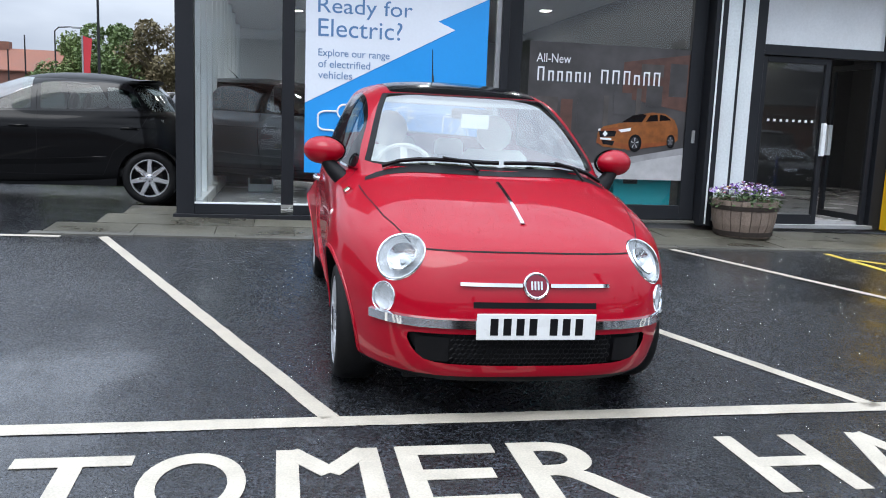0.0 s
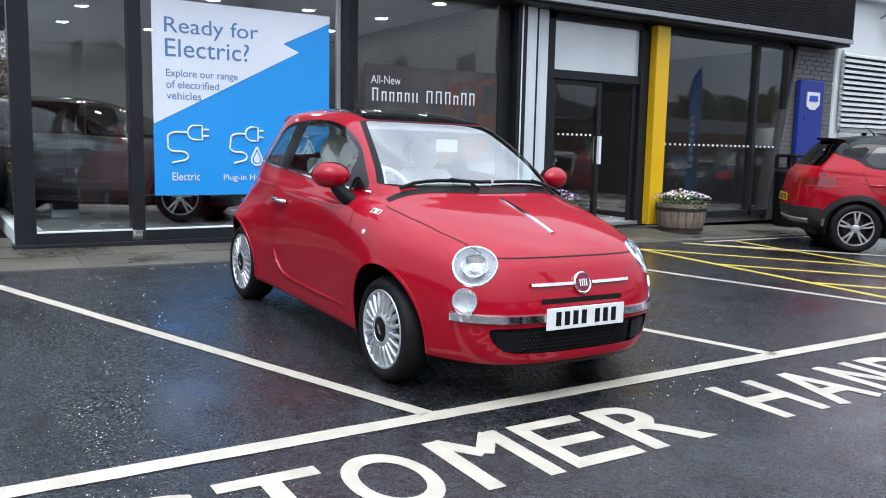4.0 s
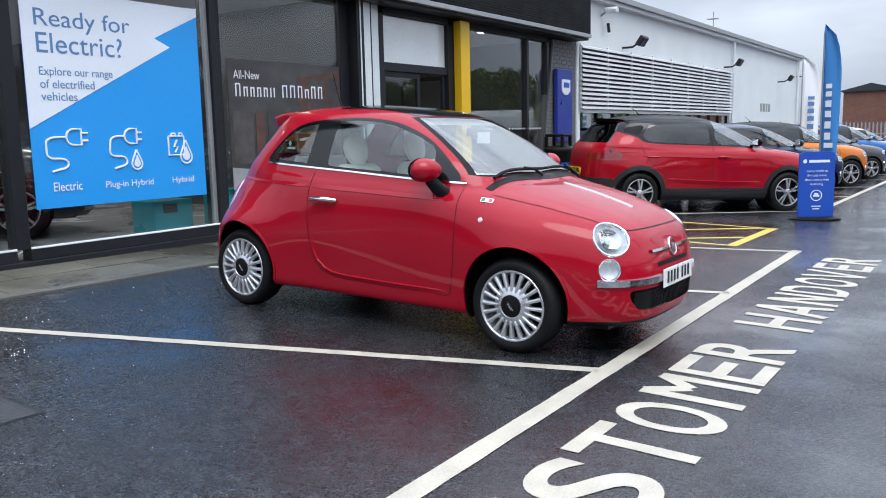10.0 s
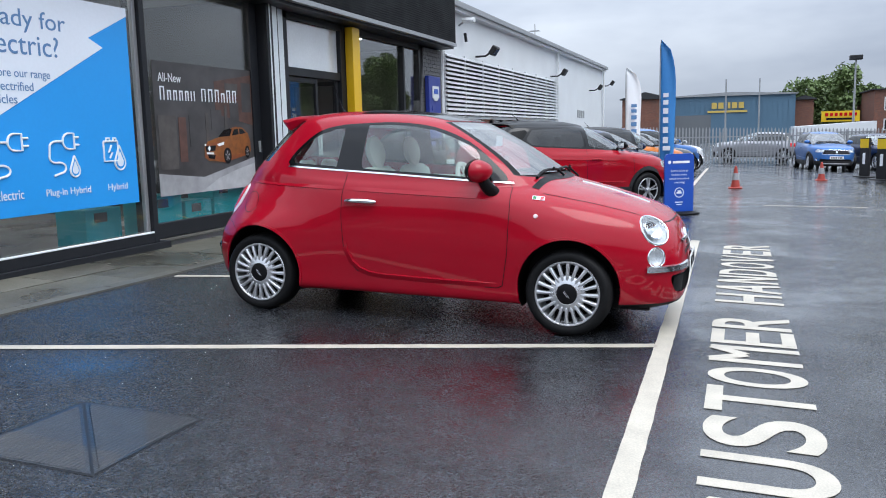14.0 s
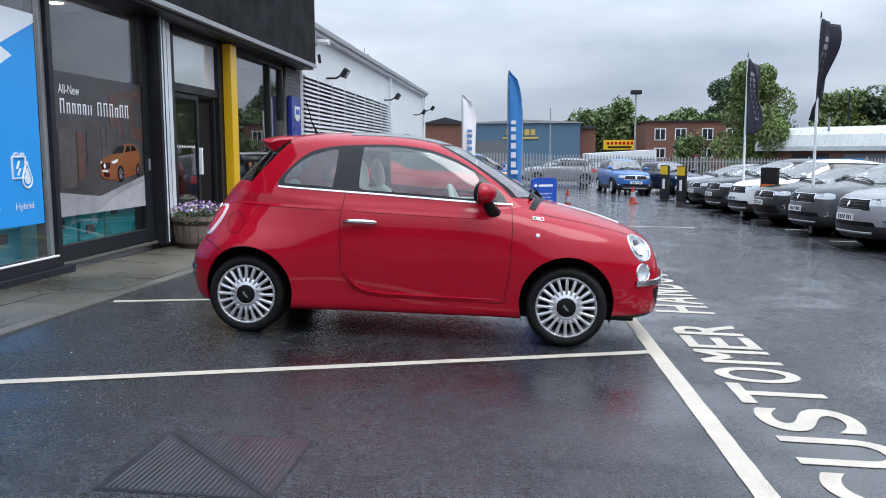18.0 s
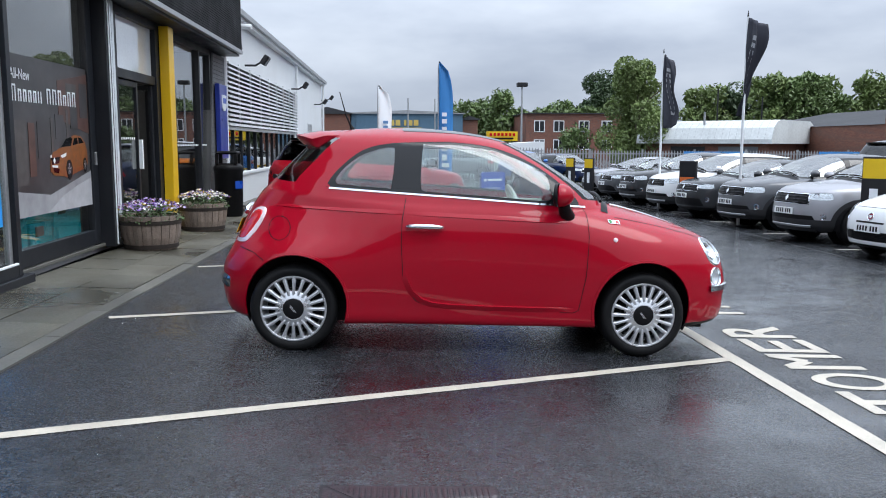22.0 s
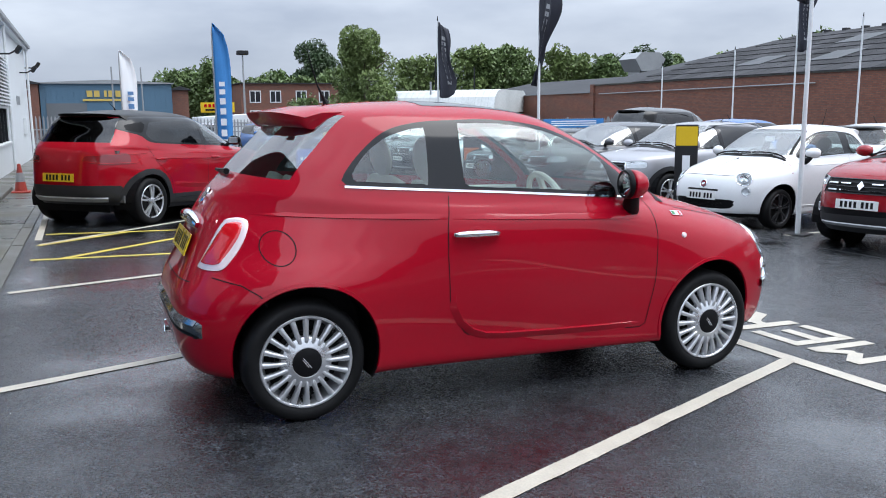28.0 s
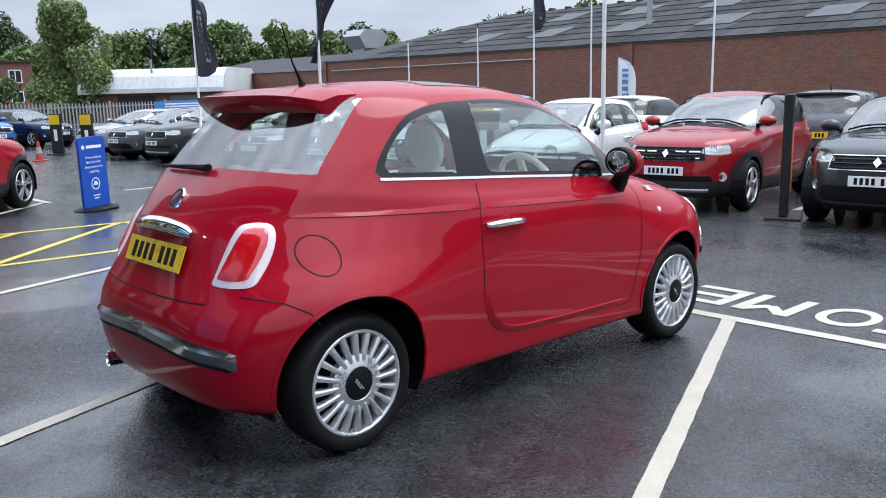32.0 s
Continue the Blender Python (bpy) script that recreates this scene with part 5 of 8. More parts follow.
def small_car(name, m, body, label, trim="classic", wheels=("fan", ALLOY), seats=IVORY, fine=True):
    """The round two-door city car."""
    car = empty(name, m, label, "car")
    v, n, s, f = shell(CAR_ROWS, 96 if fine else 56, 90 if fine else 50, ((0.0, .046, .33, .92), (2.30, .084, .33, .94)))
    probe = Probe(v, f)
    skin = Skin(v, n, s, f)
    for u in (0.0, 2.30):
        _, skin = skin.cut(lambda a, w, z, q, u=u: np.minimum(0.333 - np.hypot(a - u + (.012 if u else 0), z - 0.310), np.abs(w) - 0.42))

    # glass
    def screen(a, w, z, q):
        return np.minimum(np.minimum(np.minimum(q - 11.25, 15.15 - q), 0.648 - (q - 11) * 0.040 - np.abs(w)) * 1.0, 1.2 - a)

    def hatch_glass(a, w, z, q):
        return np.minimum(np.minimum(np.minimum(q - 11.35, 14.9 - q), 0.600 - (q - 11) * 0.020 - np.abs(w)), a - 1.6)
    for sign in (1, -1):
        for w0, z0, r0, tilt in ((.562, .715, .108, Vector((-.14, 0, .16))), (.628, .535, .061, Vector((-.18, 0, .04)))):
            p, nn = probe.hit((-3, sign * w0, z0), (1, 0, 0))
            ax = np.array((nn + tilt).normalized())
            pc = np.array(p)

            def hole(a, w, z, q, ax=ax, pc=pc, r0=r0):
                d = np.stack([a, w, z], 1) - pc
                along_axis = d @ ax
                return np.minimum(r0 - np.linalg.norm(d - along_axis[:, None] * ax, axis=1), .2 - np.abs(along_axis))
            _, skin = skin.cut(hole)
    front_glass, skin = skin.cut(screen)
    front_glass, frit = front_glass.cut(lambda a, w, z, q: np.minimum(np.minimum(q - 11.38, 15.0 - q), 0.648 - .03 - (q - 11) * 0.040 - np.abs(w)))
    rear_glass, skin = skin.cut(hatch_glass)
    dlo = smooth_poly([(.44, .997), (.70, 1.005), (1.30, 1.04), (2.06, 1.072), (2.10, 1.10), (2.02, 1.205), (1.88, 1.318), (1.72, 1.365), (1.52, 1.382), (1.27, 1.388), (1.0, 1.357), (.76, 1.268), (.57, 1.140)], 5)
    band, skin = skin.cut(side_field(dlo, 0.35))
    door_win = smooth_poly([(.655, 1.026), (1.0, 1.042), (1.47, 1.064), (1.495, 1.085), (1.485, 1.345), (1.45, 1.366), (1.25, 1.368), (1.0, 1.335), (.76, 1.248), (.66, 1.185), (.640, 1.10)], 5)
    quarter = smooth_poly([(1.71, 1.079), (1.98, 1.091), (2.055, 1.104), (1.995, 1.20), (1.88, 1.288), (1.77, 1.327), (1.69, 1.342), (1.668, 1.325), (1.685, 1.09)], 5)
    dglass, band = band.cut(side_field(door_win, 0.3))
    qglass, band = band.cut(side_field(quarter, 0.3))
    door_poly = [(1.59, 1.02), (1.612, .875), (1.614, .735), (1.60, .525), (1.565, .42), (1.51, .352), (1.44, .315), (1.371, .302), (1.0, .294), (.47, .292), (.435, .31), (.40, .54), (.392, .80), (.40, 0.95), (.43, 1.0), (1.0, 1.03)]
    doors, skin = skin.cut(side_field(door_poly, 0.45))
    hood_line = lambda a: np.interp(a, [-.75, -.60, -.45, -.25, 0.0, .16, .3], [.44, .47, .535, .605, .655, .675, .68])
    hood, skin = skin.cut(lambda a, w, z, q: np.minimum(np.minimum(np.minimum(z - .742, hood_line(a) - np.abs(w)), 11.25 - q), 0.30 - a))
    hatch, skin = skin.cut(lambda a, w, z, q: np.minimum(np.minimum(np.minimum(0.63 - 0.05 * (1.05 - z) - np.abs(w), z - 0.625 - 0.25 * np.abs(w) ** 3), a - 2.2), 14.9 - q))
    roof_pane, skin = skin.cut(lambda a, w, z, q: np.minimum(np.minimum(0.445 - np.abs(w), q - 15.2), 1.62 - a))
    opening = smooth_poly([(-.535, .388), (-.50, .325), (-.43, .286), (-.2, .276), (0, .274), (.2, .276), (.43, .286), (.50, .325), (.535, .388), (.515, .408), (.3, .412), (0, .412), (-.3, .412), (-.515, .408)], 4)
    gf = poly_field(opening)
    mouth, skin = skin.cut(lambda a, w, z, q: np.minimum(gf(w, z), -0.3 - a))
    chin, skin = skin.cut(lambda a, w, z, q: np.minimum(0.222 - z, 0.2 - a))

    skin.mesh("body_shell", body, car)
    hood.mesh("bonnet", body, car)
    hatch.mesh("tailgate", body, car)
    mouth.mesh("intake", BLACK, car, lift=-0.02)
    chin.mesh("front_lip", BLACK, car)
    frit.mesh("screen_border", BLACK, front_glass.mesh("windscreen", GLASS_SCREEN, car), "black glass border")
    rear_glass.mesh("rear_window", GLASS_REAR, car)
    Skin(v, n, s, f).cut(lambda a, w, z, q: q - 14.6)[0].mesh("headliner", LINING, car, "grey roof lining", lift=-.025)
    roof_pane.mesh("glass_roof", GLOSSBLACK if trim == "classic" else body, car, lift=0.002)
    for sign, tag in ((1, "right"), (-1, "left")):
        half = lambda sk: sk.cut(lambda a, w, z, q: w * sign)[0]
        door = half(doors).mesh("door", body, car)
        half(band).mesh("window_surround", GLOSSBLACK, car)
        half(dglass).mesh("door_window", GLASS_CAR, door)
        half(qglass).mesh("quarter_window", GLASS_CAR, car)
        # shut lines, belt strip, handle
        seam = [probe.side(a, z, sign) for a, z in along([(.42, 1.0)] + door_poly[14:11:-1] + door_poly[11::-1], 6)]
        cut_bottom = next(k for k, (q, _) in enumerate(seam) if q.x > .60 and q.z < .32)
        cut_rear = next(k for k, (q, _) in enumerate(seam) if q.x > 1.48)
        ribbon(seam[:cut_bottom], 0.0045, 0.0012, "shut_line", BLACK, door)
        ribbon(seam[cut_rear:], 0.0045, 0.0012, "shut_line", BLACK, door)
        ribbon([probe.side(a, z, sign) for a, z in along([(.40, .986), (.70, 1.0), (1.30, 1.032), (2.09, 1.068)], 8)], 0.016, 0.002, "belt_strip", CHROME, car, "chrome strip", depth=0.004)
        shoulder = lambda a: .865 + .030 * a
        fold([probe.side(a, shoulder(a), sign) for a in np.linspace(.50, 1.585, 30)], .030, .0025, .0055, "shoulder_crease", body, door, .2)
        fold([probe.side(a, shoulder(a), sign) for a in np.linspace(1.605, 2.50, 26)], .030, .0025, .0055, "shoulder_crease", body, car, .15)
        fold([probe.side(a, z, sign) for a, z in along([(.47, .322), (.70, .324), (1.0, .327), (1.30, .335), (1.40, .345), (1.47, .370), (1.53, .42), (1.565, .49), (1.575, .56)], 8)], .004, .040, .013, "door_fold", body, door, .15)
        p, nn = probe.side(1.465, .838, sign)
        grip = part("door_handle", tube([(-.115, 0, .004), (-.10, 0, .022), (-.05, 0.002, .034), (.05, .002, .034), (.10, 0, .022), (.115, 0, .004)], [.012, .015, .017, .017, .015, .012], 10), CHROME, door, "chrome handle", smooth=True)
        grip.matrix_basis = basis(p, nn) @ pose(0, 0, 0)
        cup = part("handle_cup", moved(lathe([(.048, .002), (.042, .003), (.02, .0015), (0, .001)], 24), Matrix.Diagonal((1.0, 0.8, 1, 1))), body, door, smooth=True)
        cup.matrix_basis = basis(p, nn)
        # arches and wheels
        for u in (0.0, 2.30):
            uc = u - (.012 if u else 0)
            arc = [(uc + 0.340 * math.sin(t), 0.310 + 0.340 * math.cos(t)) for t in np.linspace(-1.80, 1.80, 36)]
            ribbon([probe.side(a, z, sign) for a, z in arc], 0.022, 0.0, "arch_lip", body, car, depth=0.005)
            well = bmesh.new()
            hoops = []
            for t in np.linspace(-2.0, 2.0, 34):
                a, z = uc + .3335 * math.sin(t), .310 + .3335 * math.cos(t)
                rim_y = abs(probe.side(a, max(z, .20), sign)[0].y) - .004
                hoops.append([well.verts.new((uc + r * math.sin(t), sign * y, .310 + r * math.cos(t))) for r, y in ((.3335, rim_y), (.345, min(rim_y, .72)), (.345, .45), (.02, .44))])
            for a, b in zip(hoops, hoops[1:]):
                for k in range(3):
                    well.faces.new((a[k], a[k + 1], b[k + 1], b[k]))
            part("wheel_well", well, BLACK, car)
            wheel(car, u, sign * 0.790, 0.285, 0.2135, 0.185, wheels[0], wheels[1], sign)
        # mirror
        arm_p, arm_n = probe.side(.46, 1.005, sign)
        mir = new("wing_mirror")
        mir.parent = car
        mir.matrix_basis = pose(.60, sign * .832, 1.068, 0, 0, -16 * sign)
        cap = bmesh.new()
        bmesh.ops.create_uvsphere(cap, u_segments=28, v_segments=16, radius=1)
        for q in cap.verts:
            k = 1.0 if q.co.x < 0 else 0.22
            q.co = Vector((q.co.x * 0.090 * k, q.co.y * 0.112, q.co.z * 0.074 * (1 + 0.12 * q.co.y * sign)))
        part("mirror_cap", cap, body, mir, smooth=True)
        part("mirror_glass", moved(lathe([(0, 0.0), (0.9, 0.0), (1.0, -0.05)], 28, "x"), pose(.036, 0, 0) @ Matrix.Diagonal((0.1, 0.092, 0.058, 1))), MIRROR, mir, "mirror glass", smooth=True)
        part("mirror_rim", moved(lathe([(.98, 0.02), (1.16, 0.01), (1.235, -0.06), (1.25, -0.20)], 28, "x"), pose(.034, 0, 0) @ Matrix.Diagonal((0.1, 0.092, 0.061, 1))), BLACK, mir, "black rim", smooth=True)
        part("mirror_arm", tube([(-.02, -sign * .02, -.055), (-.03, -sign * .06, -.10), (-.05, -sign * .125, -.155), (-.06, -sign * .16, -.17)], [.036, .042, .048, .046], 10), BLACK, mir, "black arm", smooth=True)
        # side lamp, flag mark
        p, nn = probe.side(.215, .785, sign)
        ob = part("side_repeater", lathe([(.016, 0), (.013, .006), (0, .008)], 16), LAMP_PALE, car, smooth=True)
        ob.matrix_basis = basis(p, nn)
        p, nn = probe.side(.215, .895, sign)
        flag = part("fender_badge", boxes((-.04, .04, -.018, .018, 0, .003)), CHROME, car)
        flag.matrix_basis = basis(p, nn) @ pose(0, 0, 0.001, 0, 0, -8 * sign)
        for i, mm in enumerate((material("badge_green", (.02, .2, .06)), WHITEINK, LAMP_RED)):
            part("stripe", boxes((-.036 + i * .024, -.014 + i * .024, -.014, .014, .003, .0036)), mm, flag)
        # lamps in the nose
        for nm, w0, z0, r0, tilt, deep in (("headlight", .562, .715, .110, Vector((-.14, 0, .16)), .06), ("fog_lamp", .628, .535, .063, Vector((-.18, 0, .04)), .035)):
            p, nn = probe.hit((-3, sign * w0, z0), (1, 0, 0))
            inset_lamp(car, probe, nm, p, (nn + tilt).normalized(), r0, deep, nm == "headlight")
        if trim == "classic":
            ribbon([probe.front(sign * w, .455 - 0.02 * (w / .66) ** 2 + 0.02 * (w / .66) ** 2) for w in np.linspace(.235, .668, 16)], 0.050, 0.004, "bumper_strip", CHROME, car, "chrome strip", depth=0.012)
            ribbon([probe.hit((-3, sign * w, .615 + .004 * w), (1, 0, 0)) for w in np.linspace(.062, .325, 10)], 0.022, 0.002, "nose_bar", CHROME, car, "chrome bar", depth=0.012)
        # rear lamp: pale surround, red middle
        aim = Vector((-1, -0.60 * sign, 0)).normalized()
        outer = smooth_poly([(-.062, -.128), (.052, -.128), (.070, -.09), (.074, .09), (.045, .128), (-.03, .122), (-.072, .04), (-.082, -.08)], 4)

        def lamp_patch(scale_x, scale_z, lift, nm, mm, par, bulge=0.0, z_mid=.805, cut=None):
            bm = bmesh.new()
            pole = []
            cx = Vector((2.66, sign * .555, z_mid))
            side = Vector((-aim.y, aim.x, 0)) * sign
            rings = []
            for k in (0.0, 0.35, 0.7, 0.9, 1.0):
                ring = []
                for a, b in outer:
                    start = cx - aim * 2 + side * (a * scale_x * k - 0.30 * b * k) + Vector((0, 0, b * scale_z * k))
                    loc, nor = probe.hit(start, aim)
                    ring.append(bm.verts.new(loc + nor * (lift + bulge * (1 - k ** 4))))
                rings.append(ring)
            for r0, r1 in zip(rings[1:], rings[2:]):
                for i in range(len(r0)):
                    bm.faces.new((r0[i], r0[(i + 1) % len(r0)], r1[(i + 1) % len(r0)], r1[i]))
            bm.faces.new(rings[1])
            edge = []
            for q in rings[-1]:
                edge.append(bm.verts.new(q.co + aim * 0.02))
            for i in range(len(edge)):
                bm.faces.new((rings[-1][i], rings[-1][(i + 1) % len(edge)], edge[(i + 1) % len(edge)], edge[i]))
            for q in rings[0]:
                if not q.link_faces:
                    bm.verts.remove(q)
            return finish(nm, bm, mm, par, smooth=True, sharp=50)
        tl = lamp_patch(1.26, .88, .004, "rear_lamp", LAMP_PALE, car, .012)
        lamp_patch(.90, .72, .012, "red_lens", LAMP_RED, tl, .012)
    # bonnet shut line
    ribbon([probe.front(w, .742) for w in np.linspace(-.46, .46, 24)], 0.009, 0.0012, "bonnet_gap", BLACK, car)
    for sign in (1, -1):
        ribbon([probe.top(u, sign * float(hood_line(np.array([u]))[0])) for u in np.linspace(-.50, .20, 24)], 0.006, 0.0012, "bonnet_gap", BLACK, car)
    # bonnet moulding, wipers, cowl
    ribbon([probe.top(u, 0) for u in np.linspace(-.42, .06, 14)], 0.022, 0.002, "bonnet_strip", CHROME, car, "chrome strip", depth=0.006)
    ribbon([probe.top(.185 + .08 * (w / .66) ** 2, w) for w in np.linspace(-.64, .64, 24)], 0.05, 0.003, "cowl", BLACK, car)
    for w0, w1 in ((-.05, .55), (-.62, -.08)):
        a = [probe.top(.235 + .05 * abs(w) + .015, w) for w in np.linspace(w0, w1, 8)]
        part("wiper_blade", tube([p + q * .018 for p, q in a], .011, 6), BLACK, car)
        b = [probe.top(.19, w0 + .12)] + [probe.top(.235 + .05 * abs(w), w) for w in (w0 + .16, 0.5 * (w0 + w1))]
        part("wiper_arm", tube([p + q * (.012 + .03 * i / 2) for i, (p, q) in enumerate(b)], .009, 6), BLACK, car)
    # nose badge, plate, grille
    p, nn = probe.front(0, .615)
    bd = part("badge", lathe([(.058, 0), (.058, .010), (.052, .016), (.047, .012), (.0, .012)], 32), CHROME, car, "chrome-rimmed round badge", smooth=True)
    bd.matrix_basis = basis(p, nn)
    part("badge_face", lathe([(.046, .0125), (.0, .0145)], 32), material("badge_red", (.16, .004, .02), .25, 0, .05), bd)
    for i in range(4):
        part("badge_bar", boxes((-.026 + i * .014, -.018 + i * .014, -.018, .018, .0135, .017)), CHROME, bd)
    p, nn = probe.front(0, .452)
    plate(car, basis(p - Vector((.018, 0, 0)), Vector((-1, 0, 0.04))), PLATE_W)
    ribbon([probe.front(w, .535) for w in np.linspace(-.27, .27, 10)], .026, .001, "plate_recess", BLACK, car)
    bm = bmesh.new()
    for j in range(7):
        for i in range(-15, 16):
            w, z = i * 0.0225 + (0.011 if j % 2 else 0), 0.276 + j * 0.0205
            p, nn = probe.front(w, z)
            c = p - nn * 0.006
            ring_o = [bm.verts.new(c + Vector((0, 0.0128 * math.cos(t), 0.0128 * math.sin(t)))) for t in np.arange(6) * math.pi / 3 + math.pi / 6]
            ring_i = [bm.verts.new(c + Vector((-0.003, 0.0098 * math.cos(t), 0.0098 * math.sin(t)))) for t in np.arange(6) * math.pi / 3 + math.pi / 6]
            for k in range(6):
                bm.faces.new((ring_o[k], ring_o[(k + 1) % 6], ring_i[(k + 1) % 6], ring_i[k]))
    part("grille_mesh", bm, BLACK, car, "black honeycomb grille")
    for sign in (1, -1):
        ribbon([probe.front(sign * w, .342) for w in np.linspace(.365, .50, 6)], .105, -.010, "grille_blank", BLACK, car, depth=.006)
    # tail: badge, plate, chrome handle, strips, exhaust, spoiler, wiper, aerial
    p, nn = probe.rear(0, .985)
    bd = part("badge", lathe([(.05, 0), (.05, .008), (.044, .013), (.0, .012)], 32), CHROME, car, "chrome-rimmed round badge", smooth=True)
    bd.matrix_basis = basis(p, nn)
    part("badge_face", lathe([(.040, .0125), (.0, .0142)], 32), material("badge_dark", (.08, .01, .02), .25, 0, .05), bd)
    p, nn = probe.rear(0, .862)
    hnd = part("tailgate_handle", tube([(-.012, -.245, -.004), (-.004, -.215, .008), (0, -.1, .018), (0, 0, .02), (0, .1, .018), (-.004, .215, .008), (-.012, .245, -.004)], [.016, .027, .032, .034, .032, .027, .016], 12), CHROME, car, "chrome handle", smooth=True)
    hnd.matrix_basis = Matrix.Translation(p + nn * 0.012)
    p, nn = probe.rear(0, .765)
    plate(car, basis(p + nn * 0.01, nn), PLATE_Y)
    if trim == "classic":
        for sign in (1, -1):
            rear_line = [probe.hit((6, sign * w, .478 - .028 * (w / .6) ** 2), (-1, 0, 0)) for w in np.linspace(.0, .60, 18)] + [probe.side(a, .446, sign) for a in (2.765, 2.75, 2.735)]
            fold(rear_line, .024, .052, .016, "rear_bumper_strip", DARKCHROME, car, .10)
            ribbon([(q - Vector((0, 0, .050)), m) for q, m in rear_line[:-1]], 0.014, 0.002, "strip_shade", BLACK, car, depth=.004)
    ribbon([probe.rear(w, .615 + .02 * (w / .6) ** 2) for w in np.linspace(-.46, .46, 24)], .006, .0012, "tailgate_gap", BLACK, car)
    for sign in (1, -1):
        ribbon([probe.side(a, z, sign) for a, z in along([(2.68, .662), (2.57, .640), (2.50, .600), (2.475, .555)], 6)], .005, .0012, "bumper_gap", BLACK, car)
    part("exhaust", moved(lathe([(.032, 0), (.035, .012), (.035, -.14), (.028, -.14), (.028, 0.0)], 20, "x"), pose(2.80, -.44, .225)), CHROME, car, "chrome exhaust tip", smooth=True)
    circ = [probe.side(2.405 + .074 * math.cos(t), .80 + .074 * math.sin(t), 1) for t in np.linspace(0, 2 * math.pi, 36, endpoint=False)]
    ribbon(circ, .005, .0012, "fuel_flap_gap", BLACK, car, closed=True)
    bm = bmesh.new()
    rows = []
    for w in np.linspace(-.495, .495, 33):
        k = 1 - (abs(w) / .56) ** 6
        p, nn = probe.top(2.04, w)
        edge, _ = probe.rear(w, 1.345)
        tip = Vector((edge.x + .03 + .06 * k, w, min(p.z - .026, 1.352 + .060 * k)))
        q = tip + Vector((-.012, 0, -.026))
        lo, _ = probe.rear(w, 1.318 + .022 * k)
        rows.append([bm.verts.new(x) for x in (p + nn * .002, p.lerp(tip, .55) + Vector((0, 0, .012)), tip, q, q.lerp(lo, .6) + Vector((0, 0, -.012)), lo)])
    for a, b in zip(rows, rows[1:]):
        for i in range(5):
            bm.faces.new((a[i], a[i + 1], b[i + 1], b[i]))
    bm.faces.new(rows[0])
    bm.faces.new(rows[-1][::-1])
    part("spoiler", bm, body, car, smooth=True, sharp=55)
    a = [probe.rear(w, 1.10 + .02 * w) for w in np.linspace(-.36, .10, 8)]
    part("rear_wiper", tube([p + q * .02 for p, q in a], [.007, .008, .009, .010, .011, .012, .014, .017], 6), BLACK, car)
    p, nn = probe.top(1.98, 0)
    part("aerial", tube([p, p + Vector((.015, 0, .03)), p + Vector((.05, 0, .10)), p + Vector((.10, 0, .27))], [.02, .009, .0045, .003], 8), BLACK, car)
    # cabin
    part("underbody", boxes((-.50, 2.62, -.52, .52, .16, .30), (.34, 1.95, -.72, .72, .185, .26)), BLACK, car)
    part("cabin_floor", boxes((.36, 1.90, -.68, .68, .30, .36), (1.91, 2.45, -.42, .42, .30, .36)), CABIN, car)
    for w0 in (.66, -.69):
        part("door_card", boxes((.45, 1.84, w0, w0 + .03, .36, .97), bevel=.008), seats, car)
    part("rear_shelf", boxes((2.05, 2.34, -.54, .54, .93, .97)), seats, car)
    dash = part("dashboard", boxes((.22, .62, -.66, .66, .67, .955), bevel=0.05), CABIN, car, smooth=True)
    part("dash_panel", boxes((.60, .635, -.60, .60, .76, .90), bevel=0.012), body, dash)
    wheel_m = pose(.80, .36, .93, 0, -65, 0)
    st = part("steering_wheel", moved(tube([(.185 * math.cos(t), .185 * math.sin(t), 0) for t in np.linspace(0, 2 * math.pi, 33)], .017, 8, caps=False), wheel_m), seats, car, smooth=True)
    part("wheel_hub", moved(lathe([(0, .03), (.06, .025), (.075, 0), (.06, -.03)], 20), wheel_m), seats, st, smooth=True)
    part("wheel_spoke", moved(boxes((-.17, .17, -.02, .02, -.01, .01), (-.02, .02, -.17, 0, -.01, .01)), wheel_m), seats, st)
    part("steering_column", tube([(.40, .36, .78), (.80, .36, .93)], .04, 8), CABIN, car)
    for w in (.36, -.36):
        seat(car, 1.18, w, seats)
        seat(car, 1.86, w * .52, seats, True)
    part("rear_view_mirror", boxes((.74, .77, -.11, .11, 1.27, 1.33), bevel=0.012), BLACK, car)
    part("tax_sticker", boxes((.70, .704, -.10, .06, 1.22, 1.30)), WHITEINK, car)
    return car


# ---------------------------------------------------------------- the red car in its bay
SLOPE = math.degrees(math.atan(.0285))


def stand(x, y, heading, slope=True):
    """A pose on the ground; heading: degrees by which the car's tail direction is turned from +x."""
    return pose(x, y, ground_z(x, y), 0, 0, heading)


hero = small_car("city_car", Matrix.Translation((1.057, 3.93, .0905)) @ pose(0, 0, 0, SLOPE, math.degrees(math.atan(.0125))) @ pose(0, 0, 0, 0, 0, 90), RED,
                 "glossy red two-door city car with chrome trim, wet with rain")


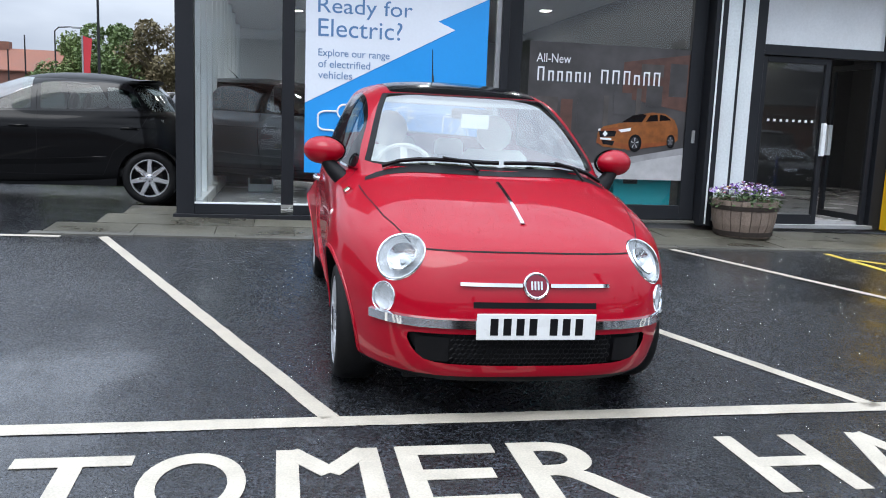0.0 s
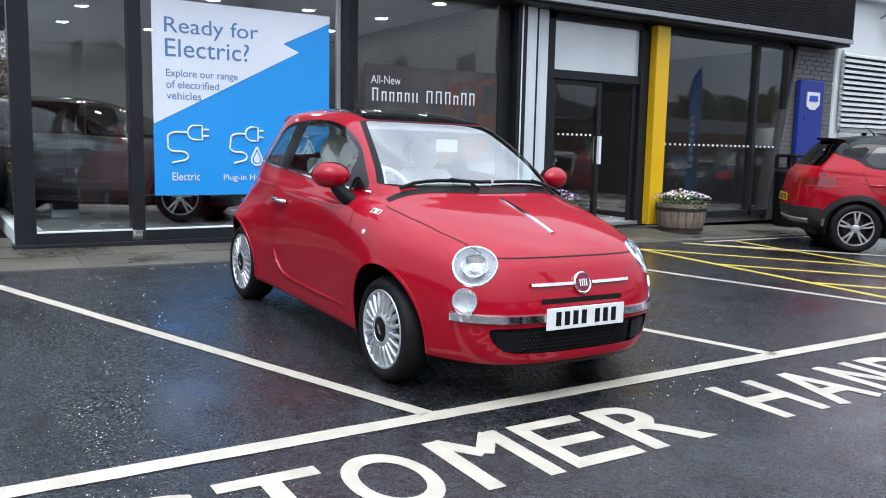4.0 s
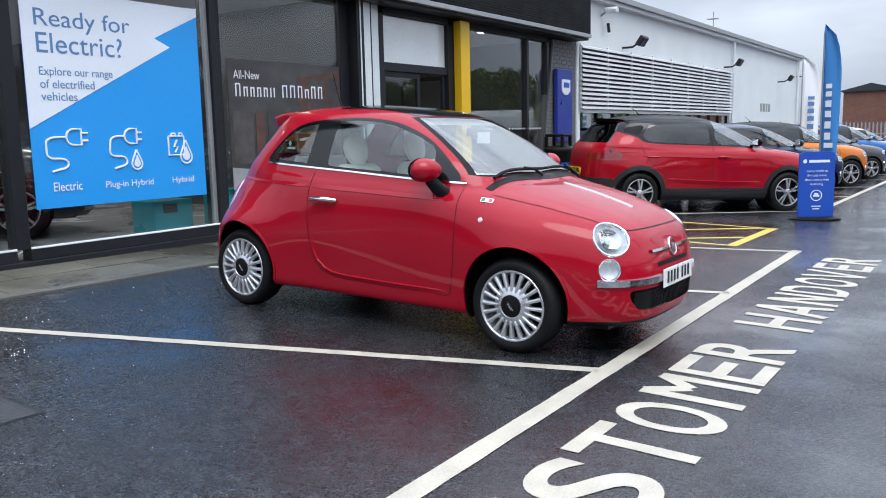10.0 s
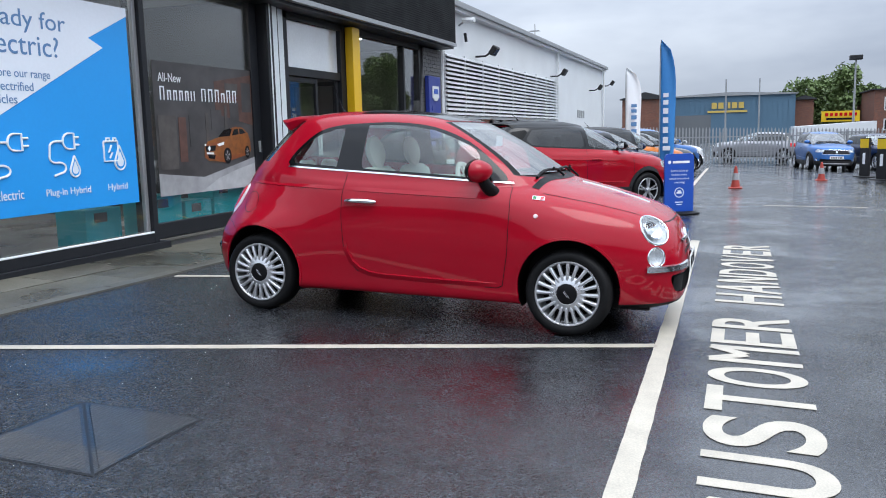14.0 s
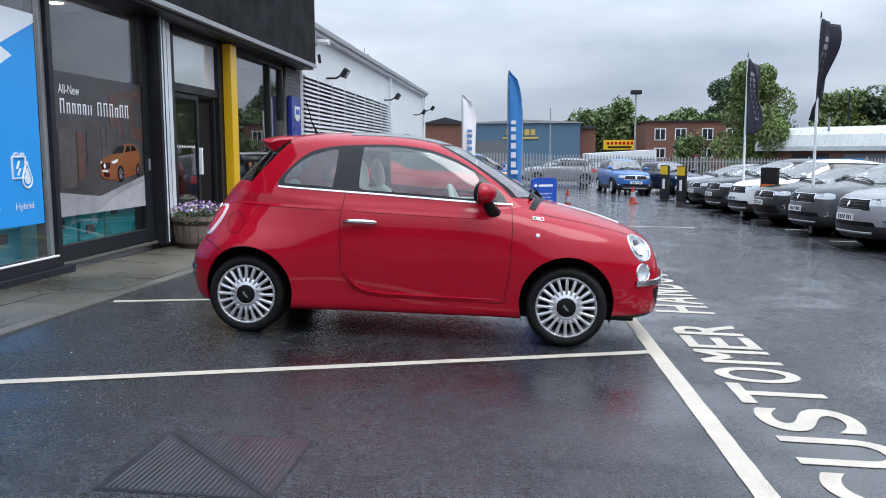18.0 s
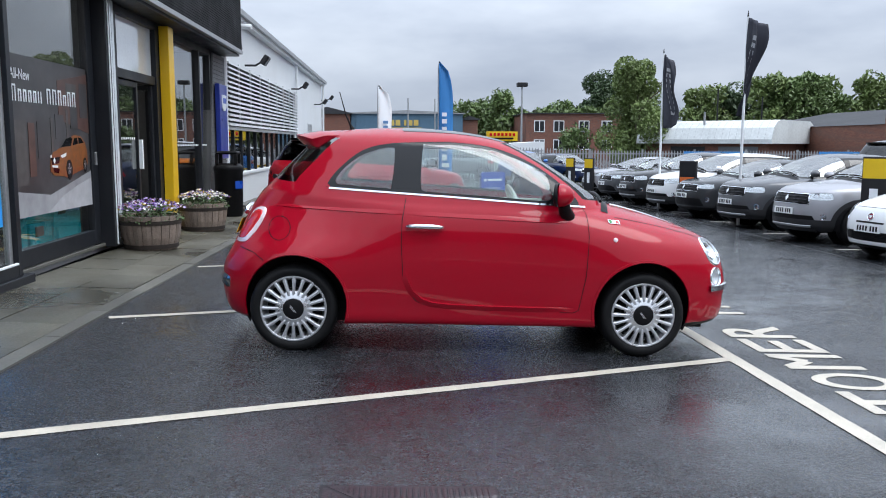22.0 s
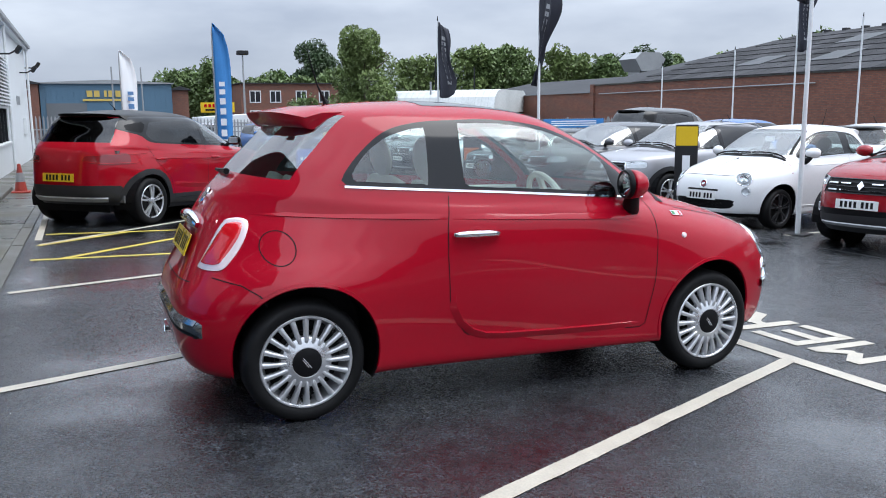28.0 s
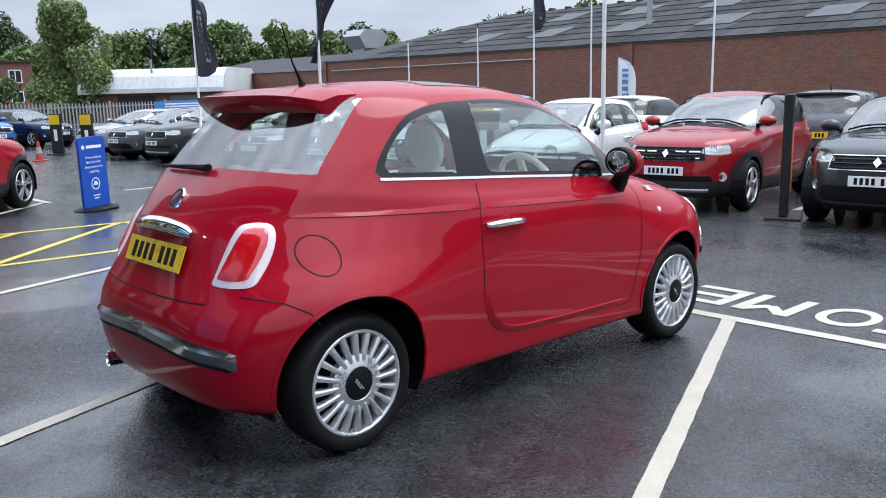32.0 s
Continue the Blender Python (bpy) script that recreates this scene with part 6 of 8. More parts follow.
# ---------------------------------------------------------------- other parked cars
def road_car_rows(fo, wb, ro, hw, h, kind):
    tail, k = wb + ro, h / 1.58
    z = lambda v: v if v < .5 else .5 + (v - .5) * (h - .5) / 1.08
    rows = [(-fo + .10, .20, hw * .88, .23, tail - .12, .30), (-fo + .02, .30, hw * .955, .28, tail - .03, .40), (-fo, .45, hw * .975, .42, tail, .52),
            (-fo + .015, .60, hw * .99, .60, tail - .005, .68), (-fo + .05, .74, hw, .75, tail - .02, .82), (-fo + .11, .85, hw * .995, .87, tail - .04, .93),
            (-fo + .24, .93, hw * .985, .95, tail - .06, 1.0), (-.28, 1.0, hw * .965, 1.0, tail - .09, 1.05), (.12, 1.06, hw * .94, 1.05, tail - .14, 1.10)]
    if kind == "saloon":
        rows = rows[:6] + [(-fo + .24, .93, hw * .985, .95, tail - .06, .99), (-.28, 1.0, hw * .965, 1.0, tail - .22, 1.06), (.12, 1.06, hw * .94, 1.05, tail - .50, 1.12)]
    back = .50 if kind == "saloon" else .14
    for uf, v, w, dr in ((.46, 1.22, .88, .12), (.76, 1.36, .82, .22), (1.02, 1.46, .75, .34), (1.22, 1.52, .64, .52), (1.46, 1.56, .44, .80), (1.72, 1.578, .20, 1.05)):
        rows.append((uf, v, hw * w, v - .01, tail - back - dr * (1.6 if kind == "saloon" else 1.0), v + (.0 if kind == "saloon" else .01) * (v < 1.5)))
    end = 0.5 * (rows[-1][0] + rows[-1][4])
    rows.append((end - .03, 1.58, .02, 1.58, end + .03, 1.58))
    return [(a, z(b), c, z(d), e, z(f), 3.4 if b < 1.05 else 3.0, 3.6 if b < 1.05 else 3.8) for a, b, c, d, e, f in rows], z


def road_car(name, m, body, label, fo=.84, wb=2.60, ro=.74, hw=.885, h=1.55, kind="suv", roof=None, clad=True, rim=("ten", ALLOY), wheel_r=.325, rails=False,
             plates=True, bright=True, group="", shade=None):
    """A five-door car: shell cut into glass, lamps, cladding and panels."""
    car = empty(name, m, label, "car", group)
    rows, z = road_car_rows(fo, wb, ro, hw, h, kind)
    tail = wb + ro
    v, n, s, f = shell(rows, 50, 44, ((0.0, .03, .34, 1.0), (wb, .055, .36, 1.0)))
    probe = Probe(v, f)
    skin = Skin(v, n, s, f)
    ar = wheel_r + .045
    for u in (0.0, wb):
        _, skin = skin.cut(lambda a, w, q, t, u=u: np.minimum(ar - np.hypot(a - u, q - wheel_r), np.abs(w) - .45))
    glass_f, skin = skin.cut(lambda a, w, q, t: np.minimum(np.minimum(np.minimum(t - 8.15, 11.35 - t), hw * (.86 - (t - 8) * .035) - np.abs(w)), 1.3 - a))
    glass_r, skin = skin.cut(lambda a, w, q, t: np.minimum(np.minimum(np.minimum(t - 8.25, 10.9 - t), hw * ((.68 if kind == "suv" else .80) - (t - 8) * .03) - np.abs(w)), a - wb + .6))
    zb, zt, end = z(1.075), z(1.465), tail - (.62 if kind == "saloon" else .42)
    dlo = smooth_poly([(.30, zb - .03), (1.2, zb), (end - .25, zb + .035), (end, zb + .075), (end - .16, zt - .10), (end - .40, zt - .01), (1.7, zt + .01), (1.25, zt - .01), (.86, zt - .12), (.52, zt - .29)], 4)
    mid = .5 * (wb) + .06
    if kind == "suv":
        dlo = smooth_poly([(.34, zb - .03), (1.2, zb), (1.9, zb + .02), (end - .46, zb + .05), (end - .30, zb + .14), (end - .02, zt - .16), (end + .02, zt - .05), (end - .30, zt + .01), (1.7, zt + .02), (1.25, zt - .005), (.88, zt - .12), (.56, zt - .29)], 4)
    band, skin = skin.cut(side_field(dlo, .3))
    front_win = [(.58, zb + .015), (mid - .05, zb + .025), (mid - .07, zt - .03), (1.24, zt - .035), (.90, zt - .135), (.66, zt - .27)]
    rear_win = [(mid + .05, zb + .028), (end - .55, zb + .05), (end - .46, zb + .10), (end - .58, zt - .06), (1.75, zt - .025), (mid + .04, zt - .03)]
    q_win = [(end - .47, zb + .055), (end - .10, zb + .085), (end - .20, zt - .13), (end - .40, zt - .07), (end - .50, zt - .075)]
    if kind == "suv":
        rear_win = [(mid + .05, zb + .028), (end - .50, zb + .068), (end - .38, zb + .15), (end - .52, zt - .06), (1.75, zt - .02), (mid + .04, zt - .03)]
        q_win = [(end - .34, zb + .17), (end - .08, zt - .16), (end - .14, zt - .10), (end - .40, zt - .06), (end - .44, zt - .08)]
    gf, band = band.cut(side_field(front_win, .3))
    gr, band = band.cut(side_field(rear_win, .3))
    gq, band = band.cut(side_field(q_win, .3))
    if clad:
        low, skin = skin.cut(lambda a, w, q, t: .40 - q)
        low.mesh("lower_cladding", CLADDING, car)
        for u in (0.0, wb):
            trim, skin = skin.cut(lambda a, w, q, t, u=u: np.minimum(ar + .075 - np.hypot(a - u, q - wheel_r), np.abs(w) - .45))
            for sg in (1, -1):
                trim.cut(lambda a, w, q, t: w * sg)[0].mesh("arch_cladding", CLADDING, car, lift=.004)
    else:
        low, skin = skin.cut(lambda a, w, q, t: .27 - q)
        low.mesh("lower_cladding", BLACK, car)
    lamp_poly = poly_field([(.44, z(.755)), (.62, z(.725)), (.86, z(.77)), (.88, z(.875)), (.64, z(.865)), (.46, z(.845))])
    lamps, skin = skin.cut(lambda a, w, q, t: np.minimum(lamp_poly(np.abs(w) / hw * .885, q), .42 - fo - a))
    grille_poly = poly_field([(-.50, z(.66)), (.50, z(.66)), (.46, z(.83)), (-.46, z(.83))])
    grille, skin = skin.cut(lambda a, w, q, t: np.minimum(grille_poly(w / hw * .885, q), .05 - a))
    intake_poly = poly_field([(-.62, .30), (.62, .30), (.56, .47), (-.56, .47)])
    intake, skin = skin.cut(lambda a, w, q, t: np.minimum(intake_poly(w / hw * .885, q), -.2 - a))
    if kind == "suv":
        tail_out = [(.34, z(.865)), (.60, z(.835)), (.94, z(.85)), (.94, z(1.0)), (.72, z(.985)), (.36, z(.955))]
    else:
        tail_out = [(.44, z(.80)), (.92, z(.78)), (.92, z(.985)), (.72, z(.985)), (.50, z(.935))]
    tail_poly = poly_field(tail_out)
    tails, skin = skin.cut(lambda a, w, q, t: np.minimum(tail_poly(np.abs(w) / hw * .885, q), a - wb - .28))
    bumper, skin = skin.cut(lambda a, w, q, t: np.minimum(z(.56) - q, a - wb - .40)) if clad else (None, skin)
    if bumper:
        bumper.mesh("rear_bumper", CLADDING, car)
        ribbon([probe.rear(w, .37) for w in np.linspace(-.60, .60, 16)], .085, .002, "rear_skid_plate", GALV, car, "dull silver skid plate", depth=.012)
    if roof:
        top, skin = skin.cut(lambda a, w, q, t: t - 11.0)
        top.mesh("roof_panel", roof, car)
    skin.mesh("body_shell", body, car)
    glass_f.mesh("windscreen", GLASS_SCREEN, car)
    glass_r.mesh("rear_window", GLASS_DARK if kind == "suv" else GLASS_TINT, car)
    bm = bmesh.new()
    rows_s = []
    for w in np.linspace(-.60, .60, 15):
        e = 1 - (abs(w) / .60) ** 4
        p, nn = probe.top(tail - (.95 if kind == "saloon" else .62), w * hw / .885)
        edge, _ = probe.rear(w * hw / .885, z(1.475))
        tip = Vector((edge.x + .09 * e, edge.y, z(1.475) + .035 * e))
        rows_s.append([bm.verts.new(x) for x in (p + nn * .003, tip, tip + Vector((-.01, 0, -.03 * e)), edge - Vector((.02, 0, .02)))])
    for a, b in zip(rows_s, rows_s[1:]):
        for i in range(3):
            bm.faces.new((a[i], a[i + 1], b[i + 1], b[i]))
    if kind != "saloon":
        part("spoiler", bm, roof or body, car, smooth=True, sharp=45)
    else:
        bm.free()
    grille.mesh("grille", BLACK, car, lift=-.004)
    intake.mesh("intake", BLACK, car, lift=-.004)
    for i in range(3):
        ribbon([probe.front(w * hw, z(.69 + i * .05)) for w in np.linspace(-.50, .50, 14)], .012, .003, "grille_bar", DARKALLOY, car, depth=.006)
    frame_pts = along([(-.50, .66), (.50, .66), (.46, .83), (-.46, .83), (-.50, .66)], 6)[:-1]
    ribbon([probe.front(w * hw / .885, z(q)) for w, q in frame_pts], .014, .003, "grille_frame", CHROME if bright else DARKALLOY, car, closed=True, depth=.006)
    if clad and not bright:
        for sign in (1, -1):
            for i, (w0, q0) in enumerate(((.13, .695), (.30, .695), (.13, .775), (.30, .775))):
                ribbon([probe.front(sign * w * hw / .885, z(q0)) for w in np.linspace(w0, w0 + .13, 5)], .022, .006, "grille_inlay", CHROME, car, depth=.006)
    if clad:
        ribbon([probe.front(w, .285) for w in np.linspace(-.52, .52, 14)], .05, .002, "skid_plate", GALV, car, "silver skid plate", depth=.008)
    p, nn = probe.front(0, z(.75))
    bd = part("badge", prism([(0, .058), (.042, 0), (0, -.058), (-.042, 0)], .012, "z", 0), CHROME, car, "chrome badge")
    bd.matrix_basis = basis(p + nn * .006, nn)
    for sign in (1, -1):
        half = lambda sk: sk.cut(lambda a, w, q, t: w * sign)[0]
        half(band).mesh("window_surround", GLOSSBLACK, car)
        for nm, gl in (("door_window", gf), ("door_window", gr), ("quarter_window", gq)):
            half(gl).mesh(nm, BLACK if kind == "suv" and nm == "quarter_window" else shade or (GLASS_DARK if gl is not gf else GLASS_TINT), car)
        hl = half(lamps).mesh("headlight", LAMP_IN, car, "clear glass lamp", lift=-.01)
        half(lamps).mesh("lens", LENS, hl, lift=.003)
        ribbon([probe.front(sign * w * hw / .885, z(.752 + .02 * (w - .46))) for w in np.linspace(.47, .76, 8)], .016, -.004, "running_light", WHITEINK, hl)
        p, nn = probe.front(sign * .56 * hw / .885, z(.81))
        bowl = part("lamp_bowl", lathe([(.045, .0), (.04, -.01), (.02, -.02), (.004, -.022)], 18), CHROME, hl, smooth=True)
        bowl.matrix_basis = basis(p + nn * .0005, nn + Vector((-.5, 0, 0)))
        p, nn = probe.front(sign * .66 * hw / .885, .455)
        fog = part("fog_lamp", lathe([(.058, .0), (.055, .012), (.046, .012), (.04, .004), (.004, -.004)], 20), CHROME if bright else LAMP_IN, car, "small round fog lamp", smooth=True)
        fog.matrix_basis = basis(p, nn + Vector((-.4, 0, 0)))
        part("fog_lens", lathe([(.044, .010), (.03, .016), (.004, .018)], 18), LENS, fog, smooth=True)
        tl = half(tails).mesh("rear_lamp", LAMP_DEEP if kind == "suv" else LAMP_RED, car, "red lamp", lift=.004)
        inner = along([(sign * (a * .80 + .10), b * .80 + .20 * z(.92)) for a, b in tail_out], 5)
        if kind == "suv":
            ribbon([probe.rear(a * hw / .885, b) for a, b in inner if abs(a) * hw / .885 < hw * .93], .010, .007, "lamp_line", LAMP_RED, tl, depth=.003)
        fold([probe.side(a, z(.86) + .02 * a, sign) for a in np.linspace(.55, wb + .05, 24)], .05, .004, .006, "shoulder_crease", body, car, .2)
        fold([probe.side(a, .50 + .05 * max(0, (a - .6) / 1.4) ** 2, sign) for a in np.linspace(.52, wb - .48, 20)], .006, .07, .016, "sill_fold", body, car, .2)
        seam_f = [(.40, zb - .03), (.34, .80), (.36, .45), (.42, .36), (mid - .03, .34)]
        ribbon([probe.side(a, q, sign) for a, q in along(seam_f, 5)], .007, .0015, "shut_line", BLACK, car)
        ribbon([probe.side(a, q, sign) for a, q in along([(mid, zt), (mid + .01, zb), (mid + .02, .7), (mid - .02, .34)], 5)], .007, .0015, "shut_line", BLACK, car)
        ribbon([probe.side(a, q, sign) for a, q in along([(mid - .02, .34), (wb - .52, .34), (wb - .40, .62), (wb - .12, z(.86)), (wb - .02, zb)], 5)], .007, .0015, "shut_line", BLACK, car)
        for a in (mid - .17, wb - .22):
            p, nn = probe.side(a, z(.90), sign)
            hd = part("door_handle", tube([(-.10, 0, .004), (-.07, 0, .03), (.07, 0, .03), (.10, 0, .004)], .012, 8), body, car, smooth=True)
            hd.matrix_basis = basis(p, nn)
        p, nn = probe.side(.62, zb + .02, sign)
        mir = new("wing_mirror")
        mir.parent = car
        mir.matrix_basis = Matrix.Translation(p + Vector((-.02, sign * .13, .05)))
        cap = bmesh.new()
        bmesh.ops.create_uvsphere(cap, u_segments=16, v_segments=10, radius=1)
        for q in cap.verts:
            q.co = Vector((q.co.x * (.10 if q.co.x < 0 else .03), q.co.y * .115, q.co.z * .075))
        part("mirror_cap", cap, roof or body, mir, smooth=True)
        part("mirror_arm", tube([(0, 0, -.03), (.0, -sign * .14, -.06)], .025, 6), BLACK, mir)
        part("mirror_glass", boxes((.022, .030, -.085, .085, -.05, .05), bevel=.003), MIRROR, mir)
        for u in (0.0, wb):
            well = moved(lathe([(ar, hw - .02), (ar, .50), (.02, .49)], 24, "y"), pose(u, 0, wheel_r) @ Matrix.Diagonal((1, sign, 1, 1)))
            for fc in [fc for fc in well.faces if fc.calc_center_median().z < .25 and abs(fc.calc_center_median().y) > .55]:
                well.faces.remove(fc)
            part("wheel_well", well, BLACK, car)
            wheel(car, u, sign * (hw - .02), wheel_r, wheel_r * .70, .20, rim[0], rim[1], sign)
        if rails:
            part("roof_rail", tube([(p2 + Vector((0, 0, hgt))) for p2, hgt in ((probe.top(1.05, sign * hw * .66)[0], 0), (probe.top(1.2, sign * hw * .64)[0], .05), (probe.top(wb - .1, sign * hw * .64)[0], .05), (probe.top(wb + .1, sign * hw * .62)[0], 0))], .016, 6), GALV if bright else BLACK, car)
    if plates:
        p, nn = probe.front(0, .53)
        plate(car, basis(p - Vector((.015, 0, 0)), Vector((-1, 0, .03))), PLATE_W)
        p, nn = probe.rear(0, z(.74) if kind != "suv" else z(.66))
        plate(car, basis(p + nn * .012, nn), PLATE_Y)
    part("underbody", boxes((-fo + .25, tail - .3, -.55, .55, .19, .32), (ar + .02, wb - ar - .02, -hw + .08, hw - .08, .21, .30)), BLACK, car)
    part("cabin_floor", boxes((.3, tail - .35, -hw + .16, hw - .16, .32, .42)), CABIN, car)
    part("dashboard", boxes((.32, .72, -hw + .16, hw - .16, .62, z(1.02)), bevel=.05), CABIN, car)
    part("rear_shelf", boxes((wb - .02, tail - .30, -hw + .2, hw - .2, z(.98), z(1.02))), CABIN, car)
    for w in (.37, -.37):
        seat(car, 1.30, w, CABIN)
        seat(car, 2.10, w, CABIN, True)
    st = part("steering_wheel", moved(tube([(.18 * math.cos(t), .18 * math.sin(t), 0) for t in np.linspace(0, 2 * math.pi, 21)], .016, 6, caps=False), pose(.92, .37, z(1.0), 0, -65, 0)), CABIN, car)
    p, nn = probe.top(wb - .35, 0)
    part("aerial", tube([p, p + Vector((.03, 0, .04)), p + Vector((.14, 0, .14 if kind != "suv" else .12))], [.018, .006, .003], 6), BLACK, car)
    p, nn = probe.top(.22, 0)
    for w0, w1 in ((-.02, .55), (-.60, -.08)):
        a = [probe.top(.33 + .05 * abs(w), w) for w in np.linspace(w0, w1, 6)]
        part("wiper_blade", tube([p + q * .02 for p, q in a], .011, 6), BLACK, car)
    ribbon([probe.top(.22 + .06 * (w / .7) ** 2, w) for w in np.linspace(-.7, .7, 16)], .12, .004, "cowl", BLACK, car)
    return car


def tilted(x, y, heading):
    """On the sloping forecourt."""
    n = Vector((.0125, -.0285, 1)).normalized()
    u = Vector((math.cos(radians(heading)), math.sin(radians(heading)), 0))
    u = (u - n * u.dot(n)).normalized()
    w = n.cross(u)
    m = Matrix((u, w, n)).transposed().to_4x4()
    m.translation = (x, y, ground_z(x, y))
    return m


# the angled bays beyond the hatched box: cars with their tails to the kerb
road_car("crossover", tilted(11.10, 5.12, 136.7), FLAME, "red crossover with a black roof, parked tail to the kerb", wb=2.64, fo=.84, ro=.75, hw=.90, h=1.57, roof=BLACKP, rails=False)
road_car("hatchback", tilted(14.9, 5.2, 136.7), NAVYP, "dark navy hatchback in an angled bay", h=1.47, clad=False, kind="hatch", wheel_r=.31)
road_car("crossover", tilted(18.6, 5.2, 136.7), ORANGEP, "orange crossover with a black roof in an angled bay", roof=BLACKP)
road_car("hatchback", tilted(22.4, 5.2, 136.7), GREYP, "dark grey hatchback in an angled bay", h=1.47, clad=False, kind="hatch", wheel_r=.31)
road_car("crossover", tilted(26.1, 5.2, 136.7), BLUEP, "blue crossover in an angled bay", h=1.6)
road_car("hatchback", tilted(29.8, 5.2, 136.7), WHITEP, "white hatchback in an angled bay", h=1.5, clad=False, kind="hatch")

# the row across the lane, noses towards it
ROW_H = 278.0
DX, DY = -math.cos(radians(ROW_H)), -math.sin(radians(ROW_H))


def in_row(bx, by, fo):
    """The pose of a car whose badge stands over (bx, by)."""
    return tilted(bx - DX * fo, by - DY * fo, ROW_H)


small_car("city_car", in_row(6.05, -1.02, .70), WHITEP, "white two-door city car with dark alloy wheels", "plain", ("ten", DARKALLOY), CABIN, False)
road_car("hatchback", in_row(3.46, -1.03, .80), DEEPRED, "dark red high-riding hatchback with roof rails", fo=.80, wb=2.59, ro=.70, hw=.87, h=1.55, kind="suv", rails=True, rim=("five", ALLOY), bright=False)
road_car("hatchback", in_row(.93, -1.00, .80), DARKP, "dark grey hatchback with a chrome-framed grille", fo=.80, wb=2.54, ro=.63, hw=.87, h=1.46, clad=False, kind="hatch", wheel_r=.31)
road_car("crossover", in_row(8.75, -1.10, .84), SILVER, "silver crossover with black cladding and roof rails", fo=.84, wb=2.54, ro=.78, hw=.87, h=1.56, rails=True)
road_car("crossover", in_row(11.35, -1.12, .84), GREYP, "dark grey crossover with bright headlamps", wb=2.64, h=1.57)
road_car("hatchback", in_row(13.9, -1.10, .85), DARKP, "dark grey low hatchback in the row", h=1.43, kind="hatch", clad=False)
road_car("crossover", in_row(16.2, -1.10, .84), WHITEP, "white crossover in the row across the lane", h=1.58)
road_car("crossover", in_row(18.9, -1.10, .84), DARKP, "black crossover with silver trim", h=1.6)
road_car("saloon", in_row(21.5, -1.10, .85), GREYP, "dark grey saloon in the row across the lane", h=1.44, wb=2.75, ro=.95, kind="saloon", clad=False)
road_car("hatchback", in_row(24.3, -1.2, .85), SILVER, "silver hatchback near the fence", h=1.45, kind="hatch", clad=False)
# second row behind
road_car("hatchback", tilted(4.2, -9.3, ROW_H + 180), GREYP, "grey hatchback in the row behind", h=1.5, kind="hatch", clad=False)
road_car("crossover", tilted(.6, -9.3, ROW_H + 180), WHITEP, "white crossover in the row behind", h=1.62)
road_car("hatchback", tilted(8.4, -9.2, ROW_H + 180), WHITEP, "white hatchback in the row behind", h=1.48, kind="hatch", clad=False)
road_car("van", tilted(17.5, -11.0, 100), DARKP, "dark grey van by the brick wall", fo=.85, wb=3.0, ro=1.0, hw=.95, h=1.95, kind="suv", clad=False)
road_car("crossover", tilted(12.5, -9.3, ROW_H + 180), BLUEP, "blue crossover in the row behind", h=1.6)
# cars at the end of the lane
road_car("crossover", tilted(32.0, -.55, 8), BLUEP, "bright blue crossover facing down the lane", fo=.9, wb=2.65, ro=.84, hw=.90, h=1.59, rails=True)
road_car("hatchback", tilted(33.2, -3.1, 20), NAVYP, "navy blue hatchback by the fence", h=1.5, kind="hatch", clad=False)
road_car("hatchback", tilted(40.5, 3.5, 270), SILVER, "silver hatchback seen through the fence", h=1.5, kind="hatch", clad=False)
# beside the showroom
road_car("hatchback", pose(-4.10, 11.02, ground_z(-4, 10.5), 0, 0, 0), BLACKP, "black hatchback parked beside the showroom", fo=.82, wb=2.60, ro=.44, hw=.88, h=1.54, kind="hatch", clad=False, wheel_r=.315, rim=("seven", ALLOY), shade=glass("smoked_glass", (0.20, 0.24, 0.23), 0.05))
road_car("hatchback", pose(-4.3, 14.5, ground_z(-4, 10.5), 0, 0, 0), WHITEP, "white hatchback behind the black one", ro=.5, h=1.5, kind="hatch", clad=False)
# inside the showroom
road_car("crossover", pose(1.35, 11.25, FLOOR_Z, 0, 0, 150), GREYP, "dark grey crossover on display in the showroom", h=1.57)


# ---------------------------------------------------------------- workshop building beyond the showroom
def gz(x, y):
    return ground_z(x, y)


shop = tagged(finish("wall_workshop", boxes((12.2, 12.45, 9.1, 12, -.1, 4.2), (12.45, 24.0, 9.1, 9.35, -.1, .82), (12.45, 24.0, 9.1, 9.35, 3.2, 4.2), (24.0, 34.5, 9.1, 9.35, -.2, 4.2),
                                            (34.25, 34.5, 9.35, 24, -.2, 4.2), (12.2, 12.45, 12, 24, 3.5, 4.2)), WHITEWALL), "white rendered workshop wall", "wall", kind="structure")
bar("cornice", shop, 12.2, 34.7, 8.94, 9.12, 4.16, 4.34, mat=WHITEMETAL)
bar("gutter", shop, 12.2, 34.7, 8.86, 8.95, 4.24, 4.36, mat=GALV)
bar("wall_base", shop, 12.46, 24.0, 9.06, 9.10, -.05, .80, mat=WHITEMETAL)
tagged(finish("roof", prism([(8.9, 4.36), (24, 5.3), (24, 5.2), (8.9, 4.26)], 22.5, "x", 12.2), ROOF_G), "shallow grey sheet roof of the workshop", "roof", kind="structure")
for x in (12.1, 24.1, 34.3):
    pipe = tagged(finish("drainpipe", tube([(x, 9.0, 4.2), (x, 9.02, 2.0), (x, 9.02, gz(x, 9))], .045, 8), WHITEMETAL, smooth=True), "white plastic drainpipe on the wall", "drainpipe")
    part("bracket", boxes((x - .07, x + .07, 9.0, 9.1, 2.6, 2.63)), WHITEMETAL, pipe)
louvre = tagged(new("louvre_screen"), "white horizontal louvre slats across the workshop windows", "louvre")
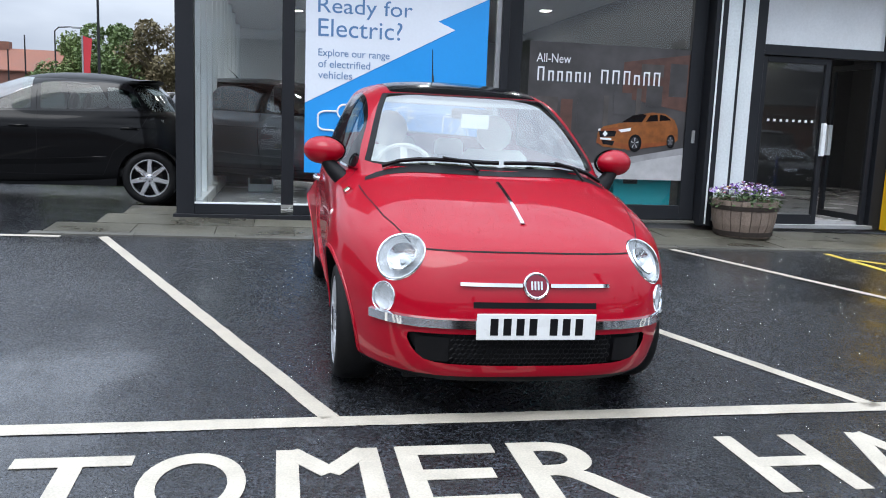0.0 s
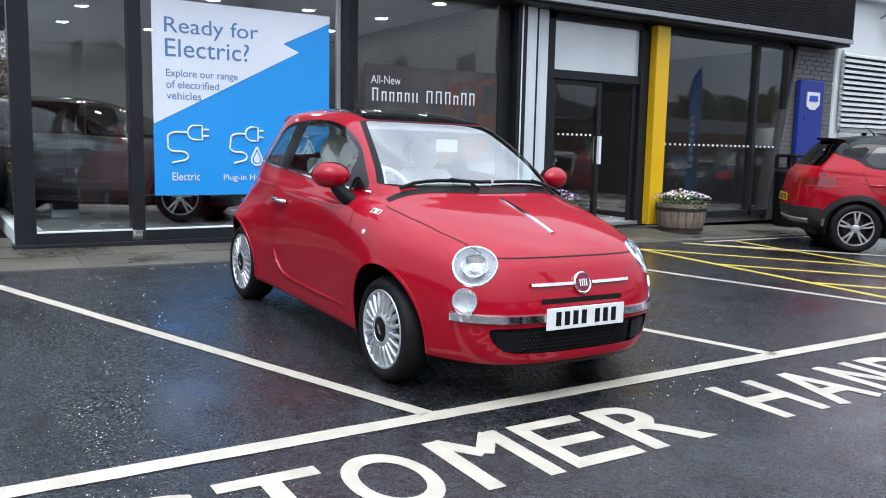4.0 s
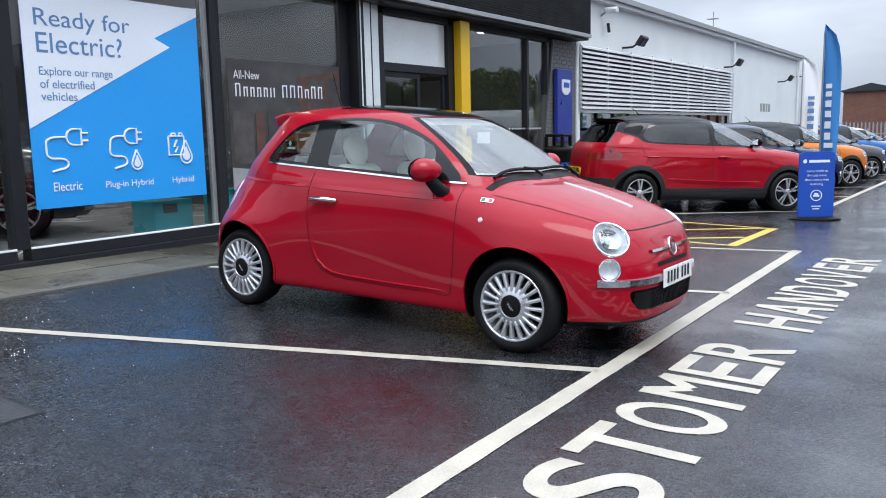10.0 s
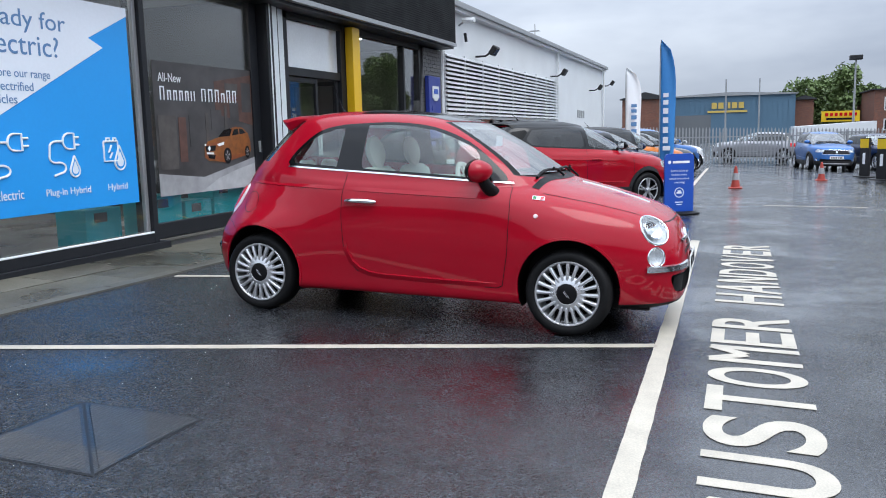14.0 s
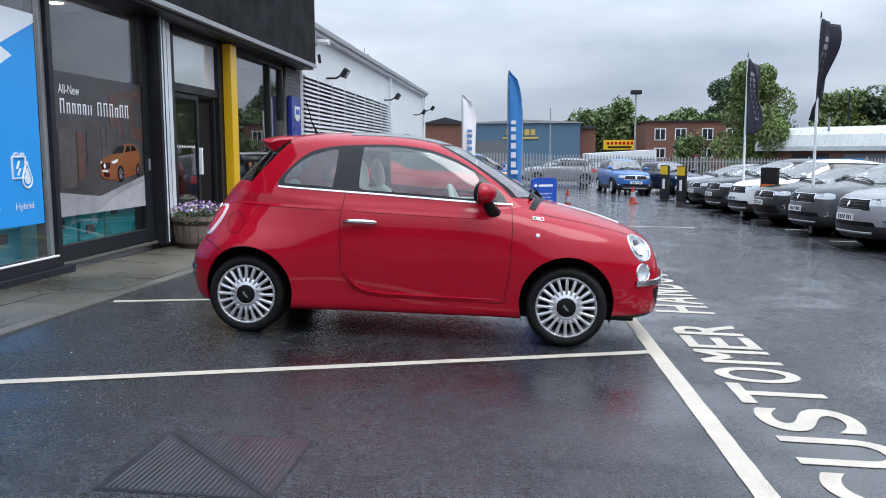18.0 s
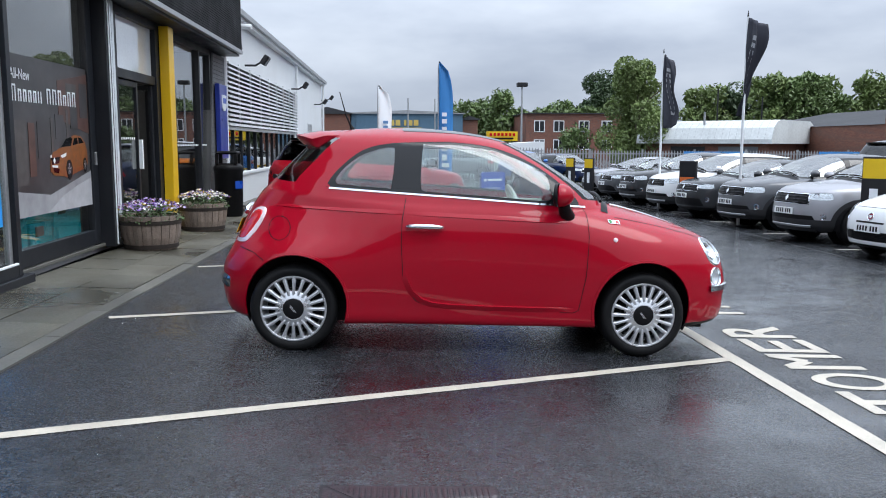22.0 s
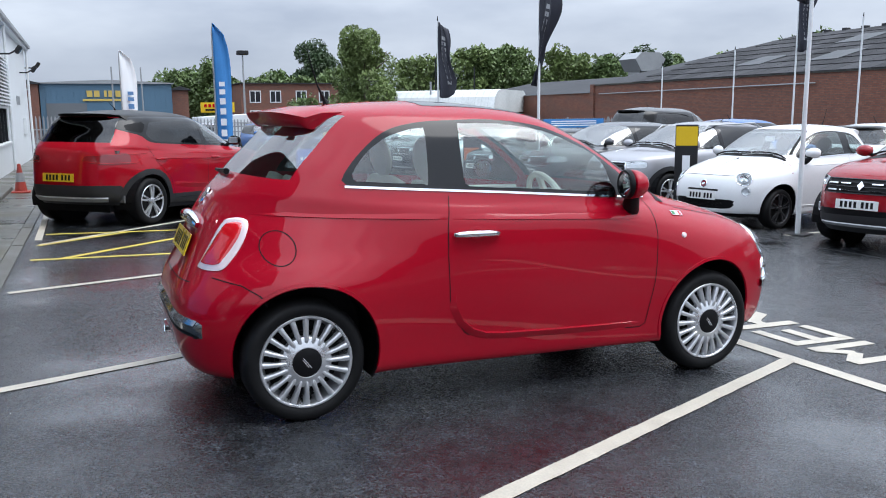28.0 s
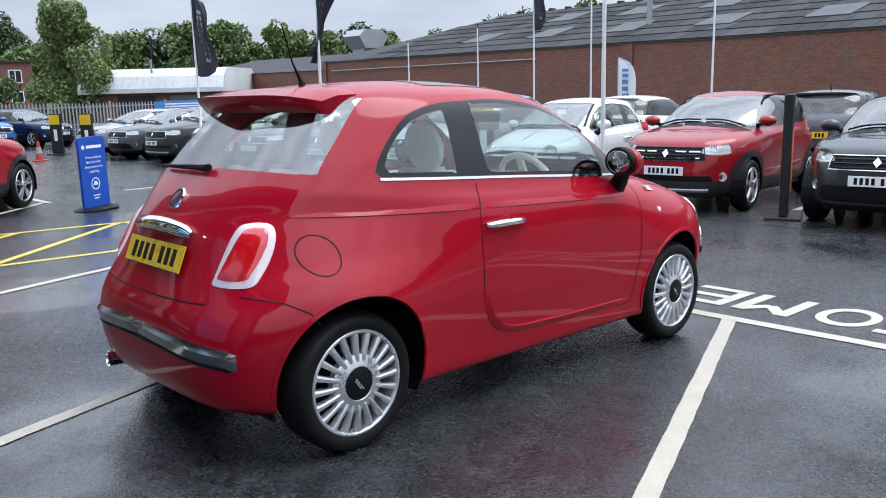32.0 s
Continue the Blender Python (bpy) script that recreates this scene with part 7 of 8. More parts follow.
for i in range(14):
    z = 1.86 + i * .097
    part("slat", prism([(8.98, z), (9.06, z + .035), (9.06, z + .072), (8.98, z + .038)], 11.6, "x", 12.35), WHITEMETAL, louvre)
for i in range(9):
    x = 12.40 + i * 1.44
    bar("louvre_post", louvre, x, x + .05, 9.05, 9.09, 1.82, 3.24, mat=WHITEMETAL)
bar("louvre_backing", louvre, 12.45, 24.0, 9.14, 9.18, 1.84, 3.2, mat=DARKMETAL)
wwin = tagged(new("window_5"), "strip of dark-framed workshop windows under the louvres", "window", kind="structure")
for i in range(13):
    x = 12.45 + i * .95
    bar("window_frame", wwin, x, x + .045, 9.12, 9.22, .84, 1.78, mat=FRAME)
    if i < 12:
        pane("window_pane", x + .045, x + .95, 9.16, .86, 1.78, wwin, GLASS_OFFICE)
bar("window_head", wwin, 12.45, 23.9, 9.04, 9.22, 1.78, 1.85, mat=WHITEMETAL)
bar("window_sill", wwin, 12.45, 23.9, 9.02, 9.22, .78, .84, mat=WHITEMETAL)
tagged(finish("wall_workshop_inner", boxes((12.5, 24, 12.6, 12.8, 0, 3.3)), WALL_IN), "pale inner wall of the workshop office", "wall", kind="structure")
tagged(finish("floor", boxes((12.45, 24, 9.35, 12.6, 0, .1)), FLOOR_IN), "grey office floor", "floor", kind="structure")
for x, z, s in ((14.8, 3.42, 1.0), (23.3, 3.42, .9), (30.9, 3.25, .8), (34.4, 3.6, .8)):
    fl = tagged(finish("floodlight", moved(boxes((-.17, .17, -.06, .06, -.12, .12), bevel=.02), pose(x, 8.62, z, 35)), DARKMETAL), "dark floodlight on a wall bracket", "floodlight")
    part("glass", moved(boxes((-.14, .14, -.066, -.06, -.09, .09)), pose(x, 8.62, z, 35)), MESHGLASS, fl)
    part("bracket", tube([(x, 8.68, z - .02), (x, 8.85, z - .12), (x, 9.1, z - .12)], .025, 6), DARKMETAL, fl)
cctv = tagged(finish("camera_housing", tube([(13.5, 8.7, 4.0), (13.55, 9.0, 4.02)], .06, 8), WHITEMETAL), "small white security camera on the wall", "security camera")
part("bracket", tube([(13.55, 8.95, 4.0), (13.55, 9.1, 3.9)], .02, 6), GALV, cctv)
tagged(finish("wall_lamp", tube([(13.7, 9.0, 3.75), (13.72, 8.98, 3.55)], .035, 6), DARKMETAL), "narrow dark lamp on the white wall", "lamp")
for x, h in ((26.5, 1.1), (28.0, .5), (25.9, .4)):
    an = tagged(finish("roof_aerial", tube([(x, 10.4, 4.3), (x, 10.4, 4.4 + h)], .016, 5), GALV), "thin metal aerial on the workshop roof", "aerial")
    for k in range(4):
        part("rod", tube([(x - .25 + .1 * k, 10.4 - .2, 4.35 + h * .8), (x - .25 + .1 * k, 10.4 + .2, 4.35 + h * .8)], .008, 4), GALV, an)
for i in range(4):
    tagged(finish("wall_letter", boxes((28.2 + i * .42, 28.45 + i * .42, 9.085, 9.1, 1.95, 2.25)), GALV), "small grey letter-sized bar on the wall", "wall sign", "bars on the workshop wall")
box_m = tagged(finish("meter_box", boxes((30.5, 31.1, 8.98, 9.1, .9, 1.5), bevel=.01), WHITEMETAL), "white meter box on the wall", "meter box")
part("box_door", boxes((30.54, 31.06, 8.972, 8.98, .94, 1.46)), WHITEMETAL, box_m)

# blue dealer sign on the pier, plain shapes
sign = tagged(finish("wall_sign", boxes((10.98, 11.66, 8.90, 8.99, 1.20, 2.62), bevel=.01), SIGN_NAVY), "blue wall sign with a pale plaque", "sign")
part("plaque", prism([(11.16, 2.18), (11.26, 2.12), (11.40, 2.12), (11.52, 2.20), (11.52, 2.42), (11.16, 2.42)], .02, "y", 8.882), WHITEMETAL, sign)
part("plaque_window", boxes((11.22, 11.46, 8.876, 8.884, 2.26, 2.36)), SIGN_BLUE, sign)


# ---------------------------------------------------------------- tubs, bins, boards, cones
def half_barrel(x, y, seed, blooms, label):
    rnd = random.Random(seed)
    z0 = pave_z(x, y)
    tub = empty("planter_tub", pose(x, y, z0), label, "planter", "half-barrel planters")
    prof = ((.295, 0), (.345, .16), (.36, .28), (.365, .42))
    nst = 20
    for i in range(nst):
        a0, a1 = 2 * math.pi * i / nst + .012, 2 * math.pi * (i + 1) / nst - .012
        bm = bmesh.new()
        cols = []
        for r, h in prof:
            cols.append([bm.verts.new((rr * math.cos(a), rr * math.sin(a), h)) for rr, a in ((r, a0), (r + .004, .5 * (a0 + a1)), (r, a1), (r - .03, a1), (r - .03, a0))])
        for p, q in zip(cols, cols[1:]):
            for k in range(5):
                bm.faces.new((p[k], p[(k + 1) % 5], q[(k + 1) % 5], q[k]))
        bm.faces.new(cols[-1])
        bm.faces.new(cols[0][::-1])
        part("stave", bm, WOODBARREL, tub)
    for z, r in ((.05, .325), (.34, .371)):
        part("hoop", lathe([(r - .012, z - .025), (r, z - .025), (r + .008, z + .025), (r - .006, z + .025)], 40), IRON, tub, "rusty iron hoop", smooth=True)
    part("soil", lathe([(.34, .37), (.2, .40), (0, .41)], 24), SOIL, tub, smooth=True)
    bm = bmesh.new()
    for i in range(520):
        a, r = rnd.uniform(0, 6.283), .40 * math.sqrt(rnd.random())
        h = .40 + (.17 - .5 * r * r) * rnd.random()
        c = Vector((r * math.cos(a), r * math.sin(a), h - (.06 if r > .35 else 0)))
        m = Matrix.Translation(c) @ Euler((rnd.uniform(-1, 1), rnd.uniform(-1, 1), rnd.uniform(0, 6.28))).to_matrix().to_4x4()
        s = rnd.uniform(.018, .035)
        vs = [bm.verts.new(m @ Vector(p)) for p in ((-s * .4, 0, 0), (0, -s, .006), (s * .4, 0, 0), (0, s, .006))]
        bm.faces.new(vs)
    tagged(part("foliage", bm, LEAF, tub), kind="stuff")
    for k, share in enumerate(blooms):
        bm = bmesh.new()
        for i in range(share):
            a, r = rnd.uniform(0, 6.283), .42 * math.sqrt(rnd.random())
            c = Vector((r * math.cos(a), r * math.sin(a), .47 + (.16 - .65 * r * r) * rnd.uniform(.55, 1.0)))
            rot = Euler((rnd.uniform(-.9, .9), rnd.uniform(-.9, .9), rnd.uniform(0, 6.28))).to_matrix()
            s = rnd.uniform(.014, .024)
            mid = bm.verts.new(c + rot @ Vector((0, 0, .006)))
            rim = [bm.verts.new(c + rot @ Vector((s * (1.0 if j % 2 else .62) * math.cos(j * .628), s * (1.0 if j % 2 else .62) * math.sin(j * .628), 0))) for j in range(10)]
            for j in range(10):
                bm.faces.new((mid, rim[j], rim[(j + 1) % 10]))
        tagged(part("blossom", bm, FLOWER[k], tub), kind="stuff")
    return tub


half_barrel(5.30, 8.60, 11, (95, 110, 60, 8, 40), "oak half-barrel planter full of violet and white flowers")
half_barrel(7.78, 8.54, 12, (30, 40, 150, 45, 12), "oak half-barrel planter full of white and yellow flowers")

bin_ = empty("litter_bin", pose(10.60, 8.70, pave_z(10.60, 8.70)), "black plastic litter bin with a hooded top", "litter bin")
part("bin_body", lathe([(.0, 0), (.23, 0), (.25, .05), (.262, .84), (.272, .86), (.272, .91), (.262, .93), (.215, .975), (.19, .98)], 32), BLACK, bin_, smooth=True)
part("bin_hood", boxes((-.20, .20, -.20, .20, 1.15, 1.21), bevel=.025), BLACK, bin_)
for dx in (-.17, .17):
    for dy in (-.17, .17):
        part("hood_post", boxes((dx - .03, dx + .03, dy - .03, dy + .03, .96, 1.16), bevel=.008), BLACK, bin_)
part("bin_label", moved(boxes((-.09, .09, -.268, -.256, .52, .66)), pose(0, 0, 0, 0, 0, -35)), SIGN_BLUE, bin_)

step_ = tagged(finish("door_step", boxes((13.0, 15.5, 8.5, 9.06, .0, .16), bevel=.01), KERB), "low concrete step by the workshop door", "step")


def traffic_cone(x, y, z=None):
    c = empty("traffic_cone", pose(x, y, gz(x, y) if z is None else z), "orange traffic cone with a white sleeve", "traffic cone", "traffic cones")
    part("cone_base", boxes((-.17, .17, -.17, .17, 0, .04), bevel=.01), CONE, c)
    part("cone_body", lathe([(.115, .04), (.030, .56), (.0, .575)], 24), CONE, c, smooth=True)
    part("sleeve", lathe([(.092, .22), (.062, .40)], 24), GALV, c, "white reflective sleeve", smooth=True)


traffic_cone(14.8, 8.3, pave_z(14.8, 8.3))
traffic_cone(17.4, 3.0)
traffic_cone(22.7, .55)

aboard = empty("pavement_sign", Matrix.Translation((9.44, 3.86, gz(9.44, 3.86))) @ pose(0, 0, 0, 0, 0, -60), "upright blue pavement sign on a dark base", "pavement sign")
part("sign_base", lathe([(0, 0), (.30, 0), (.30, .025), (.22, .05), (0, .05)], 32), BLACK, aboard).matrix_basis = Matrix.Diagonal((1.25, .75, 1, 1))
panel = part("sign_panel", prism([(-.26, .05), (.26, .05), (.26, .96), (.245, 1.0), (.20, 1.02), (-.20, 1.02), (-.245, 1.0), (-.26, .96)], .04, "y", -.02), SIGN_BLUE, aboard, "blue panel")
for sgn in (-1, 1):
    turn = pose(0, sgn * .0215, 0, 90, 0, 0 if sgn < 0 else 180)
    for i, t in enumerate(("Come inside to", "find out more", "about worry-free", "motoring")):
        words(t, .05, WHITEINK, turn @ pose(0, .72 - i * .065, 0), "lettering", aboard, .0008, align="CENTER")
    part("brand_bar", moved(boxes((-.12, .18, .86, .90, 0, .001)), turn), WHITEINK, aboard)
    part("brand_dot", moved(lathe([(.03, 0), (0, .001)], 16), turn @ pose(-.18, .88, 0)), WHITEINK, aboard)
    part("sign_ring", moved(lathe([(.085, 0), (.085, .002), (.072, .002), (.072, 0)], 28), turn @ pose(0, .37, 0)), WHITEINK, aboard)
    part("ring_car", moved(boxes((-.045, .045, -.02, .01, 0, .002), (-.028, .028, .01, .035, 0, .002)), turn @ pose(0, .37, 0)), WHITEINK, aboard)
    for i in range(2):
        part("small_bar", moved(boxes((-.07 + .02 * i, .07 - .02 * i, .20 - .04 * i, .215 - .04 * i, 0, .001)), turn), WHITEINK, aboard)


def feather_flag(x, y, h, mat, ink, heading, label, width=.55):
    f = empty("feather_flag", pose(x, y, gz(x, y), 0, 0, heading), label, "feather flag", "feather flags")
    part("pole", tube([(0, 0, 0), (0, 0, h * .8), (.0, 0, h * .95), (.02, 0, h)], [.02, .016, .012, .008], 6), GALV, f)
    part("flag_base", boxes((-.25, .25, -.25, .25, 0, .05), bevel=.02), BLACK, f)
    bm = bmesh.new()
    rows = []
    for i in range(15):
        t = i / 14
        z = .35 * h * 0 + .32 + (h - .32) * t
        w0 = .012
        w1 = .03 + width * math.sqrt(max(0, 1 - max(0, (t - .66) / .34) ** 2)) * (.82 + .18 * t)
        rows.append([bm.verts.new((w0 + (w1 - w0) * j / 6, .05 * math.sin(j * .9 + t * 5) * j / 6, z)) for j in range(7)])
    for r, s in zip(rows, rows[1:]):
        for j in range(6):
            bm.faces.new((r[j], r[j + 1], s[j + 1], s[j]))
    cloth = part("flag_cloth", bm, mat, f, smooth=True)
    sol = cloth.modifiers.new("thickness", "SOLIDIFY")
    sol.thickness = .004
    z = 1.0
    for i, k in enumerate((.16, .22, .22, .20, .20, .16, .14)):
        for sy in (-.075, .075):
            part("letter_bar", boxes((width * .28, width * (.62 if i else .78), sy - .002, sy + .002, z, z + k * .62)), ink, f)
        z += k
    return f


feather_flag(14.0, 4.60, 3.40, FLAG_BLUE, WHITEINK, 262, "tall blue feather flag with white lettering bars", .33)
feather_flag(20.0, 6.12, 3.3, WHITEINK, INK, 300, "tall white feather flag with blue lettering bars", .50)
feather_flag(12.6, -13.0, 2.6, WHITEINK, INK, 200, "white feather flag with blue lettering bars")


def flagpole(x, y, h, heading, label, drop=1.85, fly=(.45, .40, .36), cloth=True, seed=1):
    """A pole with a limp flag; fly: how far the cloth reaches from the pole at its head, middle and foot."""
    f = empty("flagpole", pose(x, y, gz(x, y), 0, 0, heading), label, "flagpole", "forecourt flagpoles")
    part("pole", tube([(0, 0, 0), (0, 0, h)], [.035, .022], 10), WHITEMETAL, f, "white pole", smooth=True)
    part("pole_base", boxes((-.15, .15, -.15, .15, 0, .02), bevel=.004), DARKMETAL, f)
    part("finial", tube([(0, 0, h), (0, 0, h + .12)], [.02, .006], 6), DARKMETAL, f)
    if cloth:
        rnd = random.Random(seed)
        ph = rnd.uniform(0, 6)

        def at(t, c):
            reach = float(np.interp(t, (0, .5, 1), fly)) * (1 + .16 * math.sin(9 * t + ph))
            fold = .085 * math.sin(7.5 * c + 3.0 * t + ph) * c + .03 * math.sin(15 * c - 5 * t)
            hem = .16 * c * (1.25 - t) + (.10 * math.sin(3 * c + ph) if t > .95 else 0)
            return Vector((reach * c + .02, fold, h - .02 - drop * t - hem))
        bm = bmesh.new()
        rows = [[bm.verts.new(at(i / 24, j / 12)) for j in range(13)] for i in range(25)]
        for r, s in zip(rows, rows[1:]):
            for j in range(12):
                bm.faces.new((r[j], r[j + 1], s[j + 1], s[j]))
        fc = part("flag_cloth", bm, FLAG_DARK, f, "charcoal flag", smooth=True)
        sol = fc.modifiers.new("thickness", "SOLIDIFY")
        sol.thickness = .003
        for i in range(9):
            t0, t1 = .16 + i * .08, .21 + i * .08
            for side in (.006, -.006):
                bm = bmesh.new()
                bm.faces.new([bm.verts.new(at(t, c) + Vector((0, side, 0))) for t, c in ((t0, .42), (t0, .62), (t1, .62), (t1, .42))])
                part("letter_bar", bm, GALV, f)
    return f


flagpole(16.9, -1.55, 4.15, 215, "white flagpole with a charcoal flag", fly=(.22, .44, .58), seed=1)
flagpole(11.65, -1.55, 4.25, 192, "white flagpole with a drooping charcoal flag", fly=(.58, .24, -.18), seed=2)
flagpole(4.80, -1.58, 4.95, 20, "white flagpole with a charcoal flag beside a white car", fly=(.36, .30, .34), seed=3)
for x, y, h, c in ((18.5, -13, 3.9, False), (16.0, -13.1, 5.6, True), (13.6, -13, 4.4, False), (9.5, -13, 5.4, False), (3.0, -13, 5.0, True), (22.0, -12.8, 3.6, False)):
    flagpole(x, y, h, 200, "thin pale flagpole along the brick wall", cloth=c, seed=int(x * 10))


def totem(x, y, heading, h, top, label, width=.46, low=None):
    t = empty("sign_totem", pose(x, y, gz(x, y), 0, 0, heading), label, "sign totem", "forecourt totems")
    part("totem_body", boxes((-width / 2, width / 2, -.05, .05, .04, h), bevel=.01), DARKMETAL, t)
    part("totem_base", boxes((-width / 2 - .12, width / 2 + .12, -.20, .20, 0, .04), bevel=.008), DARKMETAL, t)
    for sy in (-1, 1):
        part("totem_panel", boxes((-width * .47, width * .47, sy * .052 - .002, sy * .052 + .002, h - .34, h - .03)), top, t)
        part("lettering_bar", boxes((-.06, .06, sy * .052 - .002, sy * .052 + .002, .45, h - .50)), WHITEINK if not low else low, t)
    return t


totem(7.55, -1.97, 50, 1.47, SIGN_YELLOW, "black sign totem with a yellow square", .36)
tt = totem(2.13, -1.57, 112, 1.46, DARKMETAL, "black and orange sign totem", low=ORANGE)
part("orange_panel", boxes((-.18, .18, .053, .058, .30, 1.05), (-.18, .18, -.058, -.053, .30, 1.05)), ORANGE, tt)
tb = totem(15.25, -1.75, 40, 1.32, DARKMETAL, "black sign totem with an orange panel", low=ORANGE)
part("orange_panel", boxes((-.20, .20, .053, .058, .62, .92), (-.20, .20, -.058, -.053, .62, .92)), ORANGE, tb)
totem(26.0, -1.05, 35, 1.32, SIGN_YELLOW, "black charging post with a yellow top", .40)
totem(23.9, -1.28, 35, 1.32, SIGN_YELLOW, "black charging post with a yellow top", .40)

# square service cover, split along its diagonal
cover = tagged(finish("manhole_cover", laid([(-2.58, 5.16), (-1.90, 5.16), (-1.90, 5.85), (-2.58, 5.85)], .0015), FRAME), "square ribbed service cover set flush in the asphalt", "manhole cover")
COVER = material("worn_cover", (.010, .012, .016), .42, .0, .5, 9, 110, .8, coat=.5)
part("cover_plate", laid([(-2.562, 5.170), (-1.910, 5.170), (-1.910, 5.829)], .0035), COVER, cover)
part("cover_plate", laid([(-2.570, 5.179), (-1.921, 5.838), (-2.570, 5.838)], .0035), COVER, cover)
for half in (0, 1):
    vv, ff = [], []
    for i in range(28):
        y = 5.19 + i * .0226
        xd = -2.555 + (y - 5.18) * .985
        x0, x1 = (xd + .035, -1.925) if half == 0 else (-2.555, xd - .035)
        if x1 - x0 < .02:
            continue
        k = len(vv)
        for x, q, up in ((x0, y, .0035), (x1, y, .0035), (x1, y + .004, .0062), (x0, y + .004, .0062), (x0, y + .008, .0062), (x1, y + .008, .0062), (x1, y + .012, .0035), (x0, y + .012, .0035)):
            vv.append((x, q, ground_z(x, q) + up))
        ff += [(k, k + 1, k + 2, k + 3), (k + 3, k + 2, k + 5, k + 4), (k + 4, k + 5, k + 6, k + 7)]
    me = bpy.data.meshes.new("cover_rib")
    me.from_pydata(vv, [], ff)
    me.materials.append(COVER)
    ob = new("cover_rib", me)
    ob.parent = cover
    tagged(ob, kind="stuff")
tagged(stripe(-4, -.62, 20, -1.25, .035, DARKMETAL, "narrow dark drain slot across the lane", .003), category="drain slot")


# ---------------------------------------------------------------- fence, far buildings
fence = tagged(new("fence"), "grey steel palisade fence across the end of the yard", "fence")
zb = gz(37, 0)
pale_mesh = None
for i in range(260):
    y = 9.3 - i * .155
    if pale_mesh is None:
        first = part("pale", prism([(-.034, 0), (.034, 0), (.034, 1.60), (0, 1.70), (-.034, 1.60)], .012, "x", 0), GALV, fence)
        pale_mesh, ob = first.data, first
    else:
        ob = new("pale", pale_mesh)
        ob.parent = fence
    ob.matrix_basis = pose(37, y, gz(37, y) + .03)
for z in (.35, 1.35):
    part("fence_rail", boxes((37.012, 37.05, -31, 9.4, zb + z, zb + z + .05)), GALV, fence)
for i in range(15):
    part("fence_post", boxes((37.05, 37.13, 9.3 - i * 2.75, 9.38 - i * 2.75, zb - .2, zb + 1.6)), GALV, fence)
for y0, y1 in ((-12.5, -9.3), (-20.5, -16.5)):
    bnr = tagged(finish("fence_banner", boxes((36.95, 36.965, y0, y1, zb + 1.0, zb + 1.5)), FLAG_BLUE), "blue printed banner tied to the fence", "banner")
    for i in range(3):
        part("lettering_bar", boxes((36.944, 36.95, y0 + .5, y1 - .5, zb + 1.1 + i * .12, zb + 1.16 + i * .12)), WHITEINK, bnr)


def far_block(name, label, x0, x1, y0, y1, z0, z1, wall, roof_m, ridge=0.0):
    b = empty(name, Matrix(), label, "building")
    part("wall", boxes((x0, x1, y0, y1, z0, z1)), wall, b)
    ym = .5 * (y0 + y1)
    part("roof", prism([(y0 - .3, z1), (y1 + .3, z1), (y1 + .3, z1 + .12), (ym, z1 + .12 + ridge), (y0 - .3, z1 + .12)], x1 - x0 + .6, "x", x0 - .3), roof_m, b)
    return b


def face_window(b, x, y0, y1, z0, z1, glass_m=MESHGLASS, frame_m=WHITEMETAL):
    w = part("window", boxes((x - .06, x + .02, y0, y1, z0, z1)), frame_m, b)
    part("pane", boxes((x - .08, x - .05, y0 + .12, .5 * (y0 + y1) - .06, z0 + .12, z1 - .12)), glass_m, w)
    part("pane", boxes((x - .08, x - .05, .5 * (y0 + y1) + .06, y1 - .12, z0 + .12, z1 - .12)), glass_m, w)


blue = far_block("industrial_unit", "blue sheet-clad industrial unit with a grey shutter", 105, 128, -3.2, 11.6, -.6, 5.3, SHEET_BLUE, GALV, .35)
part("shutter", boxes((104.9, 105.02, 6.6, 11.0, -.4, 3.0)), SHUTTER, blue)
for i in range(24):
    part("sheet_rib", boxes((104.93, 105.0, -3.1 + i * .61, -3.04 + i * .61, 1.6, 5.3)), SHEET_BLUE, blue)
for i, w in enumerate((.62, .62, .3, .62, .62)):
    part("letter_bar", boxes((104.86, 104.94, 2.7 + i * .8, 2.7 + i * .8 + w, 3.75, 4.5)), GOLD, blue)
part("letter_bar", boxes((104.86, 104.94, 2.3, 7.0, 3.25, 3.5)), GOLD, blue)
far_block("brick_annex", "red brick end of the industrial unit", 104, 126, 11.7, 17.5, -.6, 5.2, BRICK_R, ROOF_G, .8)
far_block("brick_annex", "red brick gable beside the blue unit", 107, 128, -5.4, -3.3, -.6, 4.6, BRICK_R, ROOF_G, .4)
bb = far_block("brick_building", "two-storey red brick building with a flat roof", 108, 124, -25.5, -12.2, -.6, 5.5, BRICK_R, ROOF_G, 0)
for y in (-24.2, -21.0, -17.5, -14.8):
    face_window(bb, 108, y, y + 1.5, 3.0, 4.6)
    face_window(bb, 108, y, y + 1.5, .6, 2.0)
ys = tagged(finish("sign_board", boxes((94.8, 95, -9.1, -5.3, 1.75, 2.9)), SIGN_YELLOW), "yellow sign board with dark lettering bars", "sign board")
for i in range(7):
    part("letter_bar", boxes((94.75, 94.8, -8.8 + i * .47, -8.5 + i * .47, 2.35, 2.7)), LAMP_RED, ys)
part("letter_bar", boxes((94.75, 94.8, -8.6, -5.8, 1.95, 2.15)), BLACK, ys)
for y in (-8.8, -5.6):
    part("sign_post", boxes((94.95, 95.1, y, y + .12, -.6, 1.8)), DARKMETAL, ys)
wc = tagged(finish("container", prism([(-5.6, -.5), (-.6, -.5), (-.6, 1.35), (-5.6, 1.62)], 6, "x", 57), WHITEMETAL), "white site container behind the fence", "container")
part("container_rib", boxes((56.94, 57.0, -5.5, -.7, .3, .36), (56.94, 57.0, -5.5, -.7, .9, .96)), GALV, wc)

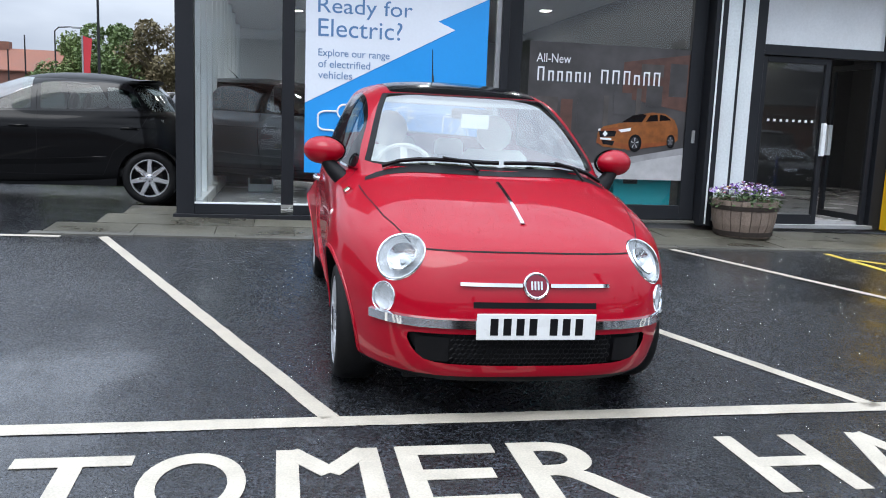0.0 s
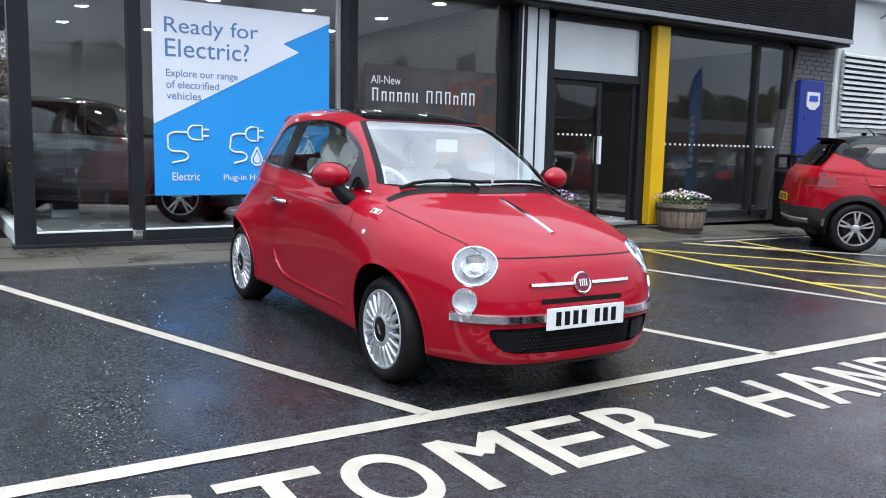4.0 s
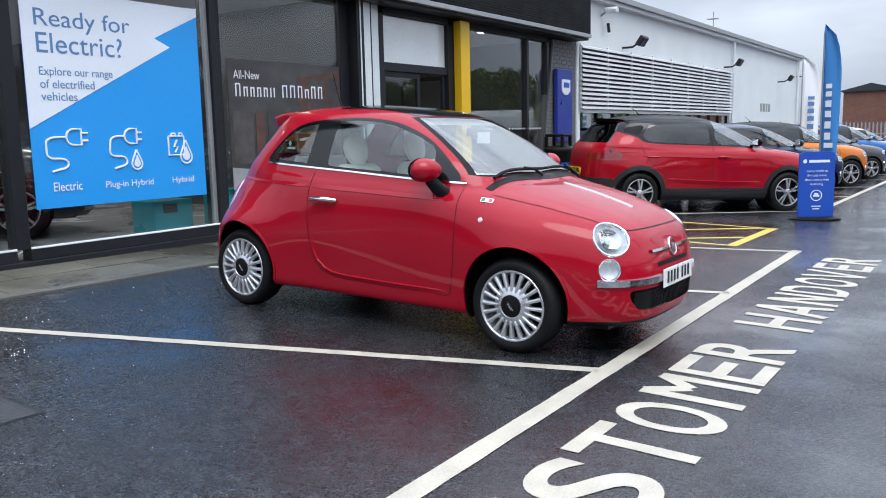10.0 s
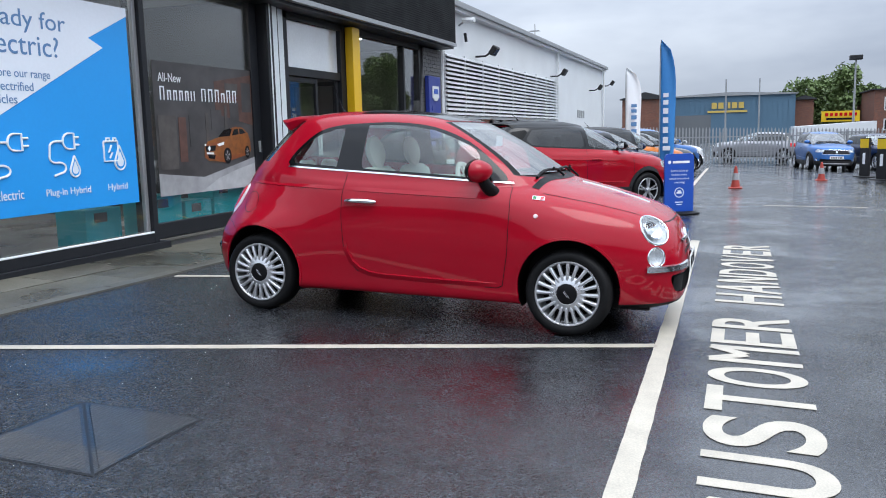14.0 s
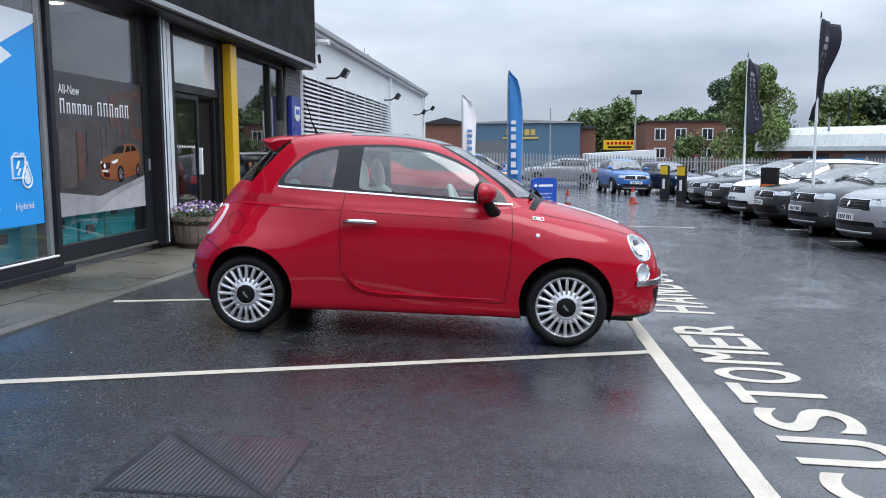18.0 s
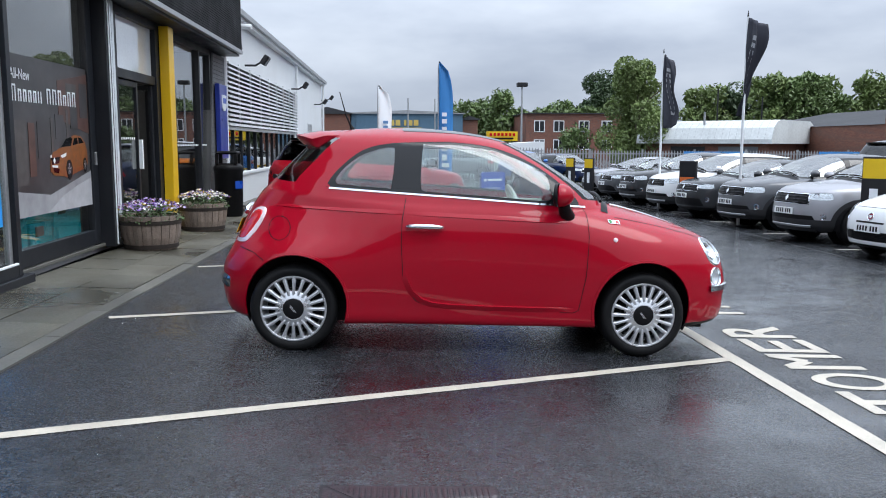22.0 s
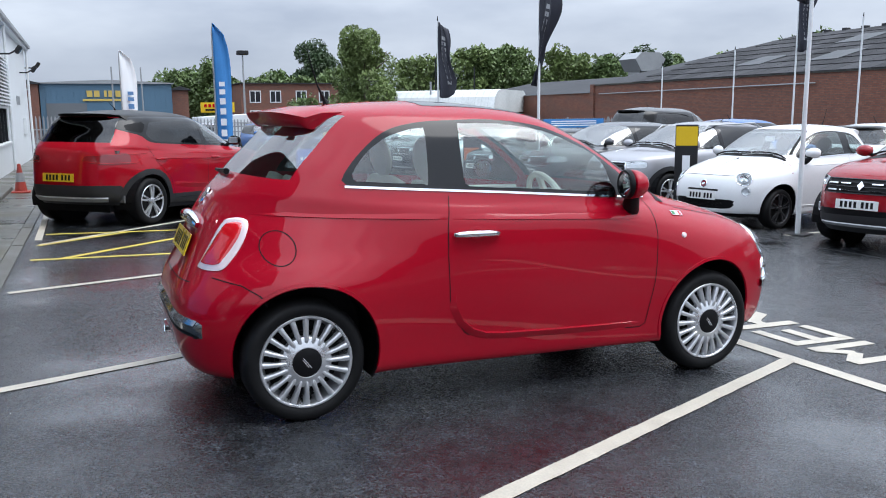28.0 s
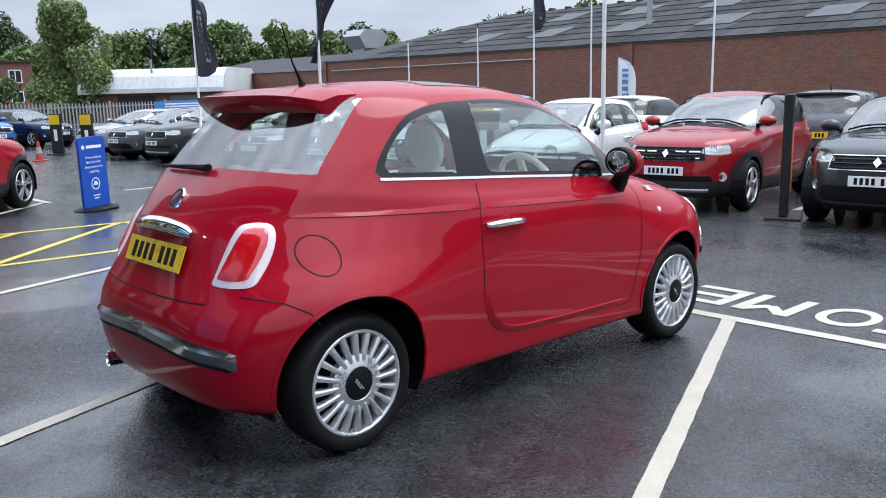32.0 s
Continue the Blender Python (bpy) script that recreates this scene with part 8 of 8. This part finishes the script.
# white-roofed brick unit
unit = empty("roofed_unit", pose(56.2, -13.2, -.45, 0, 0, 226), "low brick unit with a curved white metal roof", "building")
part("wall", boxes((0, 9.0, -.0, 8, 0, 2.0)), BRICK_R, unit)
roofp = [(-.6, 1.95), (-.6, 2.25), (-.2, 3.05), (.4, 3.45), (1.4, 3.6), (7.4, 3.6), (8.4, 3.2), (8.6, 1.95)]
part("roof", prism(roofp, 10.0, "x", -.5), material("aged_white_sheet", (.56, .58, .57), .55, 0, .18, .5, 6), unit)
for i in range(21):
    part("roof_seam", tube([(-.5 + i * .5, a, b + .015) for a, b in roofp[1:6]], .009, 4), GALV, unit)
for x0, x1 in ((2.0, 4.6), (5.6, 8.4)):
    part("shutter", boxes((x0, x1, -.06, .02, .0, 1.75)), SHUTTER if x0 > 5 else DARKMETAL, unit)
part("vent_pipe", tube([(4.4, .2, 3.2), (4.4, .2, 4.2)], .08, 6), GALV, unit)

# long brick warehouse
ware = empty("warehouse", Matrix(), "long red brick warehouse with a grey sheet roof", "building")
part("wall", boxes((-45, 45, -25.3, -25, -.8, 3.2), (44.7, 45, -48, -25.3, -.8, 3.2), (45, 66, -25.5, -25.2, -.8, 2.75)), BRICK_R, ware)
part("coping", boxes((-45, 45.1, -25.35, -24.94, 3.2, 3.3)), KERB, ware)
part("pier", boxes((20.2, 20.6, -25, -24.9, -.8, 3.2)), BRICK_R, ware)
part("pier", boxes((44.6, 45.0, -25, -24.86, -.8, 3.3)), BRICK_R, ware)
bm = bmesh.new()
q = [bm.verts.new(p) for p in ((-45, -24.9, 3.25), (45.2, -24.9, 3.25), (39, -37, 6.35), (-45, -37, 6.35), (45.2, -49, 3.25), (-45, -49, 3.25))]
bm.faces.new((q[0], q[1], q[2], q[3]))
bm.faces.new((q[3], q[2], q[4], q[5]))
bm.faces.new((q[1], q[4], q[2]))
bm.faces.new((q[0], q[3], q[5]))
bm.faces.new((q[0], q[5], q[4], q[1]))
part("roof", bm, ROOF_G, ware)
part("low_roof", prism([(-25.6, 2.75), (-25.1, 2.75), (-33, 4.2), (-33, 4.05)], 22, "x", 45.2), ROOF_G, ware)
SHEETS = by_island(material("roof_sheets", (.040, .040, .043), .8, 0, .35, .5, 8, .1, spec=.15), .45)
slope = Vector((0, -12.1, 3.1)).normalized()
up = Vector((0, 3.1, 12.1)).normalized()
vv, ff = [], []
rnd = random.Random(8)
for i in range(72):
    for j in range(8):
        o = Vector((-33 + i * 1.02 + (.5 if j % 2 else 0), -24.92, 3.26)) + slope * (j * 1.56)
        if o.x + 1 > 45 - j * .8:
            continue
        c = [o + up * .05, o + Vector((.98, 0, 0)) + up * .05, o + Vector((.98, 0, 0)) + slope * 1.6 + up * .012, o + slope * 1.6 + up * .012]
        k = len(vv)
        vv += [tuple(p) for p in c] + [tuple(p - up * .03) for p in c]
        ff += [(k, k + 1, k + 2, k + 3), (k, k + 4, k + 5, k + 1), (k + 1, k + 5, k + 6, k + 2), (k + 3, k + 2, k + 6, k + 7), (k, k + 3, k + 7, k + 4)]
me = bpy.data.meshes.new("roof_sheet")
me.from_pydata(vv, [], ff)
me.materials.append(SHEETS)
ob = new("roof_sheet", me)
ob.parent = ware
tagged(ob, kind="stuff")
SKYL = material("rooflight", (.085, .09, .095), .6, 0, .25, 1, 20, spec=.2)
nrm = Vector((0, 3.1, 12.1)).normalized()
for i in range(13):
    for row, (t0, t1) in enumerate(((.22, .40), (.60, .78))):
        x = -30 + i * 5.2 + (2.4 if row else 0)
        if x > 34:
            continue
        bm = bmesh.new()
        c = [Vector((xx, -24.9 - 12.1 * t, 3.25 + 3.1 * t)) + nrm * .075 for t in (t0, t1) for xx in (x, x + 1.9)]
        vs = [bm.verts.new(p) for p in c] + [bm.verts.new(p - nrm * .07) for p in c]
        for fcs in ((0, 1, 3, 2), (4, 6, 7, 5), (0, 4, 5, 1), (1, 5, 7, 3), (3, 7, 6, 2), (2, 6, 4, 0)):
            bm.faces.new([vs[k] for k in fcs])
        part("rooflight", bm, SKYL, ware)
bm = bmesh.new()
for i in range(60):
    box(bm, -45 + i * 1.4, -44.7 + i * 1.4, -37.2, -36.8, 6.32, 6.48)
tagged(part("ridge_cap", bm, ROOF_G, ware), kind="stuff")
part("flue", tube([(22, -29, 4.0), (22, -29, 5.6)], .14, 8), GALV, ware)
part("flue_cowl", tube([(22, -29, 5.6), (22, -29, 6.0)], .22, 8), GALV, ware)
part("wall_pipe", tube([(26, -24.9, 2.75), (44, -24.9, 2.65)], .035, 6), GALV, ware)
rv = empty("roof_ventilator", pose(61.4, -41.4, 0), "grey metal roof ventilator", "ventilator")
part("vent_stack", boxes((-.9, .9, -.9, .9, -.8, 5.2)), GALV, rv)
part("vent_cowl", prism([(-1.0, 5.1), (1.0, 5.1), (1.7, 6.2), (1.0, 6.8), (-1.0, 6.8), (-1.7, 6.2)], 2.6, "x", -1.3), GALV, rv)

lamp = empty("street_lamp", pose(66, -5.2, -.5), "tall grey floodlight column", "lamp post")
part("column", tube([(0, 0, 0), (0, 0, 6.8)], [.11, .06], 8), GALV, lamp)
part("lamp_head", boxes((-.35, .35, -.45, .45, 6.8, 7.15), bevel=.05), DARKMETAL, lamp)
for x, y, h in ((80, 4.4, 6.0), (70, -24, 6.5), (74, -30, 6.0), (90, 1.2, 6.5)):
    tagged(finish("utility_pole", tube([(x, y, -.5), (x, y, h)], [.10, .07], 6), DARKMETAL if y < -20 else GALV), "slim utility pole in the distance", "utility pole")


# ---------------------------------------------------------------- trees and bushes
def crown_mesh(seed, height, radius, count, leaf, low=.25, lobes=24):
    rnd = random.Random(seed)
    blobs = []
    for i in range(lobes):
        t = rnd.random()
        rr = radius * (.95 - .65 * abs(t - .35) ** 1.2) * rnd.uniform(.25, .85)
        a = rnd.uniform(0, 6.283)
        blobs.append((Vector((rr * math.cos(a), rr * math.sin(a), height * (low + (1 - low) * t * .92))), radius * rnd.uniform(.26, .46)))
    v, f = [], []
    for i in range(count):
        c, r = blobs[rnd.randrange(lobes)]
        d = Vector((rnd.gauss(0, 1), rnd.gauss(0, 1), rnd.gauss(0, .8)))
        p = c + d.normalized() * r * rnd.uniform(.55, 1.08) ** .6
        rot = Euler((rnd.uniform(-1.2, 1.2), rnd.uniform(-1.2, 1.2), rnd.uniform(0, 6.28))).to_matrix()
        s = leaf * rnd.uniform(.6, 1.3)
        k = len(v)
        for q in ((-s, 0, 0), (-.3 * s, -.55 * s, .12 * s), (s, 0, 0), (.3 * s, .55 * s, -.12 * s)):
            v.append(tuple(p + rot @ Vector(q)))
        f.append((k, k + 1, k + 2, k + 3))
    me = bpy.data.meshes.new("crown")
    me.from_pydata(v, [], f)
    return me


def tree(x, y, z, h, r, mat, seed, label, count=5200, leaf=.17, low=.22):
    t = empty("tree", pose(x, y, z), label, "tree")
    rnd = random.Random(seed)
    bm = tube([(0, 0, 0), (.05, .03, h * .25), (-.04, .06, h * .5), (.0, 0, h * .8)], [h * .028, h * .022, h * .014, h * .004], 8)
    part("trunk", bm, BARK, t, smooth=True)
    for i in range(7):
        a, z0 = rnd.uniform(0, 6.28), h * rnd.uniform(.25, .6)
        part("limb", tube([(0, 0, z0), (.35 * r * math.cos(a), .35 * r * math.sin(a), z0 + h * .12), (.7 * r * math.cos(a), .7 * r * math.sin(a), z0 + h * .2)], [h * .010, h * .007, h * .003], 5), BARK, t)
    me = crown_mesh(seed, h, r, count, leaf, low)
    me.materials.append(mat)
    ob = new("crown", me)
    ob.parent = t
    return t


tree(57.5, -12.9, -.5, 8.6, 2.9, TREELEAF[2], 5, "tall light green tree with an uneven crown", 26000, .125, .12)
tree(130, -28.4, -.6, 13.0, 4.7, TREELEAF[1], 6, "dark green dense tree behind the brick building", 18000, .26, .25)
rnd = random.Random(77)
for i in range(34):
    y = -6.5 - i * 2.7 + rnd.uniform(-1, 1)
    x = 128 + rnd.uniform(-6, 10) - (18 if y < -38 else 0)
    h = 7.4 + rnd.uniform(-.9, 1.4) + (3.2 if y < -38 else 0) + (1.0 if y > -12 else 0)
    tree(x, y, -.6, h, 4.0 + rnd.uniform(-.5, .9), TREELEAF[rnd.choice((0, 0, 1, 2))], 100 + i, "green tree in the far tree belt", 4200, .34, .10)
for i in range(12):
    a = -46 - i * 7
    tree(a * .0 + 62 - i * 9.5, -62 - rnd.uniform(0, 8), -.6, 9.5 + rnd.uniform(-1, 1.5), 4.2, TREELEAF[rnd.choice((0, 1, 2))], 150 + i, "green tree behind the warehouse roof", 3400, .38, .10)
for x, y, h, r, m, sd in ((-12.2, 56, 5.6, 2.4, 2, 31), (-10.2, 55, 6.6, 2.6, 0, 32), (-7.4, 54, 7.0, 2.7, 3, 33), (-4.4, 56, 6.6, 3.0, 3, 34), (-1.0, 58, 6.4, 3.4, 1, 35), (-15.5, 60, 4.2, 2.6, 0, 36)):
    tree(x, y, .2, h, r, TREELEAF[m], sd, "bushy roadside tree in full leaf", 15000, .115, .08)
tree(60, -8.6, -.5, 3.2, 1.8, TREELEAF[0], 42, "low green bush by the fence", 1600, .16, .05)

# beyond the showroom's side
for i, (x, y) in enumerate(((-31, 92), (-45, 95))):
    hs = far_block("house", "brick house with a red tiled roof", x, x + 11, y, y + 8, .2, 5.2, BRICK_R, ROOF_T, 2.4)
    part("chimney", boxes((x + 2, x + 3, y + 3.6, y + 4.6, 6.6, 8.4)), BRICK_R, hs)
    part("chimney", boxes((x + 8, x + 9, y + 3.6, y + 4.6, 6.6, 8.4)), BRICK_R, hs)
    for k in range(3):
        part("window", boxes((x + 1.2 + 3.4 * k, x + 2.7 + 3.4 * k, y - .05, y + .02, 1.4, 2.9)), MESHGLASS, hs)
sl = empty("street_lamp", pose(-17.2, 70, .2), "tall street lamp with a side arm", "lamp post")
part("column", tube([(0, 0, 0), (0, 0, 7.3), (.3, 0, 7.6), (1.4, 0, 7.7)], [.09, .06, .05, .04], 6), DARKMETAL, sl)
part("lamp_head", boxes((1.2, 2.0, -.12, .12, 7.58, 7.74), bevel=.03), GALV, sl)
for x, y, h in ((-9.6, 48, 12), (-20.5, 74, 7.4), (-21.8, 74, 6.2), (-23.5, 74, 9)):
    tagged(finish("utility_pole", tube([(x, y, .2), (x, y, h)], [.09, .06], 6), DARKMETAL), "dark utility pole in the distance", "utility pole")
rf = empty("flagpole", pose(-6.3, 29, .2), "short pole with a hanging red flag", "flagpole")
part("pole", tube([(0, 0, 0), (0, 0, 3.6)], .03, 6), GALV, rf)
part("flag_cloth", prism([(0, 1.7), (.16, 1.62), (.27, 1.9), (.22, 2.6), (.30, 3.5), (0, 3.6)], .01, "y", 0), FLAG_RED, rf)
bs = tagged(finish("sign_board", boxes((-12.3, -11.4, 31, 31.1, 1.9, 4.1)), SIGN_NAVY), "blue sign board on a white post", "sign board")
part("sign_post", boxes((-11.3, -11.15, 31, 31.1, .2, 4.1)), WHITEMETAL, bs)
# unseen brick wall, added on the road side to darken what paint and ground reflect
tagged(finish("wall_reflection_block", boxes((-34.5, -34.0, -60, 40, -.6, 5.2)), BRICK_R), "unseen plain red brick wall added to darken reflections", "wall", kind="structure")
